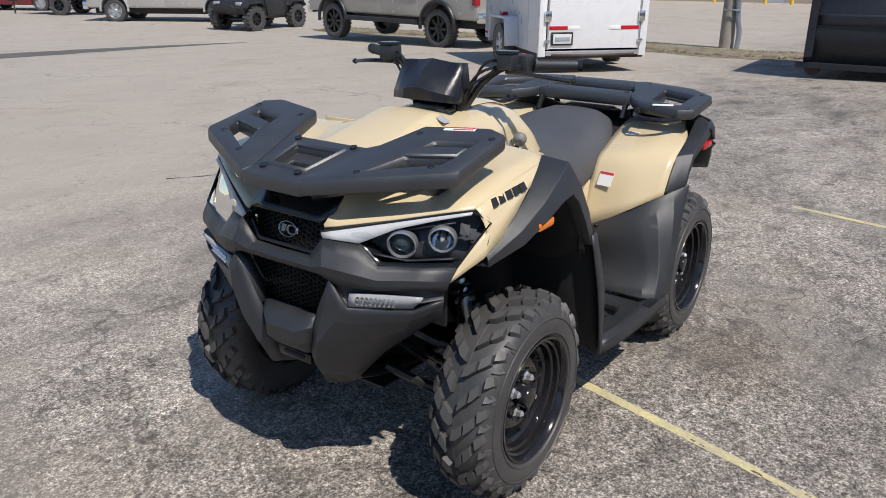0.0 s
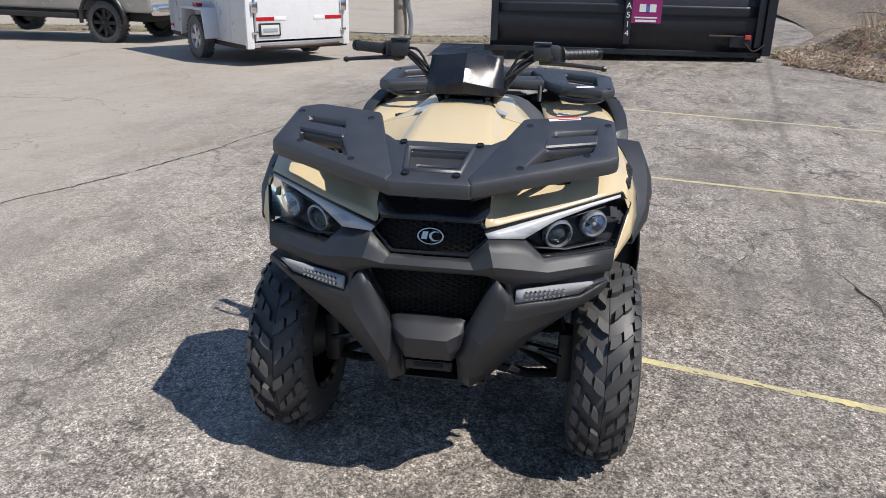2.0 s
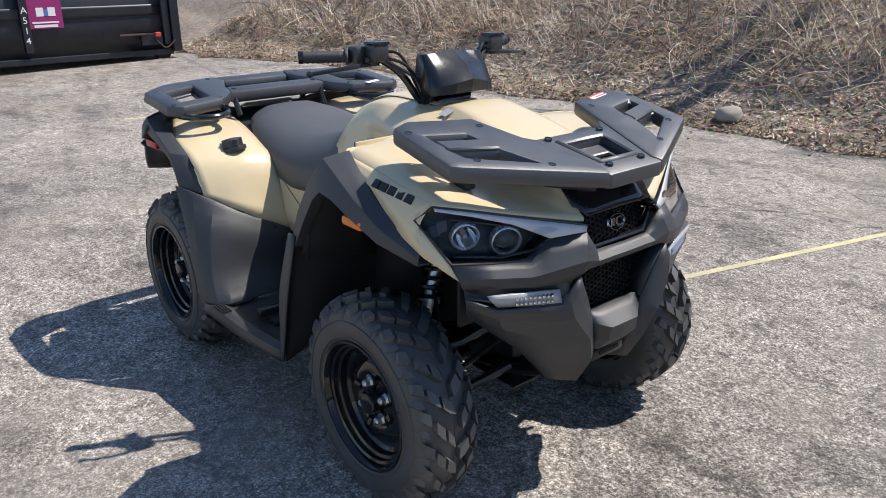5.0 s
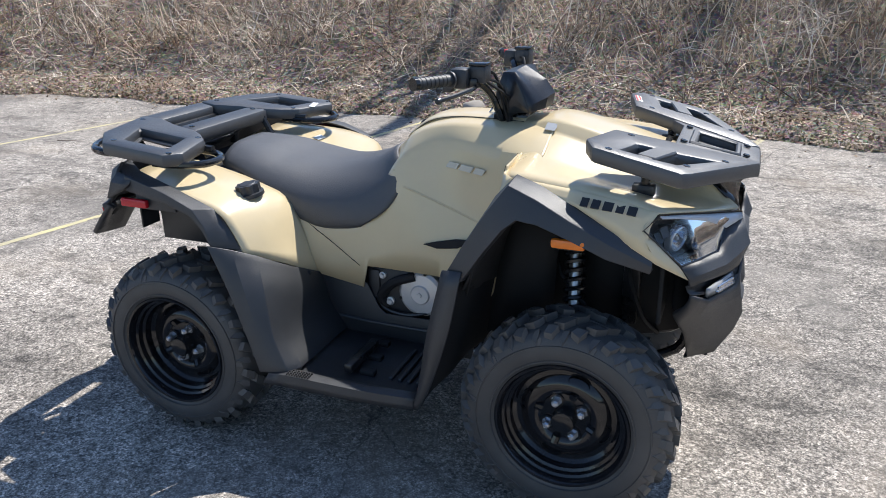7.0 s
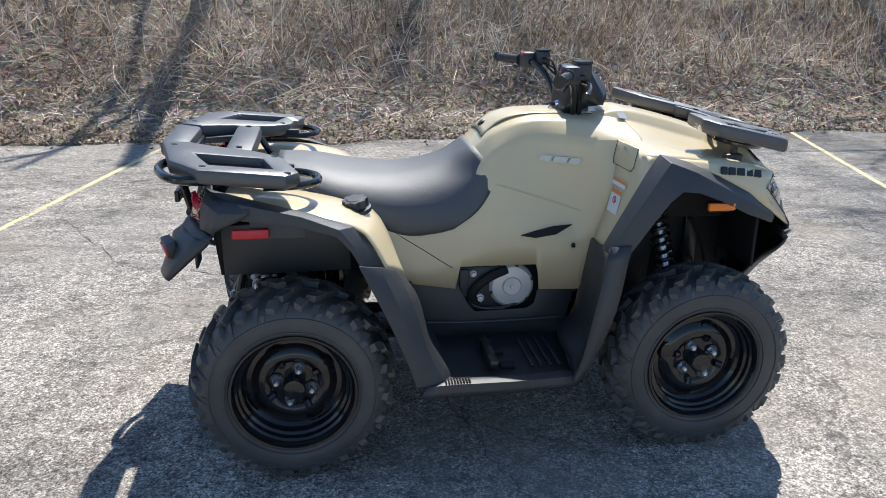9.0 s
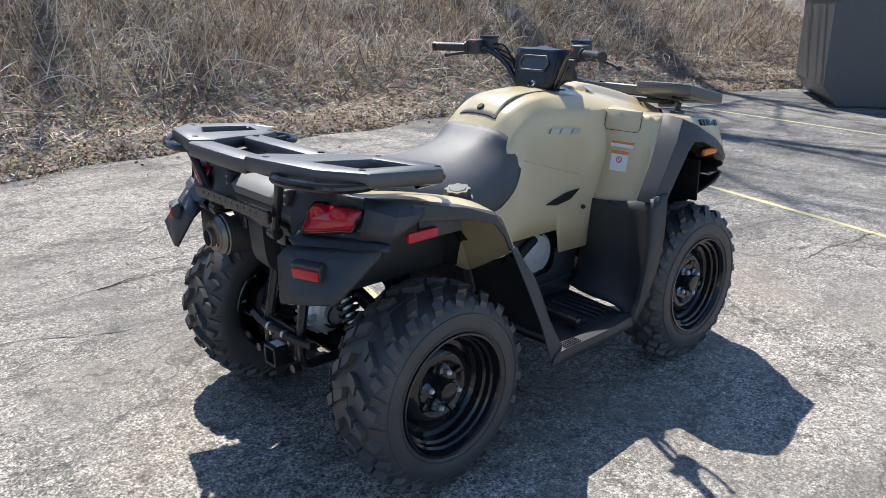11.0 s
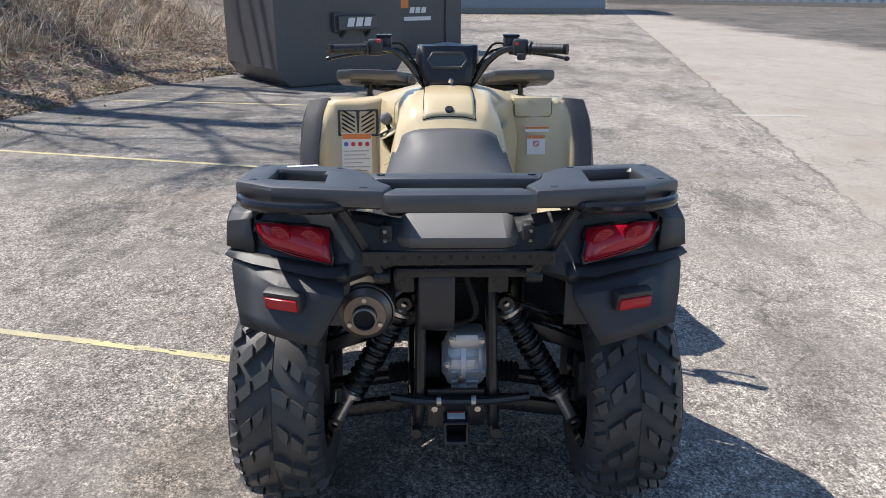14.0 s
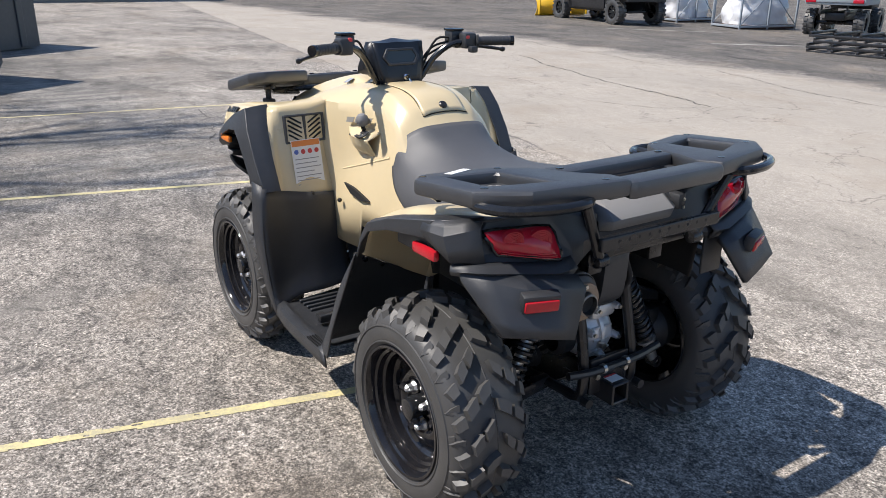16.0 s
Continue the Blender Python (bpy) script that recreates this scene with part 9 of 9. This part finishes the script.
def cargo_trailer():
    a, b = Vector((-8.55, -4.45)), Vector((-9.87, -3.25))
    mid = (a + b) / 2
    W = (b - a).length / 2
    t = thing("cargo_trailer", "white enclosed cargo trailer with silver sides and red reflective strips", "trailer", "trailers", heading(mid.x, mid.y, (-0.672, -0.741)))
    z0, z1, L = 0.31, 2.05, 3.05
    part("left_wall", box(L / 2, W - 0.02, (z0 + z1) / 2, L, 0.04, z1 - z0, 0.004), TRAILERSIDE, t, "silver-white sheet side")
    part("right_wall", box(L / 2, -W + 0.02, (z0 + z1) / 2, L, 0.04, z1 - z0, 0.004), TRAILERSIDE, t)
    part("front_wall", box(L, 0, (z0 + z1) / 2, 0.04, 2 * W, z1 - z0, 0.004), TRAILERSIDE, t)
    part("roof", box(L / 2, 0, z1, L + 0.06, 2 * W + 0.02, 0.05, 0.015), TRAILERWHITE, t)
    part("floor_frame", box(L / 2, 0, z0 - 0.03, L, 2 * W - 0.04, 0.10, 0.01), RUSTY, t, "dark steel floor frame")
    for sd in (-1, 1):
        part("corner_post", box(0.0, sd * (W - 0.05), (z0 + z1) / 2 - 0.02, 0.07, 0.12, z1 - z0 + 0.06, 0.012), TRAILERWHITE, t)
    part("sill", box(-0.02, 0, z0 + 0.005, 0.06, 2 * W - 0.22, 0.07, 0.008), TRIM, t, "dark aluminium sill")
    door = part("rear_door", box(-0.015, 0, (z0 + z1) / 2 + 0.02, 0.05, 2 * W - 0.26, z1 - z0 - 0.10, 0.006), TRAILERWHITE, t)
    for sd in (-1, 1):
        part("edge_trim", box(-0.044, sd * (W - 0.135), (z0 + z1) / 2 + 0.02, 0.014, 0.022, z1 - z0 - 0.08, 0.004), TRIM, door)
        part("hinge", box(-0.06, sd * (W - 0.12), 0.87, 0.04, 0.10, 0.16, 0.008), CHROME, door, "bright latch hinge")
        part("hinge", box(-0.06, sd * (W - 0.12), 0.50, 0.035, 0.08, 0.05, 0.008), CHROME, door)
        part("reflector_strip", box(-0.043, sd * (W - 0.30), 0.695, 0.006, 0.30, 0.055, 0.001), RED, door, "red reflective strip")
        part("reflector_strip", box(-0.043, sd * (W - 0.55), 0.695, 0.006, 0.20, 0.055, 0.001), WHITE, door, "white reflective strip")
        part("marker_lamp", box(-0.04, sd * (W - 0.05), 1.32, 0.03, 0.06, 0.11, 0.01), TAIL, t)
        part("marker_lamp", box(L - 0.1, sd * (W + 0.012), z0 + 0.1, 0.10, 0.02, 0.04, 0.005), RED, t)
        for k in range(5):
            part("side_seam", box(0.55 + 0.56 * k, sd * (W + 0.002), (z0 + z1) / 2, 0.03, 0.01, z1 - z0 - 0.06, 0.002), TRAILERSIDE, t)
        f = part("mudguard", plate([(0.98, 0.34), (1.06, 0.80), (1.92, 0.80), (2.0, 0.34), (1.97, 0.34), (1.89, 0.76), (1.09, 0.76), (1.01, 0.34)], (), 0.24, 0.006, 2,
                                   lambda v: Vector((v.x, sd * (W + 0.24 + v.z), v.y))), TRAILERSIDE, t)
        part("marker_lamp", box(1.49, sd * (W + 0.12), 0.83, 0.16, 0.10, 0.06, 0.01), TAIL, f)
        road_wheel(t, 1.49, sd * (W + 0.11), 0.33, 0.335, 0.20, 0.19, 5, BRIGHTRIM)
    part("axle", tube([(1.49, -W, 0.33), (1.49, W, 0.33)], 0.04, 8, n=1), RUSTY, t)
    holder = part("plate_holder", box(-0.055, W - 0.36, 0.535, 0.03, 0.36, 0.20, 0.012), BLACKPAINT, t)
    part("number_plate", box(-0.073, W - 0.36, 0.535, 0.008, 0.30, 0.145, 0.004), PLATEFACE, holder, "pale plate with a plain dark bar")
    part("plate_bar", box(-0.0785, W - 0.36, 0.53, 0.004, 0.24, 0.06, 0.001), GREYSTEEL, holder)
    part("drawbar", tube([(L, 0.5, z0), (L + 0.9, 0, z0 + 0.1)], 0.04, 8, n=1), RUSTY, t)
    part("drawbar", tube([(L, -0.5, z0), (L + 0.9, 0, z0 + 0.1)], 0.04, 8, n=1), RUSTY, t)
    part("door_bar", tube([(-0.05, -W + 0.2, z0 - 0.02), (-0.07, 0, z0 - 0.035), (-0.05, W - 0.2, z0 - 0.02)], 0.018, 8), RUSTY, t)
    return t


cargo_trailer()


def side_by_side(label, at, base, colour, plow=False):
    """An open two-row off-road buggy: tub, cage, seats, wings and knobbly wheels."""
    u = thing("side_by_side_buggy", label, "off-road buggy", "parked vehicles", at)
    f = base
    part("tub", plate([(-0.55, 0.62), (-0.50, 0.92), (0.55, 0.94), (0.60, 0.60), (f - 0.75, 0.60), (f - 0.55, 0.98), (f + 0.30, 0.90), (f + 0.48, 0.66), (f + 0.30, 0.48), (f - 0.6, 0.34), (0.45, 0.34), (0.2, 0.62)],
                      (), 1.30, 0.03, 2, lambda v: Vector((v.x, v.z + 0.65, v.y))), colour, u)
    part("skid_plate", box(f / 2, 0, 0.33, f + 0.2, 0.62, 0.06, 0.01), BLACKPAINT, u)
    for sd in (-1, 1):
        part("door", side_plate([(0.55, 0.40), (f - 0.62, 0.40), (f - 0.50, 0.95), (0.62, 0.98)], sd * 0.70, 0.05, 0.015), colour, u)
        part("cage_rail", tube([(f - 0.2, sd * 0.66, 0.95), (f - 0.75, sd * 0.62, 1.85), (0.55, sd * 0.62, 1.90), (-0.15, sd * 0.66, 0.94)], 0.028, 8, n=3), BLACKPAINT, u)
        part("seat", box(0.95, sd * 0.32, 0.85, 0.5, 0.5, 0.6, 0.08), VINYL, u)
        part("headlight", box(f + 0.36, sd * 0.45, 0.80, 0.12, 0.22, 0.10, 0.02), LEDWHITE, u)
        for ax in (0.0, f):
            part("wing", plate([(ax - 0.42, 0.70), (ax - 0.28, 0.84), (ax + 0.28, 0.84), (ax + 0.42, 0.70), (ax + 0.40, 0.67), (ax + 0.26, 0.80), (ax - 0.26, 0.80), (ax - 0.40, 0.67)], (), 0.28, 0.006, 2,
                               lambda v: Vector((v.x, sd * (0.80 + v.z), v.y))), BLACKPAINT, u)
            part("suspension_arm", tube([(ax, sd * 0.25, 0.36), (ax, sd * 0.62, 0.34)], 0.03, 8, n=1), STEEL, u)
            part("shock", tube([(ax + 0.08, sd * 0.32, 0.85), (ax + 0.08, sd * 0.58, 0.40)], 0.045, 8, n=1), SPRING, u)
            road_wheel(u, ax, sd * 0.68, 0.345, 0.35, 0.27, 0.185, 6, DARKRIM, lugs=18)
    part("roof", plate([(f - 0.7, 1.86), (0.5, 1.91), (0.5, 1.94), (f - 0.72, 1.89)], (), 1.3, 0.008, 2, lambda v: Vector((v.x, v.z + 0.65, v.y))), BLACKPAINT, u)
    part("front_bumper", tube([(f + 0.45, -0.4, 0.45), (f + 0.60, -0.35, 0.75), (f + 0.60, 0.35, 0.75), (f + 0.45, 0.4, 0.45)], 0.025, 8), BLACKPAINT, u)
    if plow:
        blade = skin([[(f + 1.15 + dx, y, z) for y in (-0.95, -0.3, 0.3, 0.95)] for dx, z in ((0.10, 0.03), (-0.02, 0.2), (-0.02, 0.40), (0.12, 0.62))], 1, 3, False, True)
        p = part("plow_blade", blade, YELLOW, u, "safety yellow snow plow blade", thick=0.02)
        for y in (-0.9, -0.3, 0.3, 0.9):
            part("blade_rib", box(f + 1.06, y, 0.32, 0.10, 0.03, 0.5, 0.006), YELLOW, p)
        part("push_frame", tube([(f + 0.3, 0.3, 0.30), (f + 1.06, 0.3, 0.25)], 0.035, 8, n=1), YELLOW, u)
        part("push_frame", tube([(f + 0.3, -0.3, 0.30), (f + 1.06, -0.3, 0.25)], 0.035, 8, n=1), YELLOW, u)
    return u


side_by_side("black side-by-side off-road buggy with knobbly tyres", heading(-16.3, -17.6, (1.0, 0.1)) @ Matrix.Translation((0, -0.68, 0)), 1.95, BLACKPAINT)
side_by_side("dark side-by-side off-road buggy with a yellow snow plow", heading(14.0, -15.45, (0.98, -0.2)) @ Matrix.Translation((0, -0.68, 0)), 2.9, BLACKPAINT, True)


def shipping_crate(at, seed, size):
    """A steel crate frame with a load wrapped in crumpled white plastic."""
    c = thing("shipping_crate", "steel crate frame holding a load wrapped in white plastic", "crate", "shipping crates", at)
    L, B, H = size
    for sx in (-1, 0, 1):
        for sy in (-1, 1):
            part("post", box(sx * L / 2, sy * B / 2, H / 2, 0.05, 0.05, H, 0.006), GREYSTEEL, c)
    for z in (0.09, H):
        for sy in (-1, 1):
            part("side_rail", box(0, sy * (B / 2 + 0.003), z, L, 0.05, 0.06, 0.006), GREYSTEEL, c)
        for sx in (-1, 1):
            part("end_rail", box(sx * (L / 2 + 0.003), 0, z, 0.05, B, 0.06, 0.006), GREYSTEEL, c)
    for sy in (-1, 1):
        part("brace", tube([(-L / 2, sy * (B / 2 + 0.02), 0.12), (-0.02, sy * (B / 2 + 0.02), H - 0.1)], 0.014, 6, n=1), GREYSTEEL, c)
        part("brace", tube([(0.02, sy * (B / 2 + 0.02), H - 0.1), (L / 2, sy * (B / 2 + 0.02), 0.12)], 0.014, 6, n=1), GREYSTEEL, c)
    part("base", box(0, 0, 0.07, L - 0.02, B - 0.02, 0.12, 0.01), RUSTY, c)
    s = Shape()
    nu, nv = 44, 12
    for i in range(nv + 1):
        v = i / nv
        for j in range(nu):
            a = 2 * math.pi * j / nu
            ca, sa = math.cos(a), math.sin(a)
            q = 1 / max(abs(ca) ** 4 + abs(sa) ** 4, 1e-6) ** 0.25
            taper = (1 - 0.25 * v ** 3) * (0.93 + 0.10 * noise.noise((ca * 2, sa * 2 + seed, v * 4)) + 0.05 * noise.noise((ca * 7, sa * 7 + seed, v * 9)))
            s.v.append((ca * q * L / 2 * taper * 0.97, sa * q * B / 2 * taper * 0.97, 0.13 + (H - 0.15) * v))
    s.f = [(i * nu + j, i * nu + (j + 1) % nu, (i + 1) * nu + (j + 1) % nu, (i + 1) * nu + j) for i in range(nv) for j in range(nu)]
    s.f.append(tuple(nv * nu + j for j in range(nu)))
    part("wrapping", s, TARP, c, "crumpled white plastic wrap")
    return c


shipping_crate(heading(15.0, -19.6, (0.05, 1)), 1, (1.7, 1.1, 1.1))
shipping_crate(heading(12.3, -19.5, (0.25, 1)), 5, (2.0, 1.2, 1.15))


def dump_cart(at):
    c = thing("utility_cart", "grey steel utility cart bed with red tail lamps and knobbly tyres", "utility cart", "", at)
    bed = part("bed", box(0.8, 0, 0.98, 1.7, 1.5, 0.36, 0.03), GREYSTEEL, c)
    part("tailgate", box(-0.07, 0, 1.0, 0.03, 1.3, 0.26, 0.01), GREYSTEEL, bed)
    for sd in (-1, 1):
        part("tail_lamp", box(-0.07, sd * 0.58, 0.90, 0.05, 0.26, 0.09, 0.015), TAIL, c)
        part("frame_rail", box(0.8, sd * 0.32, 0.62, 1.8, 0.06, 0.10, 0.01), BLACKPAINT, c)
        part("frame_post", box(0.05, sd * 0.32, 0.70, 0.05, 0.05, 0.3, 0.006), BLACKPAINT, c)
        road_wheel(c, 0.45, sd * 0.62, 0.33, 0.34, 0.26, 0.17, 5, DARKRIM, lugs=18)
        road_wheel(c, 2.25, sd * 0.62, 0.33, 0.34, 0.26, 0.17, 5, DARKRIM, lugs=18)
    part("axle", tube([(0.45, -0.6, 0.34), (0.45, 0.6, 0.34)], 0.05, 8, n=1), STEEL, c)
    part("axle", tube([(2.25, -0.6, 0.34), (2.25, 0.6, 0.34)], 0.05, 8, n=1), STEEL, c)
    part("chassis", box(1.4, 0, 0.50, 2.4, 0.5, 0.2, 0.02), BLACKPAINT, c)
    part("bonnet", box(2.25, 0, 0.86, 0.9, 1.1, 0.42, 0.06), BLACKPAINT, c)
    return c


dump_cart(heading(9.6, -19.0, (0.30, -1)))


def rack_stack(at):
    """A low stack of black steel crate frames laid flat on one another."""
    rnd = random.Random(4)
    for k in range(4):
        f = thing("crate_frame", "flat black steel crate frame in a low stack on the asphalt", "metal frame", "stacked crate frames",
                  at @ Matrix.Translation((rnd.uniform(-0.06, 0.06), rnd.uniform(-0.05, 0.05), 0.11 * k)) @ Matrix.Rotation(rnd.uniform(-0.03, 0.03), 4, 'Z'))
        for y in (-0.6, 0.6):
            part("long_bar", box(0, y, 0.028, 2.5, 0.05, 0.05, 0.006), BLACKPAINT, f)
        for i in range(6):
            part("cross_bar", box(-1.22 + 0.488 * i, 0, 0.079, 0.05, 1.26, 0.05, 0.006), BLACKPAINT, f)
        for sx in (-1, 1):
            part("corner_lug", box(sx * 1.24, 0.6, 0.075, 0.05, 0.06, 0.055, 0.005), ZINC, f)
        if k % 2:
            part("tag", box(-0.9 + 0.5 * k, 0.635, 0.05, 0.16, 0.004, 0.05, 0.001), WHITE, f, "white paper tag")


rack_stack(heading(5.95, -14.75, (-1, -0.17)) @ Matrix.Translation((0, 0, 0)))
